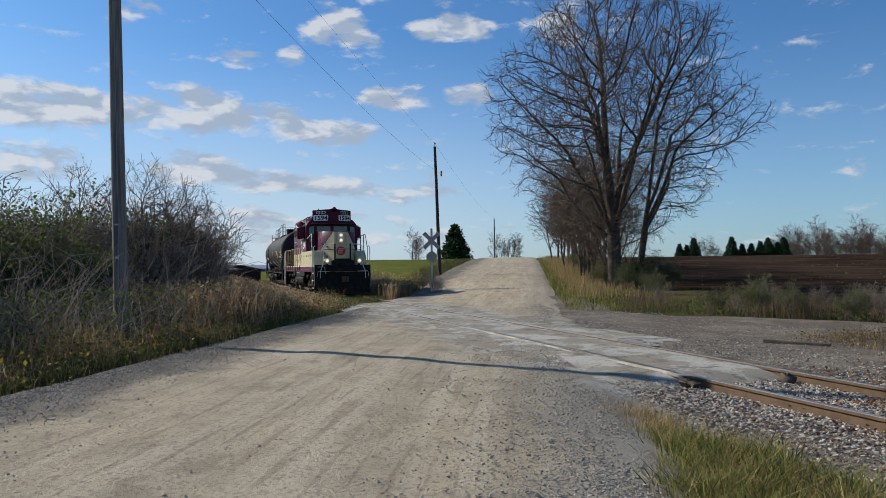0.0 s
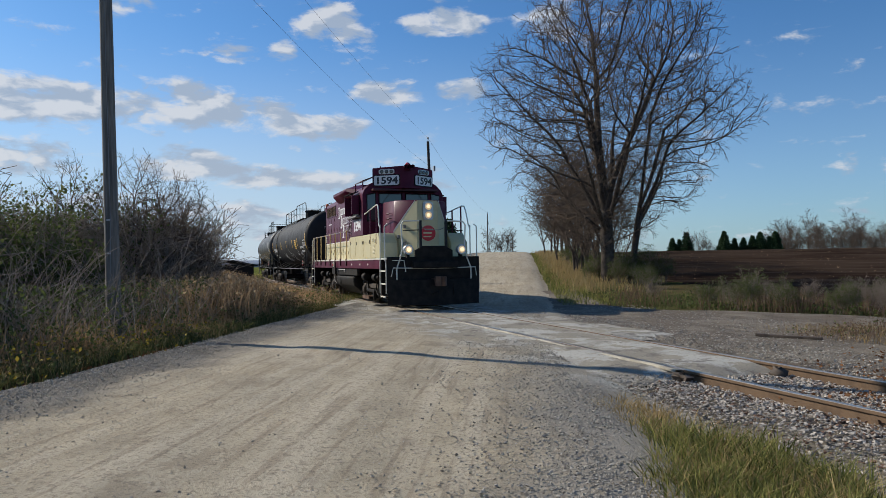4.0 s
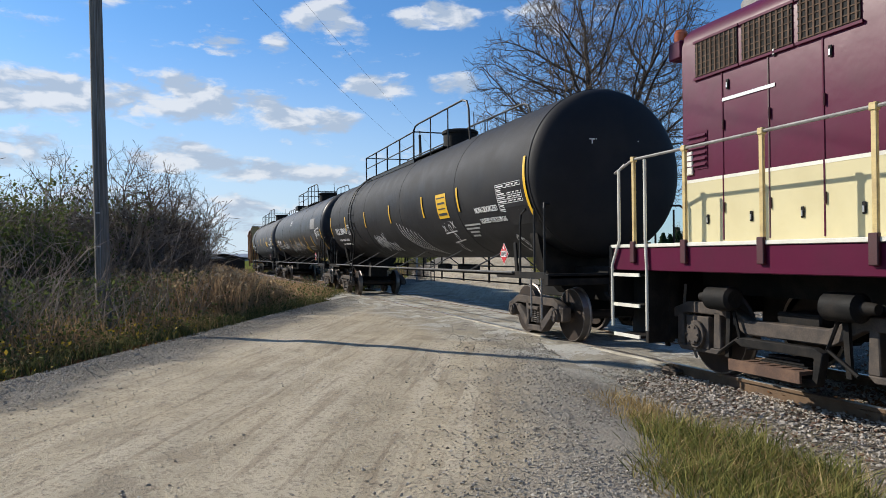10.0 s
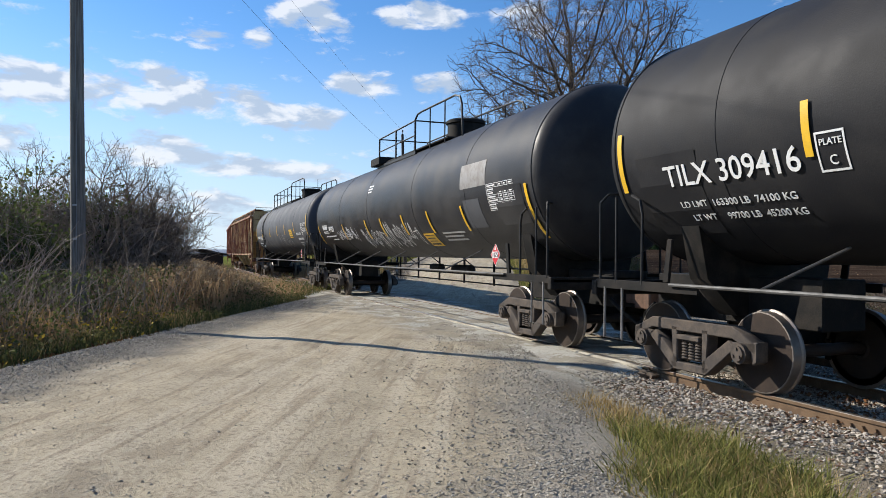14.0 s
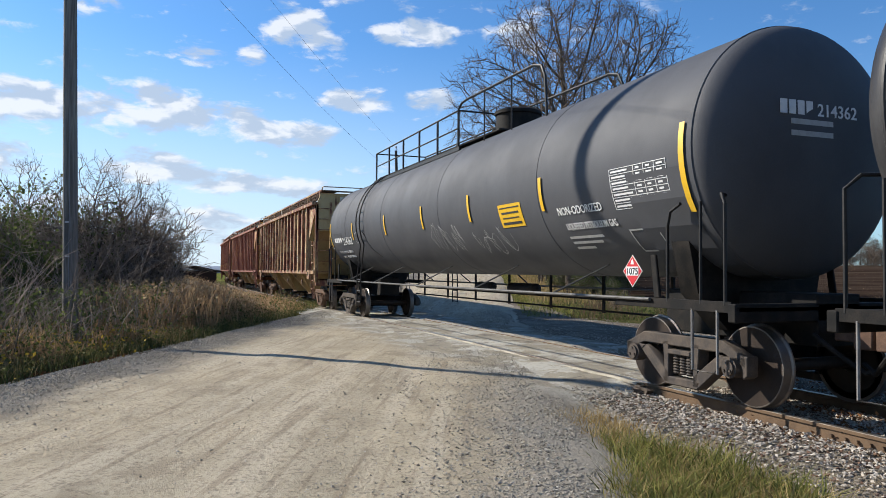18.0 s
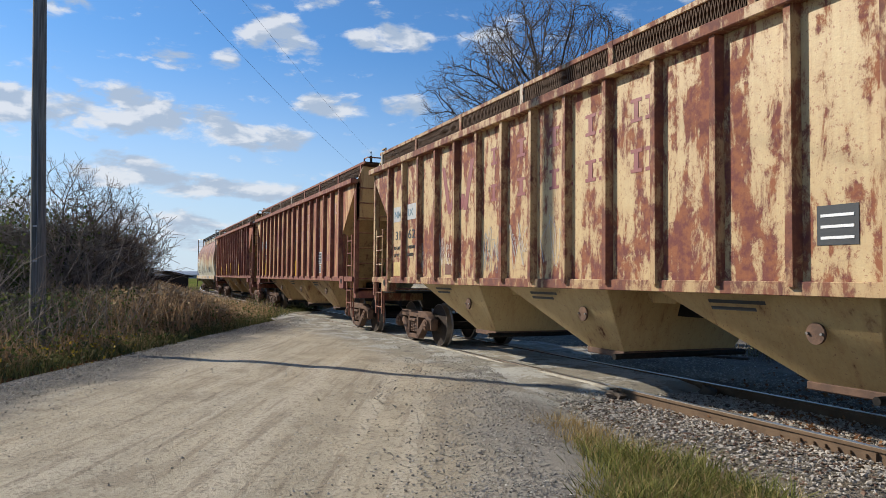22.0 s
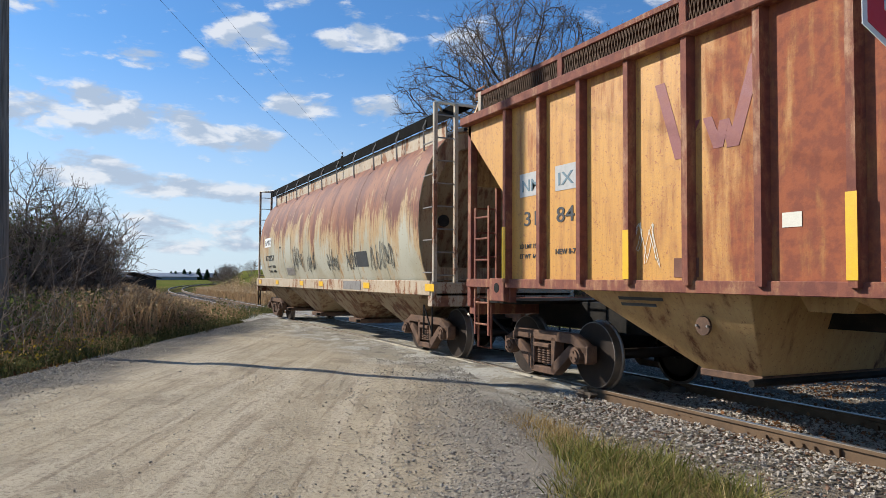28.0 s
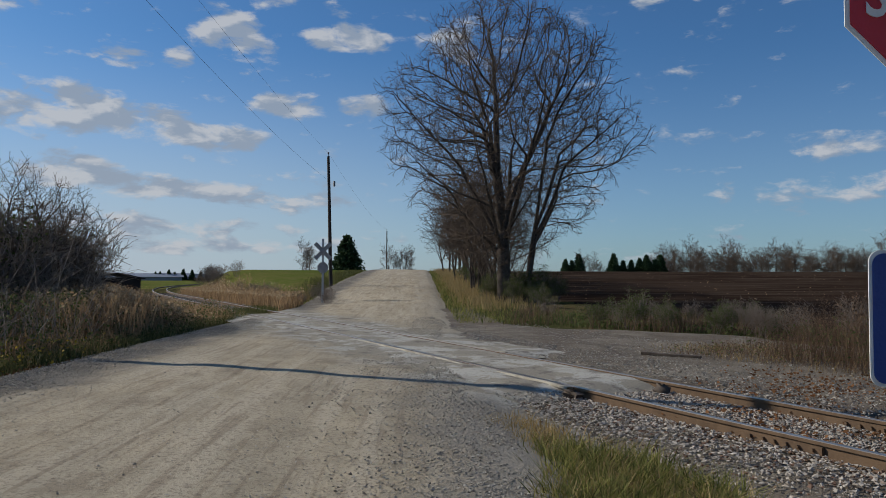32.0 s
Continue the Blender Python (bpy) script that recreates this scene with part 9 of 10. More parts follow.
# -- the last car: a rounded covered hopper --
def round_hopper(template):
    front, rear, mid = -95.0, -109.85, -102.68
    rig = Rig("hopper_car", "rounded pale grey covered hopper car with rusty crown and black graffiti", "hopper car", mid, "covered hoppers of the train")
    shape = [(1.36, 1.44), (1.47, 1.75), (1.535, 2.1), (1.56, 2.5), (1.545, 2.9), (1.49, 3.25), (1.385, 3.6), (1.22, 3.92), (1.0, 4.17), (0.76, 4.33), (0.4, 4.41)]
    ring = [(-y, z) for y, z in shape] + [(0.0, 4.43)] + shape[::-1]

    def hull_y(z):
        for (y0, z0), (y1, z1) in zip(shape, shape[1:]):
            if z0 <= z <= z1:
                return -(y0 + (y1 - y0) * (z - z0) / (z1 - z0))
        return -1.36
    n = len(ring)
    panels = [rear, -106.13 - 2.0, -106.13, -105.13, -103.0, -100.9, -98.8, -96.9, front]
    for a, b in zip(panels, panels[1:]):
        kit = Kit()
        for u in [a + (b - a) * i / 3 for i in range(4)]:
            kit.v += [(u, y, z) for y, z in ring]
        for i in range(3):
            kit.f += [(i * n + k, i * n + k + 1, (i + 1) * n + k + 1, (i + 1) * n + k) for k in range(n - 1)]
        rig.put("hull_panel", kit, "grey_rust", "", None, 0, 60)
    for u in panels[1:-1]:
        kit = Kit()
        for du, o in ((-0.012, 0.0), (-0.006, 0.007), (0.006, 0.007), (0.012, 0.0)):
            kit.v += [(u + du, y * (1 + o / 1.5), z + o * (0.6 if z > 3.6 else 0)) for y, z in ring]
        for i in range(3):
            kit.f += [(i * n + k, i * n + k + 1, (i + 1) * n + k + 1, (i + 1) * n + k) for k in range(n - 1)]
        rig.put("hull_seam", kit, "grey_rust", "", None, 0, 60)
    for s, end in ((1, front), (-1, rear)):
        kit = Kit()
        for o, f, deep in ((0.0, 1.0, 0.0), (0.015, 0.99, 0.0), (-0.04, 0.975, 0.0), (-0.045, 0.80, 0.0), (-0.06, 0.79, 1.0), (-0.062, 0.05, 1.0)):
            kit.v += [(end + s * (o - deep * 0.48 * (4.45 - (2.75 + (z - 2.75) * f))), y * f, 2.75 + (z - 2.75) * f) for y, z in ring]
        for j in range(5):
            kit.f += [(j * n + k, j * n + (k + 1) % n, (j + 1) * n + (k + 1) % n, (j + 1) * n + k) for k in range(n)]
        rig.put("hull_end", kit, "bay_grey", "sloping end sheet behind a flat rim", None, 0, 30)
        e = end + s * (0.62 if s > 0 else 0.58)
        rig.put("end_sill", Kit().box(min(e, e - s * 0.2), max(e, e - s * 0.2), -1.54, 1.54, 0.98, 1.42), "post_grey", "", None, 0.012)
        rig.put("deck_plate", Kit().box(min(end, e), max(end, e), -1.45, 1.45, 1.18, 1.22), "under")
        rig.put("draft_sill", Kit().box(min(e + s * 0.1, end - s * 2.6), max(e + s * 0.1, end - s * 2.6), -0.33, 0.33, 0.74, 1.16), "under", "", None, 0.01)
        coupler(rig, e + s * 0.05, s)
        for y in (-1.47, -1.05, 1.05, 1.47):
            rig.put("end_post", Kit().box(min(e - s * 0.02, e - s * 0.10), max(e - s * 0.02, e - s * 0.10), y - 0.035, y + 0.035, 1.2, 4.72), "post_grey", "", None, 0.006)
        for k in range(8):
            z = 1.55 + 0.42 * k
            for y in (-1.26, 1.26):
                rig.put("end_rung", Kit().tube([(e - s * 0.06, y - 0.21, z), (e - s * 0.06, y + 0.21, z)], 0.015, 5), "grey_steel")
        for k in range(5):
            rig.put("side_rung", Kit().tube([(e - s * 0.08, -1.5, 1.6 + 0.6 * k), (e - s * 0.5, -1.5, 1.6 + 0.6 * k)], 0.015, 5), "grey_steel")
        rig.put("top_frame", Kit().tube([(e - s * 0.06, -1.47, 4.72), (e - s * 0.06, 1.47, 4.72)], 0.03, 6), "off_white")
        rig.put("top_frame", Kit().tube([(e - s * 0.06, -1.47, 4.72), (end - s * 0.1, -1.0, 4.72)], 0.03, 6), "off_white")
        for y in (-1.5, 1.5):
            rig.put("sill_step", Kit().tube([(e - s * 0.08, y, 1.0), (e - s * 0.08, y, 0.46), (e - s * 0.46, y, 0.46), (e - s * 0.46, y, 1.0)], 0.018, 6), "under")
            rig.put("step_brace", Kit().tube([(e - s * 0.08, y, 0.5), (e - s * 0.46, y, 1.0)], 0.015, 5), "under")
        cover = Kit().turned([(end - s * 0.07, 0.12), (end - s * 0.055, 0.12), (end - s * 0.05, 0.02)], "x", (0, -1.0, 2.6), 18)
        rig.put("vent_hole", cover, "under")
    for y in (-1, 1):
        rig.put("side_sill", Kit().box(rear - 0.55, front + 0.55, min(y * 1.42, y * 1.56), max(y * 1.42, y * 1.56), 1.18, 1.45), "sill_paint", "", None, 0.012)
        rig.put("roof_walkway", Kit().box(rear - 0.55, front + 0.55, min(y * 0.68, y * 1.08), max(y * 0.68, y * 1.08), 4.70, 4.735), "soot")
        rig.put("walkway_skirt", Kit().box(rear - 0.5, front + 0.5, min(y * 1.07, y * 1.085), max(y * 1.07, y * 1.085), 4.50, 4.70), "soot", "", None, 0.004)
        rig.put("roof_coaming", Kit().box(rear, front, min(y * 0.96, y * 0.99), max(y * 0.96, y * 0.99), 4.12, 4.52), "sill_paint", "", None, 0.006)
        for i in range(10):
            u = rear + (front - rear) * (i + 0.5) / 10
            rig.put("walkway_bracket", Kit().tube([(u, y * 1.06, 4.70), (u, y * 1.14, 4.52), (u, y * 1.12, 4.05)], 0.02, 5), "grey_steel")
    rig.put("hatch_trough", Kit().box(rear + 0.6, front - 0.6, -0.28, 0.28, 4.40, 4.62), "under", "", None, 0.05)
    for k in range(4):
        c = rear + (front - rear) * (k + 0.5) / 4
        kit = Kit()
        kit.add([(c - 1.6, -1.42, 1.2), (c + 1.6, -1.42, 1.2), (c + 1.6, 1.42, 1.2), (c - 1.6, 1.42, 1.2), (c - 0.35, -0.8, 0.42), (c + 0.35, -0.8, 0.42), (c + 0.35, 0.8, 0.42), (c - 0.35, 0.8, 0.42)],
                [(0, 1, 5, 4), (1, 2, 6, 5), (2, 3, 7, 6), (3, 0, 4, 7), (4, 5, 6, 7)])
        b = rig.put("discharge_bay", kit, "bay_grey", "", None, 0.01)
        rig.put("gate_frame", Kit().box(c - 0.45, c + 0.5, -0.95, 0.95, 0.34, 0.45), "rust_truck", "", b, 0.01)
        rig.put("gate_shaft", Kit().cyl((c + 0.44, -1.05, 0.4), (c + 0.44, 1.05, 0.4), 0.04, 10), "under", "", b)
    rig.put("bay_belly", Kit().box(rear + 0.3, front - 0.3, -1.35, 1.35, 1.1, 1.44), "bay_grey")
    for u in (-94.45, -97.9, -101.6, -103.66, -106.9, -109.72):
        rig.put("reflector", Kit().box(u - 0.20, u + 0.20, -1.568, -1.561, 1.26, 1.39), "yellow", "bright yellow reflector strip")
    rig.put("primer_patch", Kit().box(-99.6, -98.3, -1.566, -1.561, 1.22, 1.42), "grey_steel", "dark grey primer patch")

    def on_hull(words, u, z, size, mat, width=None, out=0.004, bold=0.008):
        zc = z + size * 0.35
        lean = math.degrees(math.atan2(-(hull_y(zc + 0.1) - hull_y(zc - 0.1)), 0.2))
        return rig.text(words, u, z, size, mat, hull_y(zc) - out, lean, width, "LEFT", "lettering", bold)

    def hull_patch(u0, u1, z0, z1, mat, name, label="", out=0.006):
        kit = Kit()
        m = 4
        for u in (u0, u1):
            kit.v += [(u, hull_y(z0 + (z1 - z0) * i / m) - out, z0 + (z1 - z0) * i / m) for i in range(m + 1)]
        kit.f += [(i, i + 1, m + 2 + i, m + 1 + i) for i in range(m)]
        return rig.put(name, kit, mat, label, None, 0, 0)
    hull_patch(-109.0, -107.98, 2.55, 2.87, "white_sign", "number_panel", "white panel behind the car's mark")
    on_hull("NMIX", -108.92, 2.60, 0.28, "black_mark", 0.86, 0.010, 0.0)
    on_hull("172557", -108.88, 2.07, 0.26, "black_mark", 1.26, 0.004, 0.002)
    on_hull("PLATE", -106.66, 2.45, 0.07, "black_mark", 0.2)
    on_hull("C", -106.6, 2.34, 0.08, "black_mark")
    on_hull("LD LMT  202200", -108.6, 1.82, 0.12, "black_mark", 1.12, 0.004, 0.0)
    on_hull("LT WT    60800", -108.55, 1.66, 0.12, "black_mark", 1.06, 0.004, 0.0)
    hull_patch(-105.95, -104.95, 1.56, 1.80, "grey_steel", "primer_patch", "grey painted-out patch")
    hull_patch(-98.9, -98.0, 1.75, 2.1, "black_mark", "data_panel", "black data panel")
    rng = random.Random(77)
    for u0, u1, z0, z1, k in ((-105.0, -103.6, 1.65, 2.55, 7), (-103.3, -102.3, 1.6, 2.3, 5), (-101.2, -100.2, 1.6, 2.2, 5), (-99.6, -98.9, 1.6, 2.2, 4), (-97.9, -96.4, 1.65, 2.3, 6)):
        rig.put("graffiti", scribble(rng, u0, u1, z0, z1, k + 3, 0.018, lambda z: hull_y(z), 0.006), "spray_black", "black sprayed scrawl")
    fit_trucks(rig, (-109.28, -95.75), template)
    return rig

# -- the locomotive --
def loco_truck(car):
    """A two-axle road-switcher truck with outside brake gear."""
    R = 0.508
    t = part("truck", Kit().box(-0.3, 0.3, -0.95, 0.95, 0.55, 0.85), "under", car, "", None, 0.02)
    for side in (-1, 1):
        y0, y1 = side * 0.98, side * 1.12
        f = Kit()
        f.prism([(-1.95, 0.78), (-1.6, 0.90), (-0.9, 0.90), (-0.55, 0.74), (0.55, 0.74), (0.9, 0.90), (1.6, 0.90), (1.95, 0.78), (1.95, 0.66), (1.62, 0.76), (0.95, 0.76), (0.6, 0.58), (-0.6, 0.58), (-0.95, 0.76), (-1.62, 0.76), (-1.95, 0.66)], "y", y0, y1)
        for e in (-1, 1):
            for d in (-0.34, 0.34):
                u = e * 1.40 + d
                f.prism([(u - 0.05, 0.80), (u + 0.05, 0.80), (u + 0.07, 0.36), (u - 0.07, 0.36)], "y", y0, y1)
            f.prism([(e * 1.40 - 0.42, 0.36), (e * 1.40 + 0.42, 0.36), (e * 1.40 + 0.34, 0.29), (e * 1.40 - 0.34, 0.29)], "y", y0, y1)
        part("side_frame", f, "truck", t, "", None, 0.012)
        swing = Kit()
        swing.prism([(-0.62, 0.52), (-0.5, 0.56), (0.5, 0.56), (0.62, 0.52), (0.55, 0.20), (0.45, 0.16), (-0.45, 0.16), (-0.55, 0.20), (-0.48, 0.25), (0.48, 0.25), (0.50, 0.46), (-0.50, 0.46)], "y", side * 1.16, side * 1.26)
        part("swing_hanger", swing, "under", t, "", None, 0.01)
        steps = Kit()
        for k in range(6):
            steps.box(-0.44 + 0.15 * k, -0.34 + 0.15 * k, min(side * 1.14, side * 1.42), max(side * 1.14, side * 1.42), 0.28, 0.32)
        steps.box(-0.50, 0.50, min(side * 1.40, side * 1.43), max(side * 1.40, side * 1.43), 0.22, 0.34)
        part("leaf_spring", steps, "rust_truck", t, "dusty spring plank")
        for k in range(5):
            part("spring_leaf", Kit().box(-0.42 + 0.05 * k, 0.42 - 0.05 * k, min(side * 1.00, side * 1.14), max(side * 1.00, side * 1.14), 0.24 + 0.035 * k, 0.268 + 0.035 * k), "under", t)
        for e in (-1, 1):
            cap = Kit()
            cap.cyl((e * 1.40, side * 0.95, R), (e * 1.40, side * 1.18, R), 0.17, 20)
            cap.cyl((e * 1.40, side * 1.18, R), (e * 1.40, side * 1.21, R), 0.125, 20)
            for k in range(6):
                a = radians(60 * k)
                cap.cyl((e * 1.40 + 0.10 * math.cos(a), side * 1.2, R + 0.10 * math.sin(a)), (e * 1.40 + 0.10 * math.cos(a), side * 1.225, R + 0.10 * math.sin(a)), 0.018, 6)
            cap.box(e * 1.40 - 0.21, e * 1.40 + 0.21, min(side * 0.95, side * 1.13), max(side * 0.95, side * 1.13), R - 0.17, R + 0.22)
            part("journal_box", cap, "truck", t, "", None, 0.008)
            cyl = Kit().turned([(e * 0.62, 0.10), (e * 0.66, 0.14), (e * 1.02, 0.14), (e * 1.06, 0.07), (e * 1.2, 0.05)], "x", (0, side * 1.22, 0.98), 18)
            part("brake_cylinder", cyl, "under", t)
            for d in (-0.62, 0.60):
                part("brake_hanger", Kit().prism([(e * 1.40 + d - 0.035, 0.95), (e * 1.40 + d + 0.035, 0.95), (e * 1.40 + d * 0.93 + 0.03, 0.30), (e * 1.40 + d * 0.93 - 0.03, 0.30)], "y", side * 1.12, side * 1.16), "under", t)
                part("brake_shoe", Kit().box(e * 1.40 + d * 0.92 - 0.05, e * 1.40 + d * 0.92 + 0.05, min(side * 0.70, side * 0.85), max(side * 0.70, side * 0.85), 0.36, 0.68), "truck", t, "", None, 0.01)
            part("brake_lever", Kit().tube([(e * 0.75, side * 1.16, 0.92), (e * 0.60, side * 1.18, 0.55), (e * 0.95, side * 1.18, 0.34)], 0.022, 6), "under", t)
            part("sand_pipe", Kit().tube([(e * 1.85, side * 0.95, 1.1), (e * 1.98, side * 0.90, 0.6), (e * 1.86, side * 0.78, 0.14)], 0.02, 6), "grey_steel", t)
    for e in (-1, 1):
        disc, tread = wheel_kits(R)
        for o in (disc, tread):
            o.v = [(x, y, z - R) for x, y, z in o.v]
        me, tr = solid(disc), solid(tread)
        bm = bmesh.new()
        bm.from_mesh(me)
        n0 = len(bm.faces)
        bm.from_mesh(tr)
        bm.faces.ensure_lookup_table()
        for i in range(n0, len(bm.faces)):
            bm.faces[i].material_index = 1
        bm.to_mesh(me)
        bm.free()
        me.materials.append(M["wheel"])
        me.materials.append(M["tread"])
        me.set_sharp_from_angle(angle=radians(35))
        w = part("wheelset", me, None, t, "", Matrix.Translation((e * 1.40, 0, R)))
    return t


def louvre_set(rig, u0, u1, z0, z1, n, y=-0.905):
    """A door with a bank of pressed louvres."""
    d = rig.put("louvre_panel", Kit().box(u0 - 0.02, u1 + 0.02, y - 0.004, y, z0 - 0.02, z1 + 0.02), "maroon")
    for i in range(n):
        z = z0 + (z1 - z0) * (i + 0.5) / n
        h = (z1 - z0) / n
        rig.put("louvre", Kit().prism([(y - 0.004, z + h * 0.32), (y - 0.030, z - h * 0.18), (y - 0.026, z - h * 0.26), (y - 0.004, z - h * 0.12)], "x", u0, u1), "maroon", "", d)


def latch(rig, u, y, z, parent=None):
    p = rig.put("door_latch", Kit().box(u - 0.025, u + 0.025, y - 0.012, y, z - 0.06, z + 0.06), "under", "", parent, 0.006)
    rig.put("latch_pin", Kit().box(u - 0.009, u + 0.009, y - 0.022, y - 0.012, z - 0.04, z + 0.02), "chrome", "", p)


def locomotive():
    rig = Rig("locomotive", "maroon and cream diesel road switcher with lit headlights and black underframe", "locomotive", 33.1)
    P = rig.put
    # underframe and walkways
    P("frame_sill", Kit().box(25.25, 40.05, -1.5, 1.5, 1.28, 1.575), "maroon", "", None, 0.01)
    P("walkway", Kit().box(25.2, 41.0, -1.52, 1.52, 1.58, 1.625), "off_white", "white-edged walkway plate", None, 0.006)
    P("underframe", Kit().box(26.0, 40.2, -0.62, 0.62, 0.98, 1.3), "under")
    for y in (-1.46, 1.46):
        P("underframe_panel", Kit().box(30.9, 36.2, min(y, y * 0.93), max(y, y * 0.93), 1.02, 1.29), "under")
    # fuel tank
    poly = [(-1.40, 0.98), (-1.45, 0.90), (-1.40, 0.62), (-1.02, 0.30), (1.02, 0.30), (1.40, 0.62), (1.45, 0.90), (1.40, 0.98)]
    tank = P("fuel_tank", Kit().prism(poly, "x", 31.75, 35.45), "under", "black fuel tank slung under the frame", None, 0.03)
    P("fuel_cap", Kit().turned([(-1.42, 0.13), (-1.45, 0.13), (-1.455, 0.10)], "y", (32.64, 0, 0.76), 24), "under", "", tank)
    P("tank_strap", Kit().prism([(p[0] * 1.008, 0.66 + (p[1] - 0.66) * 1.012) for p in poly], "x", 35.3, 35.38), "under", "", tank)
    for u, y in ((31.35, -0.8), (31.35, 0.8)):
        P("air_reservoir", Kit().turned([(31.0, 0.05), (31.05, 0.2), (31.6, 0.2), (31.65, 0.05)], "x", (0, y * 1.2, 0.72), 18), "under")
    for k in range(4):
        P("air_pipe", Kit().tube([(30.4 + 0.3 * k, -1.3, 1.25), (30.45 + 0.3 * k, -1.34, 0.85 - 0.1 * (k % 2)), (30.7 + 0.3 * k, -1.28, 0.6)], 0.02, 6), "grey_steel" if k % 2 else "under")
    P("fuel_pipe", Kit().tube([(32.6, -1.48, 1.22), (33.9, -1.48, 1.22), (33.95, -1.48, 1.12)], 0.025, 6), "grey_steel")
    P("filler_pipe", Kit().tube([(32.35, -1.44, 0.96), (32.3, -1.5, 1.2), (32.45, -1.5, 1.28)], 0.03, 6), "grey_steel")
    plate = P("jack_plate", Kit().box(31.25, 31.95, -1.535, -1.505, 1.02, 1.55), "under", "", None, 0.01)
    P("emergency_cutoff", Kit().turned([(-1.535, 0.105), (-1.55, 0.105), (-1.556, 0.02)], "y", (31.58, 0, 1.42), 20), "off_white", "round white emergency cut-off with a red centre", plate)
    P("cutoff_button", Kit().turned([(-1.556, 0.055), (-1.575, 0.05), (-1.58, 0.01)], "y", (31.58, 0, 1.42), 16), "red_sign", "", plate)
    for u in (33.0, 35.4, 36.9, 38.2):
        P("sill_plate", Kit().box(u - 0.07, u + 0.07, -1.506, -1.500, 1.40, 1.46), "off_white")
    # long hood: cream lower doors, maroon above, rounded shoulders
    hood = [(-0.90, 2.42), (-0.90, 4.18), (-0.86, 4.32), (-0.76, 4.42), (-0.5, 4.48), (0.5, 4.48), (0.76, 4.42), (0.86, 4.32), (0.90, 4.18), (0.90, 2.42)]
    P("long_hood", Kit().prism(hood, "x", 25.98, 35.55), "maroon", "", None, 0.008, 40)
    P("hood_base", Kit().box(25.985, 35.5, -0.903, 0.903, 1.62, 2.42), "cream", "cream-painted lower hood doors", None, 0.006)
    P("hood_stripe", Kit().box(25.98, 34.0, -0.906, 0.906, 2.40, 2.44), "off_white", "thin white dividing stripe")
    for i, u in enumerate((26.75, 27.5, 28.25, 29.0, 29.75, 30.5, 31.25, 31.98, 32.65, 33.35, 34.0, 34.75)):
        P("door_seam", Kit().box(u - 0.009, u + 0.009, -0.909, -0.902, 1.66, 3.80), "shade_maroon" if i % 2 else "maroon")
        latch(rig, u - 0.28, -0.906, 1.92)
        latch(rig, u + 0.10, -0.906, 3.52 + 0.2 * (i % 2))
        for z in (2.05, 3.05):
            P("hinge", Kit().cyl((u + 0.02, -0.915, z - 0.06), (u + 0.02, -0.915, z + 0.06), 0.014, 6), "shade_maroon")
    for u0, u1 in ((31.50, 31.93), (32.10, 32.53), (32.79, 33.24)):
        louvre_set(rig, u0, u1, 3.18, 3.72, 8)
        louvre_set(rig, u0, u1, 2.58, 3.10, 8)
    louvre_set(rig, 33.86, 34.32, 2.72, 3.42, 10)
    louvre_set(rig, 26.10, 26.45, 2.58, 3.02, 6)
    for a, b in ((26.27, 27.02), (27.1, 27.86), (27.94, 28.71)):
        g = P("radiator_grille", Kit().box(a, b, -0.914, -0.902, 3.72, 4.16), "under")
        for k in range(9):
            u = a + (b - a) * (k + 0.5) / 9
            P("grille_bar", Kit().box(u - 0.012, u + 0.012, -0.925, -0.914, 3.73, 4.15), "roof_rust", "", g)
        for k in range(6):
            z = 3.74 + 0.075 * k
            P("grille_bar", Kit().box(a, b, -0.922, -0.915, z - 0.006, z + 0.006), "roof_rust", "", g)
        for q in ((a - 0.03, b + 0.03, 3.69, 3.72), (a - 0.03, b + 0.03, 4.16, 4.19)):
            P("grille_frame", Kit().box(q[0], q[1], -0.928, -0.902, q[2], q[3]), "maroon", "", g)
    g = P("cab_grille", Kit().box(34.95, 35.42, -0.914, -0.902, 3.62, 4.12), "under")
    for k in range(8):
        P("grille_bar", Kit().box(34.95 + 0.06 * k, 34.97 + 0.06 * k, -0.924, -0.914, 3.63, 4.11), "roof_rust", "", g)
    # dynamic brake blister with an undercut flare
    for s in (-1, 1):
        flare = Kit()
        flare.prism([(s * 0.86, 4.12), (s * 1.22, 4.44), (s * 1.22, 4.56), (s * 0.6, 4.72), (s * 0.2, 4.72), (s * 0.2, 4.3)], "x", 29.9, 33.0)
        P("brake_blister", flare, "maroon", "", None, 0.012)
        for e, w in ((29.9, -1), (33.0, 1)):
            k = Kit().add([(e, s * 0.86, 4.12), (e, s * 1.22, 4.44), (e, s * 1.22, 4.56), (e, s * 0.6, 4.72), (e + w * 0.75, s * 0.88, 4.26), (e + w * 0.75, s * 0.6, 4.46)], [(0, 1, 4), (1, 2, 5, 4), (2, 3, 5), (0, 4, 5, 3)])
            P("blister_fairing", k, "maroon", "", None, 0, 20)
    P("fan_shroud", Kit().turned([(4.46, 0.62), (4.82, 0.62), (4.84, 0.55), (4.80, 0.1)], "z", (31.4, 0, 0), 28), "maroon")
    for u in (26.9, 28.2):
        P("radiator_fan", Kit().turned([(4.46, 0.56), (4.62, 0.56), (4.63, 0.5), (4.6, 0.06)], "z", (u, 0, 0), 28), "grey_steel")
    for u in (33.6, 34.4):
        P("exhaust_stack", Kit().box(u - 0.2, u + 0.2, -0.16, 0.16, 4.46, 4.72), "under", "", None, 0.03)
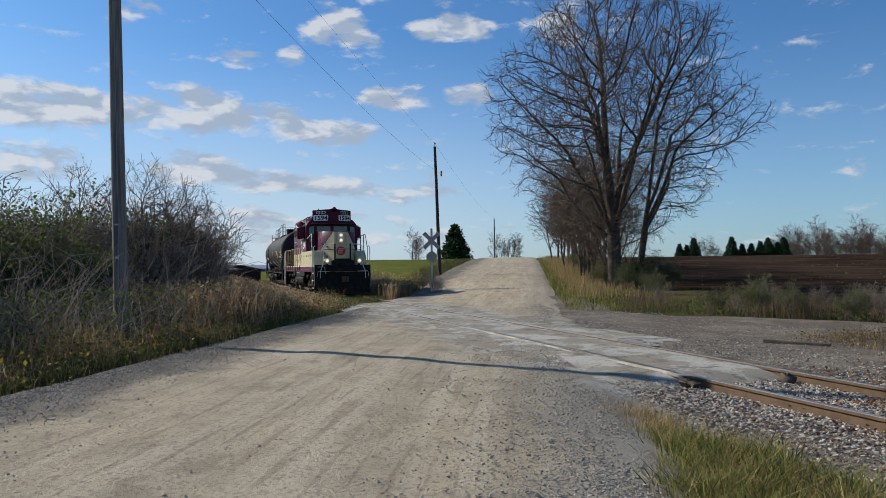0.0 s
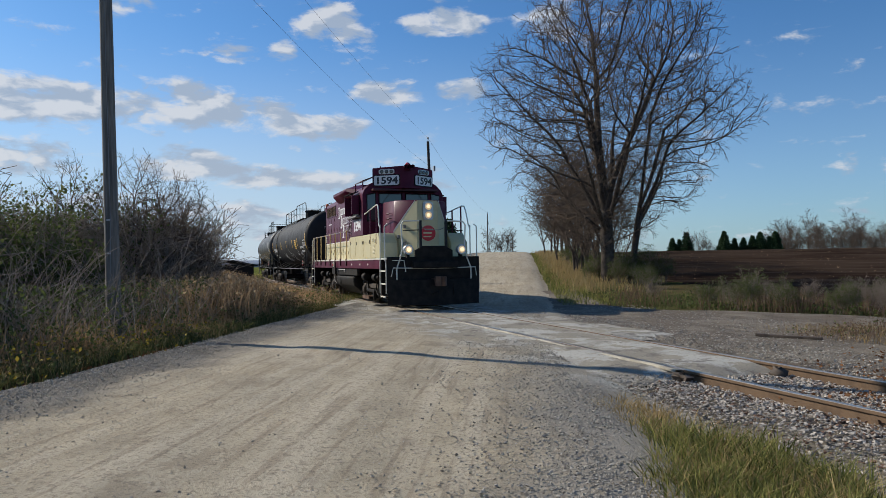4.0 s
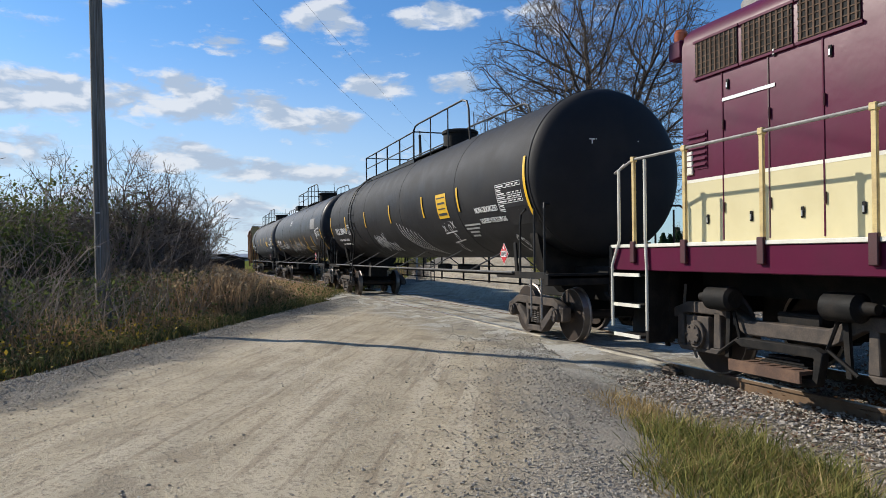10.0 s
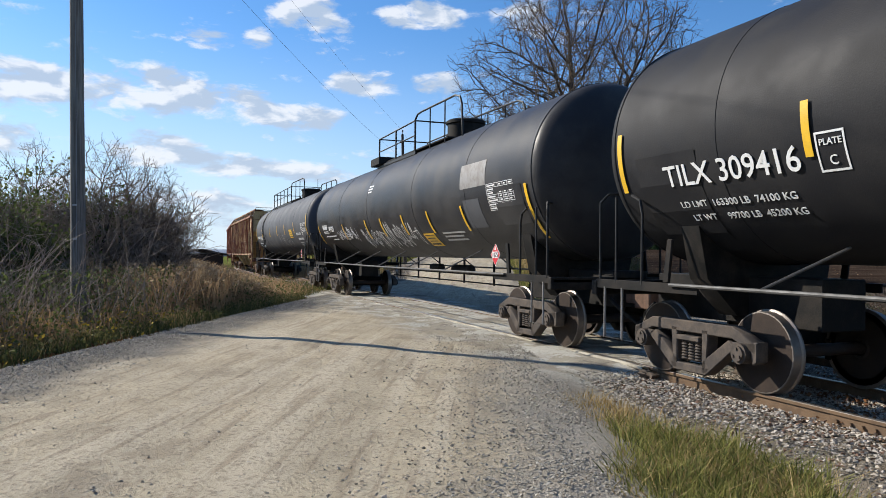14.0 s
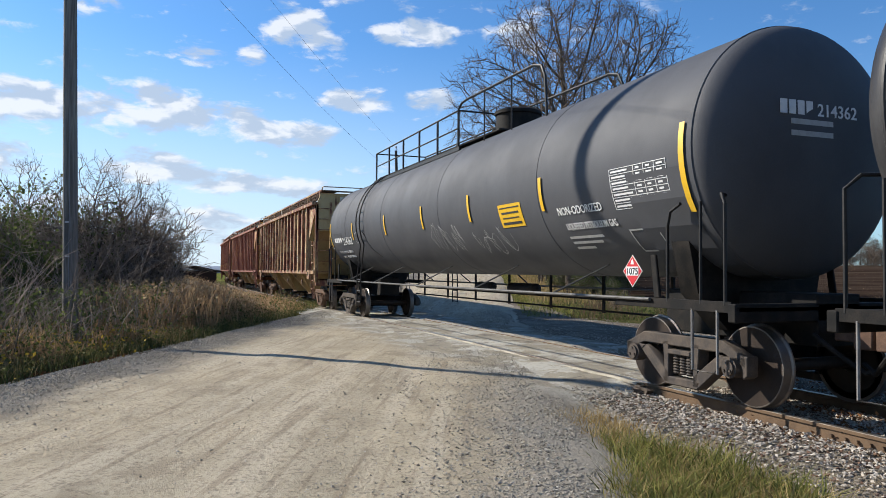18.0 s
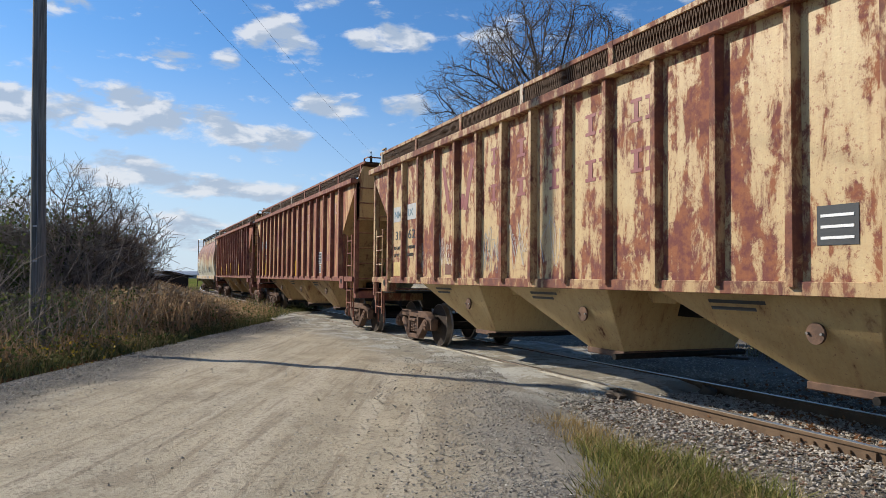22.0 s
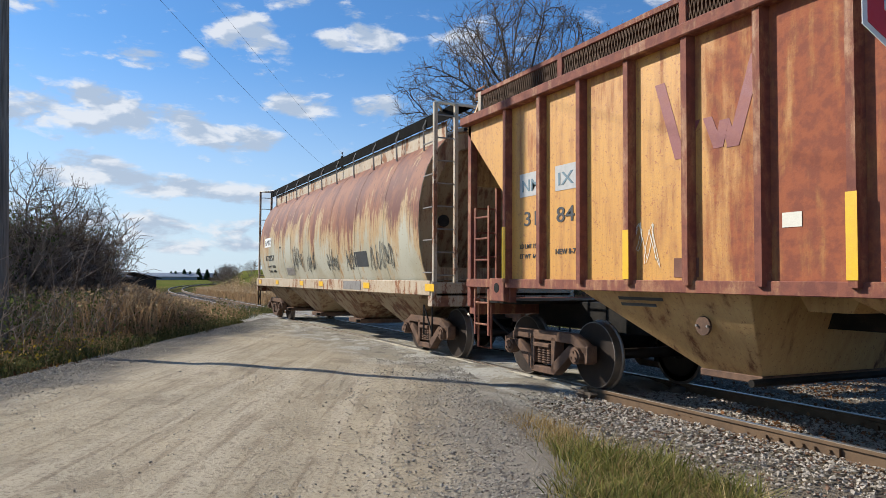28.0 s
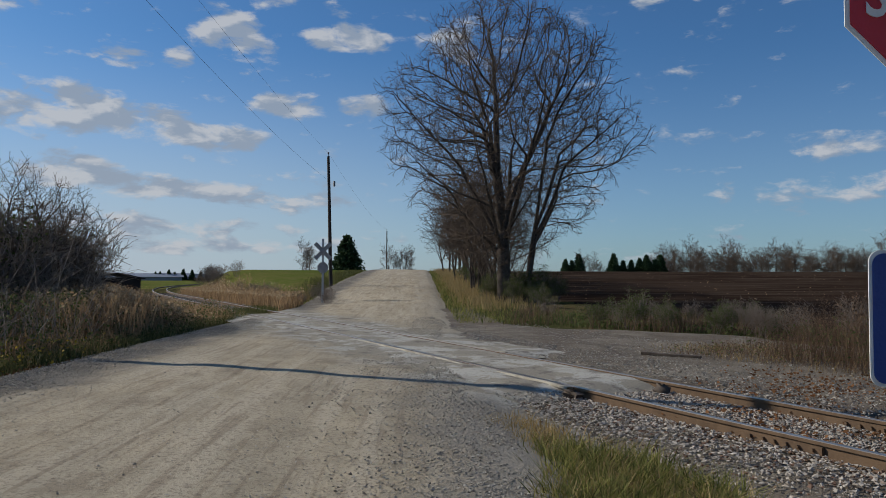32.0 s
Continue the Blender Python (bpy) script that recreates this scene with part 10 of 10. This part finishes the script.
    # unreadable house style of the owner: white bars in three lines with heavy initials
    def footed(u, z, w, h, foot):
        k = Kit().box(u + w * 0.28, u + w * 0.72, -0.910, -0.906, z + foot, z + h - foot)
        k.box(u, u + w, -0.9101, -0.9061, z, z + foot)
        return k.box(u, u + w, -0.9101, -0.9061, z + h - foot, z + h)
    for u, z, w, h in ((29.42, 3.50, 0.36, 0.52), (29.95, 3.05, 0.34, 0.56), (30.40, 2.60, 0.40, 0.58)):
        P("initial_bar", footed(u, z, w, h, 0.06), "white_mark")
    for u, z, w, n in ((29.86, 3.64, 1.42, 6), (30.36, 3.20, 2.25, 8), (30.90, 2.84, 1.40, 6)):
        for i in range(n):
            P("name_bar", footed(u + w * i / n, z, w / n * (0.72, 0.86, 0.8)[i % 3], 0.28, 0.04), "white_mark")
    vent = P("side_vent", Kit().box(33.65, 34.43, -0.912, -0.895, 3.88, 4.33), "under", "dark wire-mesh vent")
    for i in range(9):
        P("vent_slat", Kit().box(33.66, 34.42, -0.925, -0.910, 3.90 + 0.048 * i, 3.915 + 0.048 * i), "shade_maroon", "", vent)
    P("web_bar", Kit().box(26.75, 27.6, -0.910, -0.906, 3.33, 3.37), "white_mark")
    P("marker_light", Kit().box(26.08, 26.2, -0.93, -0.9, 2.50, 2.80), "off_white", "", None, 0.01)
    # rear end of the hood
    P("rear_number_box", Kit().box(25.82, 26.0, -0.62, 0.62, 4.0, 4.42), "maroon", "", None, 0.02)
    b = P("beacon_base", Kit().box(25.72, 25.98, -0.92, -0.72, 4.06, 4.3), "maroon", "", None, 0.02)
    P("beacon", Kit().turned([(4.3, 0.09), (4.42, 0.09), (4.46, 0.06), (4.47, 0.01)], "z", (25.86, -0.82, 0), 18), "orange_lens", "amber beacon", b)
    P("antenna", Kit().cyl((26.4, 0.3, 4.46), (26.36, 0.3, 5.05), 0.02, 6, 0.012), "under")
    # side box under and ahead of the cab
    for s in (-1, 1):
        poly = [(34.85, 1.63), (40.02, 1.63), (40.02, 2.12), (39.60, 2.46), (35.05, 2.46), (34.85, 2.40)]
        box = P("side_box", Kit().prism(poly, "y", s * 0.92, s * 1.485), "cream", "cream equipment box along the walkway", None, 0.012)
        if s < 0:
            for u in (35.08, 36.02, 37.40, 38.62, 39.38):
                P("box_seam", Kit().box(u - 0.006, u + 0.006, -1.490, -1.484, 1.70, 2.42), "brass", "", box)
            for u, z in ((35.2, 2.22), (36.25, 2.2), (37.3, 2.2), (37.55, 2.2), (38.45, 2.2), (39.0, 2.24), (39.3, 2.2)):
                latch(rig, u, -1.486, z, box)
            for u in (35.3, 36.3, 37.0, 38.0, 38.8, 39.3):
                P("box_foot", Kit().box(u - 0.04, u + 0.04, -1.495, -1.484, 1.64, 1.68), "brass", "", box)
            for k in range(7):
                P("vent_slot", Kit().prism([(-1.485, 2.10 - 0.045 * k), (-1.500, 2.075 - 0.045 * k), (-1.485, 2.07 - 0.045 * k)], "x", 38.92, 39.2), "cream", "", box)
            for u in (37.75, 38.15):
                for z in (2.14, 2.20):
                    P("vent_slot", Kit().prism([(-1.485, z + 0.02), (-1.498, z), (-1.485, z - 0.005)], "x", u, u + 0.18), "cream", "", box)
    # cab
    side_poly = [(-1.5, 2.46), (-1.5, 3.92), (-1.42, 4.10), (-1.22, 4.30), (-0.85, 4.46), (-0.4, 4.54), (0.4, 4.54), (0.85, 4.46), (1.22, 4.30), (1.42, 4.10), (1.5, 3.92), (1.5, 2.46)]
    P("cab", Kit().prism(side_poly, "x", 35.52, 37.46), "maroon", "", None, 0.015, 40)
    P("cab_base", Kit().box(35.55, 37.44, -1.48, 1.48, 1.62, 2.47), "cream")
    for s in (-1, 1):
        y = s * 1.5
        fr = P("side_window", Kit().box(35.66, 36.98, min(y, y + s * 0.05), max(y, y + s * 0.05), 3.20, 3.94), "under", "sliding cab side window in a dark frame", None, 0.01)
        for a, b in ((35.72, 36.28), (36.36, 36.92)):
            P("window_pane", Kit().box(a, b, min(y + s * 0.045, y + s * 0.056), max(y + s * 0.045, y + s * 0.056), 3.27, 3.87), "glass", "", fr)
        P("wind_deflector", Kit().box(36.94, 36.98, min(y, y + s * 0.30), max(y, y + s * 0.30), 3.24, 3.92), "maroon", "", fr)
        P("wind_deflector", Kit().box(35.66, 35.70, min(y, y + s * 0.30), max(y, y + s * 0.30), 3.24, 3.92), "maroon", "", fr)
        P("window_ledge", Kit().box(35.6, 37.02, min(y, y + s * 0.16), max(y, y + s * 0.16), 3.13, 3.19), "grey_steel", "", fr, 0.01)
        P("sun_shade", Kit().prism([(y * 0.99, 4.06), (y + s * 0.30, 3.98), (y + s * 0.30, 4.0), (y * 0.99, 4.10)], "x", 35.6, 36.7), "under")
        # cab front windows either side of the nose
        fw = P("front_window", Kit().prism([(s * 1.36, 2.95), (s * 1.36, 3.92), (s * 1.02, 3.98), (s * 1.02, 2.95)], "x", 37.455, 37.485), "under", "narrow cab front window with a black gasket", None, 0.01)
        P("window_pane", Kit().prism([(s * 1.33, 3.0), (s * 1.33, 3.88), (s * 1.05, 3.94), (s * 1.05, 3.0)], "x", 37.48, 37.49), "glass", "", fw)
        mw = P("windscreen", Kit().box(37.455, 37.485, min(s * 0.06, s * 0.92), max(s * 0.06, s * 0.92), 3.58, 3.96), "under", "", None, 0.01)
        P("window_pane", Kit().box(37.48, 37.49, min(s * 0.09, s * 0.89), max(s * 0.09, s * 0.89), 3.61, 3.93), "glass", "", mw)
        P("wiper", Kit().tube([(37.5, s * 0.5, 4.0), (37.5, s * 0.75, 3.66)], 0.008, 5), "under", "", mw)
    # number-board housing across the cab's brow
    brow = Kit().add([(37.40, -1.14, 4.10), (37.40, 1.14, 4.10), (38.02, -0.20, 4.10), (38.02, 0.20, 4.10), (37.40, -1.14, 4.86), (37.40, 1.14, 4.86), (38.02, -0.20, 4.90), (38.02, 0.20, 4.90)],
                     [(0, 2, 6, 4), (2, 3, 7, 6), (3, 1, 5, 7), (4, 6, 7, 5), (0, 1, 3, 2), (0, 4, 5, 1)])
    brow_ob = P("number_board_housing", brow, "maroon", "", None, 0.02)
    P("visor", Kit().box(37.42, 37.86, -1.2, 1.2, 4.02, 4.10), "shade_maroon", "", None, 0.01)
    ang = math.degrees(math.atan2(0.94, 0.62))
    for s in (-1, 1):
        c = Vector((37.71 - rig.mid, s * 0.67, 4.40))
        nrm = Vector((0.94, s * 0.62, 0)).normalized()
        m = Matrix.Translation(c + nrm * 0.004) @ Matrix.Rotation(math.atan2(nrm.y, nrm.x) + math.pi / 2, 4, "Z") @ Matrix.Rotation(math.pi / 2, 4, "X")
        def rr(w, h, r):
            out = []
            for cx, cz, a0 in ((w - r, h - r, 0), (-w + r, h - r, 90), (-w + r, -h + r, 180), (w - r, -h + r, 270)):
                out += [(cx + r * math.cos(radians(a0 + 22.5 * i)), cz + r * math.sin(radians(a0 + 22.5 * i))) for i in range(5)]
            return out
        fr = part("number_board", Kit().prism(rr(0.50, 0.20, 0.07), "z", 0.0, 0.03), "under", brow_ob, "white number board with black figures", m, 0.0)
        part("board_face", Kit().prism(rr(0.47, 0.17, 0.06), "z", 0.03, 0.036), "white_sign", fr)
        lettering("1594", 0.34, "black_mark", fr, Matrix.Translation((0, -0.12, 0.037)), "lettering", "CENTER", 0.78, 0.003, 1.0, 0.03)
        cl = part("class_light", Kit().prism(rr(0.30, 0.085, 0.08), "z", 0.0, 0.025), "chrome", brow_ob, "", m @ Matrix.Translation((0, 0.31, 0)))
        for k in (-1, 0, 1):
            part("lamp_lens", Kit().turned([(0.025, 0.07), (0.05, 0.065), (0.055, 0.01)], "z", (0.18 * k, 0, 0), 16), "glass", cl)
    P("roof_beacon", Kit().turned([(4.88, 0.10), (5.0, 0.10), (5.06, 0.03)], "z", (37.7, 0.1, 0), 16), "red_sign", "red roof beacon")
    horn = P("air_horn", Kit().box(37.95, 38.08, -0.14, 0.14, 4.74, 4.90), "maroon", "", None, 0.01)
    for k in (-1, 0, 1):
        P("horn_bell", Kit().turned([(38.05, 0.03), (38.22, 0.035), (38.32, 0.075)], "x", (0, 0.12 * k, 4.84), 14, False), "maroon", "", horn)
    P("roof_shade", Kit().prism([(-1.42, 4.42), (-0.95, 4.60), (-0.95, 4.63), (-1.42, 4.45)], "x", 35.7, 37.1), "shade_maroon")
    for u in (35.75, 37.05):
        P("shade_post", Kit().box(u - 0.02, u + 0.02, -1.42, -1.38, 4.05, 4.44), "maroon")
    P("roof_antenna", Kit().cyl((36.9, -0.7, 4.44), (36.9, -0.7, 5.0), 0.02, 6), "under")
    # short hood: flat sides, three-faceted front; cream wedge on a maroon body
    top = [(37.46, 3.60), (39.55, 3.52)]
    nose = Kit()
    base = [(37.46, -0.95), (39.62, -0.95), (40.42, -0.36), (40.42, 0.36), (39.62, 0.95), (37.46, 0.95)]
    up = [(37.46, -0.90, 3.60), (39.56, -0.90, 3.53), (40.34, -0.34, 3.50), (40.34, 0.34, 3.50), (39.56, 0.90, 3.53), (37.46, 0.90, 3.60)]
    nose.add([(u, y, 1.63) for u, y in base] + up, [(0, 1, 7, 6), (4, 5, 11, 10), (6, 7, 8, 9, 10, 11), (0, 6, 11, 5), (5, 4, 3, 2, 1, 0), (1, 2, 8, 7), (2, 3, 9, 8), (3, 4, 10, 9)])
    short = P("short_hood", nose, "maroon", "", None, 0.05, 40)
    o = 0.006
    for s in (-1, 1):
        f = Vector((0.59, s * 0.80, 0)).normalized() * o
        A, B, C, D = Vector((39.62, s * 0.95, 1.64)), Vector((40.42, s * 0.36, 1.64)), Vector((40.345, s * 0.345, 3.45)), Vector((39.60, s * 0.932, 2.45))
        E2 = Vector((40.27, s * 0.40, 3.45))
        k = Kit().add([tuple(v + f) for v in (A, B, C, E2, D)] + [tuple(v - f) for v in (A, B, C, E2, D)], [(0, 1, 2, 3, 4), (5, 6, 7, 8, 9)] + [(i, (i + 1) % 5, 5 + (i + 1) % 5, 5 + i) for i in range(5)])
        P("nose_wedge", k, "cream", "cream wedge on the nose", short)
        st = [D, E2, E2 + Vector((0.02, -s * 0.012, 0.05)), D + Vector((0, 0, 0.10))]
        k = Kit().add([tuple(v + f * 1.3) for v in st] + [tuple(v - f) for v in st], [(0, 1, 2, 3), (4, 5, 6, 7)] + [(i, (i + 1) % 4, 4 + (i + 1) % 4, 4 + i) for i in range(4)])
        P("nose_stripe", k, "off_white", "", short)
        P("nose_side_panel", Kit().prism([(39.63, 1.64), (39.63, 2.45), (39.30, 2.02), (39.30, 1.64)], "y", s * 0.945, s * 0.956), "cream", "", short)
    P("nose_front", Kit().add([(40.428, -0.355, 1.64), (40.428, 0.355, 1.64), (40.352, 0.338, 3.48), (40.352, -0.338, 3.48), (40.40, -0.355, 1.64), (40.40, 0.355, 1.64), (40.32, 0.338, 3.48), (40.32, -0.338, 3.48)],
                              [(0, 1, 2, 3), (7, 6, 5, 4), (0, 4, 5, 1), (1, 5, 6, 2), (2, 6, 7, 3), (3, 7, 4, 0)]), "cream", "", short)
    lamp_box = P("headlight_housing", Kit().prism([(-0.17, 2.92), (-0.17, 3.36), (-0.12, 3.44), (0.12, 3.44), (0.17, 3.36), (0.17, 2.92), (0.12, 2.84), (-0.12, 2.84)], "x", 40.36, 40.47), "chrome", "twin lit headlights", None, 0.01)
    for z in (3.00, 3.28):
        P("headlight_rim", Kit().turned([(40.46, 0.145), (40.50, 0.145), (40.50, 0.118), (40.46, 0.11)], "x", (0, 0, z), 24, False), "chrome", "", lamp_box)
        P("headlight_lens", Kit().turned([(40.47, 0.118), (40.485, 0.10), (40.495, 0.05), (40.497, 0.01)], "x", (0, 0, z), 24), "beam", "lit headlight", lamp_box)
        P("headlight_bulb", Kit().turned([(40.494, 0.062), (40.503, 0.05), (40.508, 0.01)], "x", (0, 0, z), 20), "bulb", "glowing centre of the lamp", lamp_box)
    emblem = P("nose_emblem", Kit().turned([(40.415, 0.25), (40.430, 0.25), (40.432, 0.02)], "x", (0, 0, 2.42), 28), "red_sign", "round red emblem with a pale bar")
    P("emblem_bar", Kit().box(40.43, 40.436, -0.16, 0.12, 2.40, 2.45), "cream", "", emblem)
    P("emblem_bar", Kit().box(40.43, 40.436, -0.12, 0.16, 2.52, 2.56), "cream", "", emblem)
    P("emblem_bar", Kit().box(40.43, 40.436, -0.16, 0.10, 2.29, 2.33), "cream", "", emblem)
    for u, y, z in ((40.0, -0.67, 2.65), (40.0, -0.67, 2.1), (39.8, -0.82, 2.32)):
        P("nose_fitting", Kit().box(u - 0.04, u + 0.04, y - 0.05, y + 0.03, z - 0.06, z + 0.06), "grey_steel", "", short, 0.01)
    for z in (2.95, 3.12):
        P("nose_grab", Kit().tube([(38.9, -0.92, z), (38.9, -1.0, z), (39.3, -1.0, z), (39.3, -0.92, z)], 0.014, 6), "shade_maroon", "", short)
    # front platform, pilot and plough
    P("front_plate", Kit().box(40.92, 41.02, -1.52, 1.52, 0.62, 1.66), "under", "", None, 0.02)
    P("rear_plate", Kit().box(25.15, 25.25, -1.52, 1.52, 0.62, 1.62), "under", "", None, 0.02)
    plough = Kit().add([(41.02, -1.5, 0.95), (41.02, 1.5, 0.95), (41.02, -1.5, 0.16), (41.02, 1.5, 0.16), (41.42, 0.0, 0.95), (41.55, 0.0, 0.16), (40.8, -1.5, 0.16), (40.8, 1.5, 0.16)],
                       [(0, 2, 5, 4), (4, 5, 3, 1), (0, 4, 1), (2, 6, 7, 3, 5), (0, 1, 3, 7, 6, 2)])
    P("snow_plough", plough, "under", "black pilot plough", None, 0.01)
    P("anticlimber", Kit().box(41.02, 41.22, -0.75, 0.75, 1.30, 1.52), "under", "", None, 0.03)
    P("door_hood", Kit().prism([(-0.62, 1.63), (-0.62, 1.86), (-0.35, 2.0), (0.35, 2.0), (0.62, 1.86), (0.62, 1.63)], "x", 40.95, 41.02), "under")
    coupler(rig, 41.0, 1, 0.90)
    coupler(rig, 25.2, -1, 0.90)
    for y in (-0.87, 0.87):
        d = P("ditch_light", Kit().turned([(40.98, 0.06), (41.0, 0.15), (41.14, 0.165), (41.20, 0.15)], "x", (0, y, 1.88), 22), "chrome", "lit ditch light")
        P("ditch_lens", Kit().turned([(41.185, 0.145), (41.20, 0.11), (41.21, 0.05), (41.212, 0.01)], "x", (0, y, 1.88), 22), "beam", "", d)
        P("ditch_bulb", Kit().turned([(41.208, 0.07), (41.218, 0.055), (41.222, 0.01)], "x", (0, y, 1.88), 20), "bulb", "", d)
        P("lamp_bracket", Kit().box(40.95, 41.1, y - 0.05, y + 0.05, 1.62, 1.74), "under", "", d)
    # steps at the four corners
    for s in (-1, 1):
        for end, w in ((41.0, -1), (25.2, 1)):
            for k, z in enumerate((0.42, 0.82, 1.22)):
                tread = P("step_tread", Kit().box(min(end + w * 0.12, end + w * 0.72), max(end + w * 0.12, end + w * 0.72), min(s * 1.20, s * 1.54), max(s * 1.20, s * 1.54), z - 0.015, z + 0.015), "under", "", None, 0.004)
                P("tread_edge", Kit().box(min(end + w * 0.12, end + w * 0.72), max(end + w * 0.12, end + w * 0.72), min(s * 1.535, s * 1.555), max(s * 1.535, s * 1.555), z - 0.02, z + 0.025), "off_white", "", tread)
            P("step_well", Kit().box(min(end + w * 0.02, end + w * 0.86), max(end + w * 0.02, end + w * 0.86), min(s * 1.05, s * 1.19), max(s * 1.05, s * 1.19), 0.40, 1.58), "under")
            P("step_side", Kit().box(min(end + w * 0.78, end + w * 0.84), max(end + w * 0.78, end + w * 0.84), min(s * 1.1, s * 1.5), max(s * 1.1, s * 1.5), 0.36, 1.58), "under")
            for off in (0.06, 0.86):
                u = end + w * off
                rail = [(u, s * 1.53, 0.52), (u, s * 1.53, 1.35), (u + w * (0.18 if off < 0.5 else -0.02), s * 1.53, 1.68), (u + w * (0.18 if off < 0.5 else -0.02), s * 1.53, 2.62)]
                if off < 0.5:
                    rail += [(u + w * 0.18, s * 1.44, 2.70)]
                else:
                    rail += [(u - w * 0.02, s * 1.53, 2.70)]
                P("step_handrail", Kit().tube(rail, 0.021, 8), "off_white", "white-painted step handrail")
    # long white rail sweeping up over the front corner to the cab
    for s in (-1, 1):
        P("corner_rail", Kit().tube([(40.16, s * 1.53, 2.60), (40.02, s * 1.53, 2.72), (39.85, s * 1.50, 3.20), (39.72, s * 1.49, 3.36), (39.5, s * 1.48, 3.38), (37.55, s * 1.46, 3.20)], 0.021, 8), "off_white")
        for u, zb in ((39.45, 2.46), (38.55, 2.46)):
            P("rail_stanchion", Kit().box(u - 0.03, u + 0.03, s * 1.47 - 0.02, s * 1.47 + 0.02, zb - 0.35, 3.36 if u > 39 else 3.29), "maroon", "", None, 0.006)
    # front rail with posts and the drop gate
    for y in (-0.42, 0.42):
        P("front_post", Kit().box(40.93, 40.99, y - 0.04, y + 0.04, 1.62, 2.80), "black_rail", "", None, 0.006)
    for s in (-1, 1):
        P("end_handrail", Kit().tube([(41.04, s * 1.22, 0.50), (41.04, s * 1.22, 1.30), (41.02, s * 1.10, 1.62), (41.0, s * 1.02, 1.9), (41.0, s * 1.06, 2.66), (40.98, s * 0.98, 2.77), (40.97, s * 0.46, 2.79)], 0.023, 8), "off_white", "white-painted bent end handrail")
        P("front_rail", Kit().tube([(40.96, s * 0.42, 2.50), (40.96, s * 0.98, 2.48)], 0.016, 6), "black_rail")
    P("safety_chain", Kit().tube([(40.97, -0.42, 2.6), (40.98, -0.2, 2.5), (40.98, 0.2, 2.5), (40.97, 0.42, 2.6)], 0.012, 5), "grey_steel")
    P("cut_lever", Kit().tube([(41.06, -1.4, 1.05), (41.1, -1.35, 1.32), (41.12, -0.4, 1.30), (41.12, 0.4, 1.30), (41.1, 1.35, 1.32), (41.06, 1.4, 1.05)], 0.016, 6), "off_white")
    P("grab_iron", Kit().tube([(41.03, -1.35, 1.55), (41.1, -1.35, 1.55), (41.1, -1.0, 1.55), (41.1, -0.95, 1.2), (41.03, -0.95, 1.2)], 0.015, 6), "off_white")
    for y in (-0.55, -0.35, 0.35, 0.55):
        P("air_hose", Kit().tube([(41.05, y, 0.95), (41.25, y, 0.82), (41.32, y, 0.5), (41.26, y * 0.9, 0.36)], 0.026, 7), "under")
    # long hood handrail on cream posts
    for s in (-1, 1):
        us = [25.75, 26.8, 28.04, 29.35, 30.62, 31.91, 33.14, 34.39]
        for u in us:
            post = P("handrail_post", Kit().box(u - 0.028, u + 0.028, s * 1.50 - 0.018, s * 1.50 + 0.018, 1.60, 2.72), "brass", "", None, 0.005)
            P("post_foot", Kit().box(u - 0.05, u + 0.05, min(s * 1.50, s * 1.545), max(s * 1.50, s * 1.545), 1.38, 1.66), "shade_maroon", "", post, 0.008)
            P("post_cap", Kit().box(u - 0.04, u + 0.04, s * 1.50 - 0.03, s * 1.50 + 0.03, 2.70, 2.77), "brass", "", post, 0.008)
        P("hood_handrail", Kit().tube([(25.3, s * 1.50, 2.60), (25.75, s * 1.50, 2.735), (30.0, s * 1.50, 2.735), (34.39, s * 1.50, 2.735), (35.0, s * 1.50, 2.80), (35.25, s * 1.42, 3.1), (35.4, s * 1.36, 3.5)], 0.019, 8), "grey_steel")
    lettering("1594", 0.50, "white_mark", rig.ob, side_plane(35.87 - rig.mid, -1.505, 2.66), "lettering", "LEFT", 1.14, 0.003, 1.0, 0.035)
    # trucks
    t = loco_truck(rig.ob)
    for u in (27.92, 37.45):
        c = copy_thing(t, Matrix.Translation((u - rig.mid, 0, 0)))
        for w in c.children:
            if w.name.startswith("wheelset"):
                WHEELS.append((w, w.location.x, 0.508))
    discard(t)
    return rig


def whole_train():
    holder = thing("pattern_truck", "", "")
    template = car_truck(holder)
    rusty = car_truck(holder, "rust_truck")
    loco = locomotive()
    a, b, c = tank_cars(template)
    h, i, j = hoppers(rusty)
    k = round_hopper(rusty)
    discard(holder)
    return [(loco, 9.5), (a, 17.2), (b, 16.0), (c, 17.0), (h, 13.6), (i, 13.55), (j, 13.5), (k, 13.53)]


TRAIN = whole_train()


# ---- what moves ----
def run(t):
    """How far the train has come at t seconds."""
    x, v = (t - 16) / 16, 0.0
    for c in (0.425, 2.5333, -0.9736, -9.1263, -3.0134, 21.3646, 98.8351, -0.0053):
        v = v * x + c
    d = max(0.0, t - 29.9)
    return v + 0.3 * d * d / (d + 0.25)


def on_track(s):
    """The point of the track's middle line at s metres along it; it bends towards the field far behind."""
    if s > -62:
        return Vector((s, 0, 0))
    a = (-62 - s) / 330
    return Vector((-62 - 330 * math.sin(a), 330 * (1 - math.cos(a)), 0))


def motions():
    for rig, base in TRAIN:
        rows = []
        for k in range(65):
            s = rig.mid + run(k * 0.5)
            f, b = on_track(s + base / 2), on_track(s - base / 2)
            d = f - b
            rows.append((k * 0.5, Matrix.Translation((f + b) / 2) @ Matrix.Rotation(math.atan2(d.y, d.x), 4, "Z")))
        walk(rig.ob, rows)
    start = run(0.0)
    for wheel, x, r in WHEELS:
        walk(wheel, [(k / 15, Matrix.Translation((x, 0, r)) @ Matrix.Rotation((run(k / 15) - start) / r, 4, "Y")) for k in range(481)])


motions()
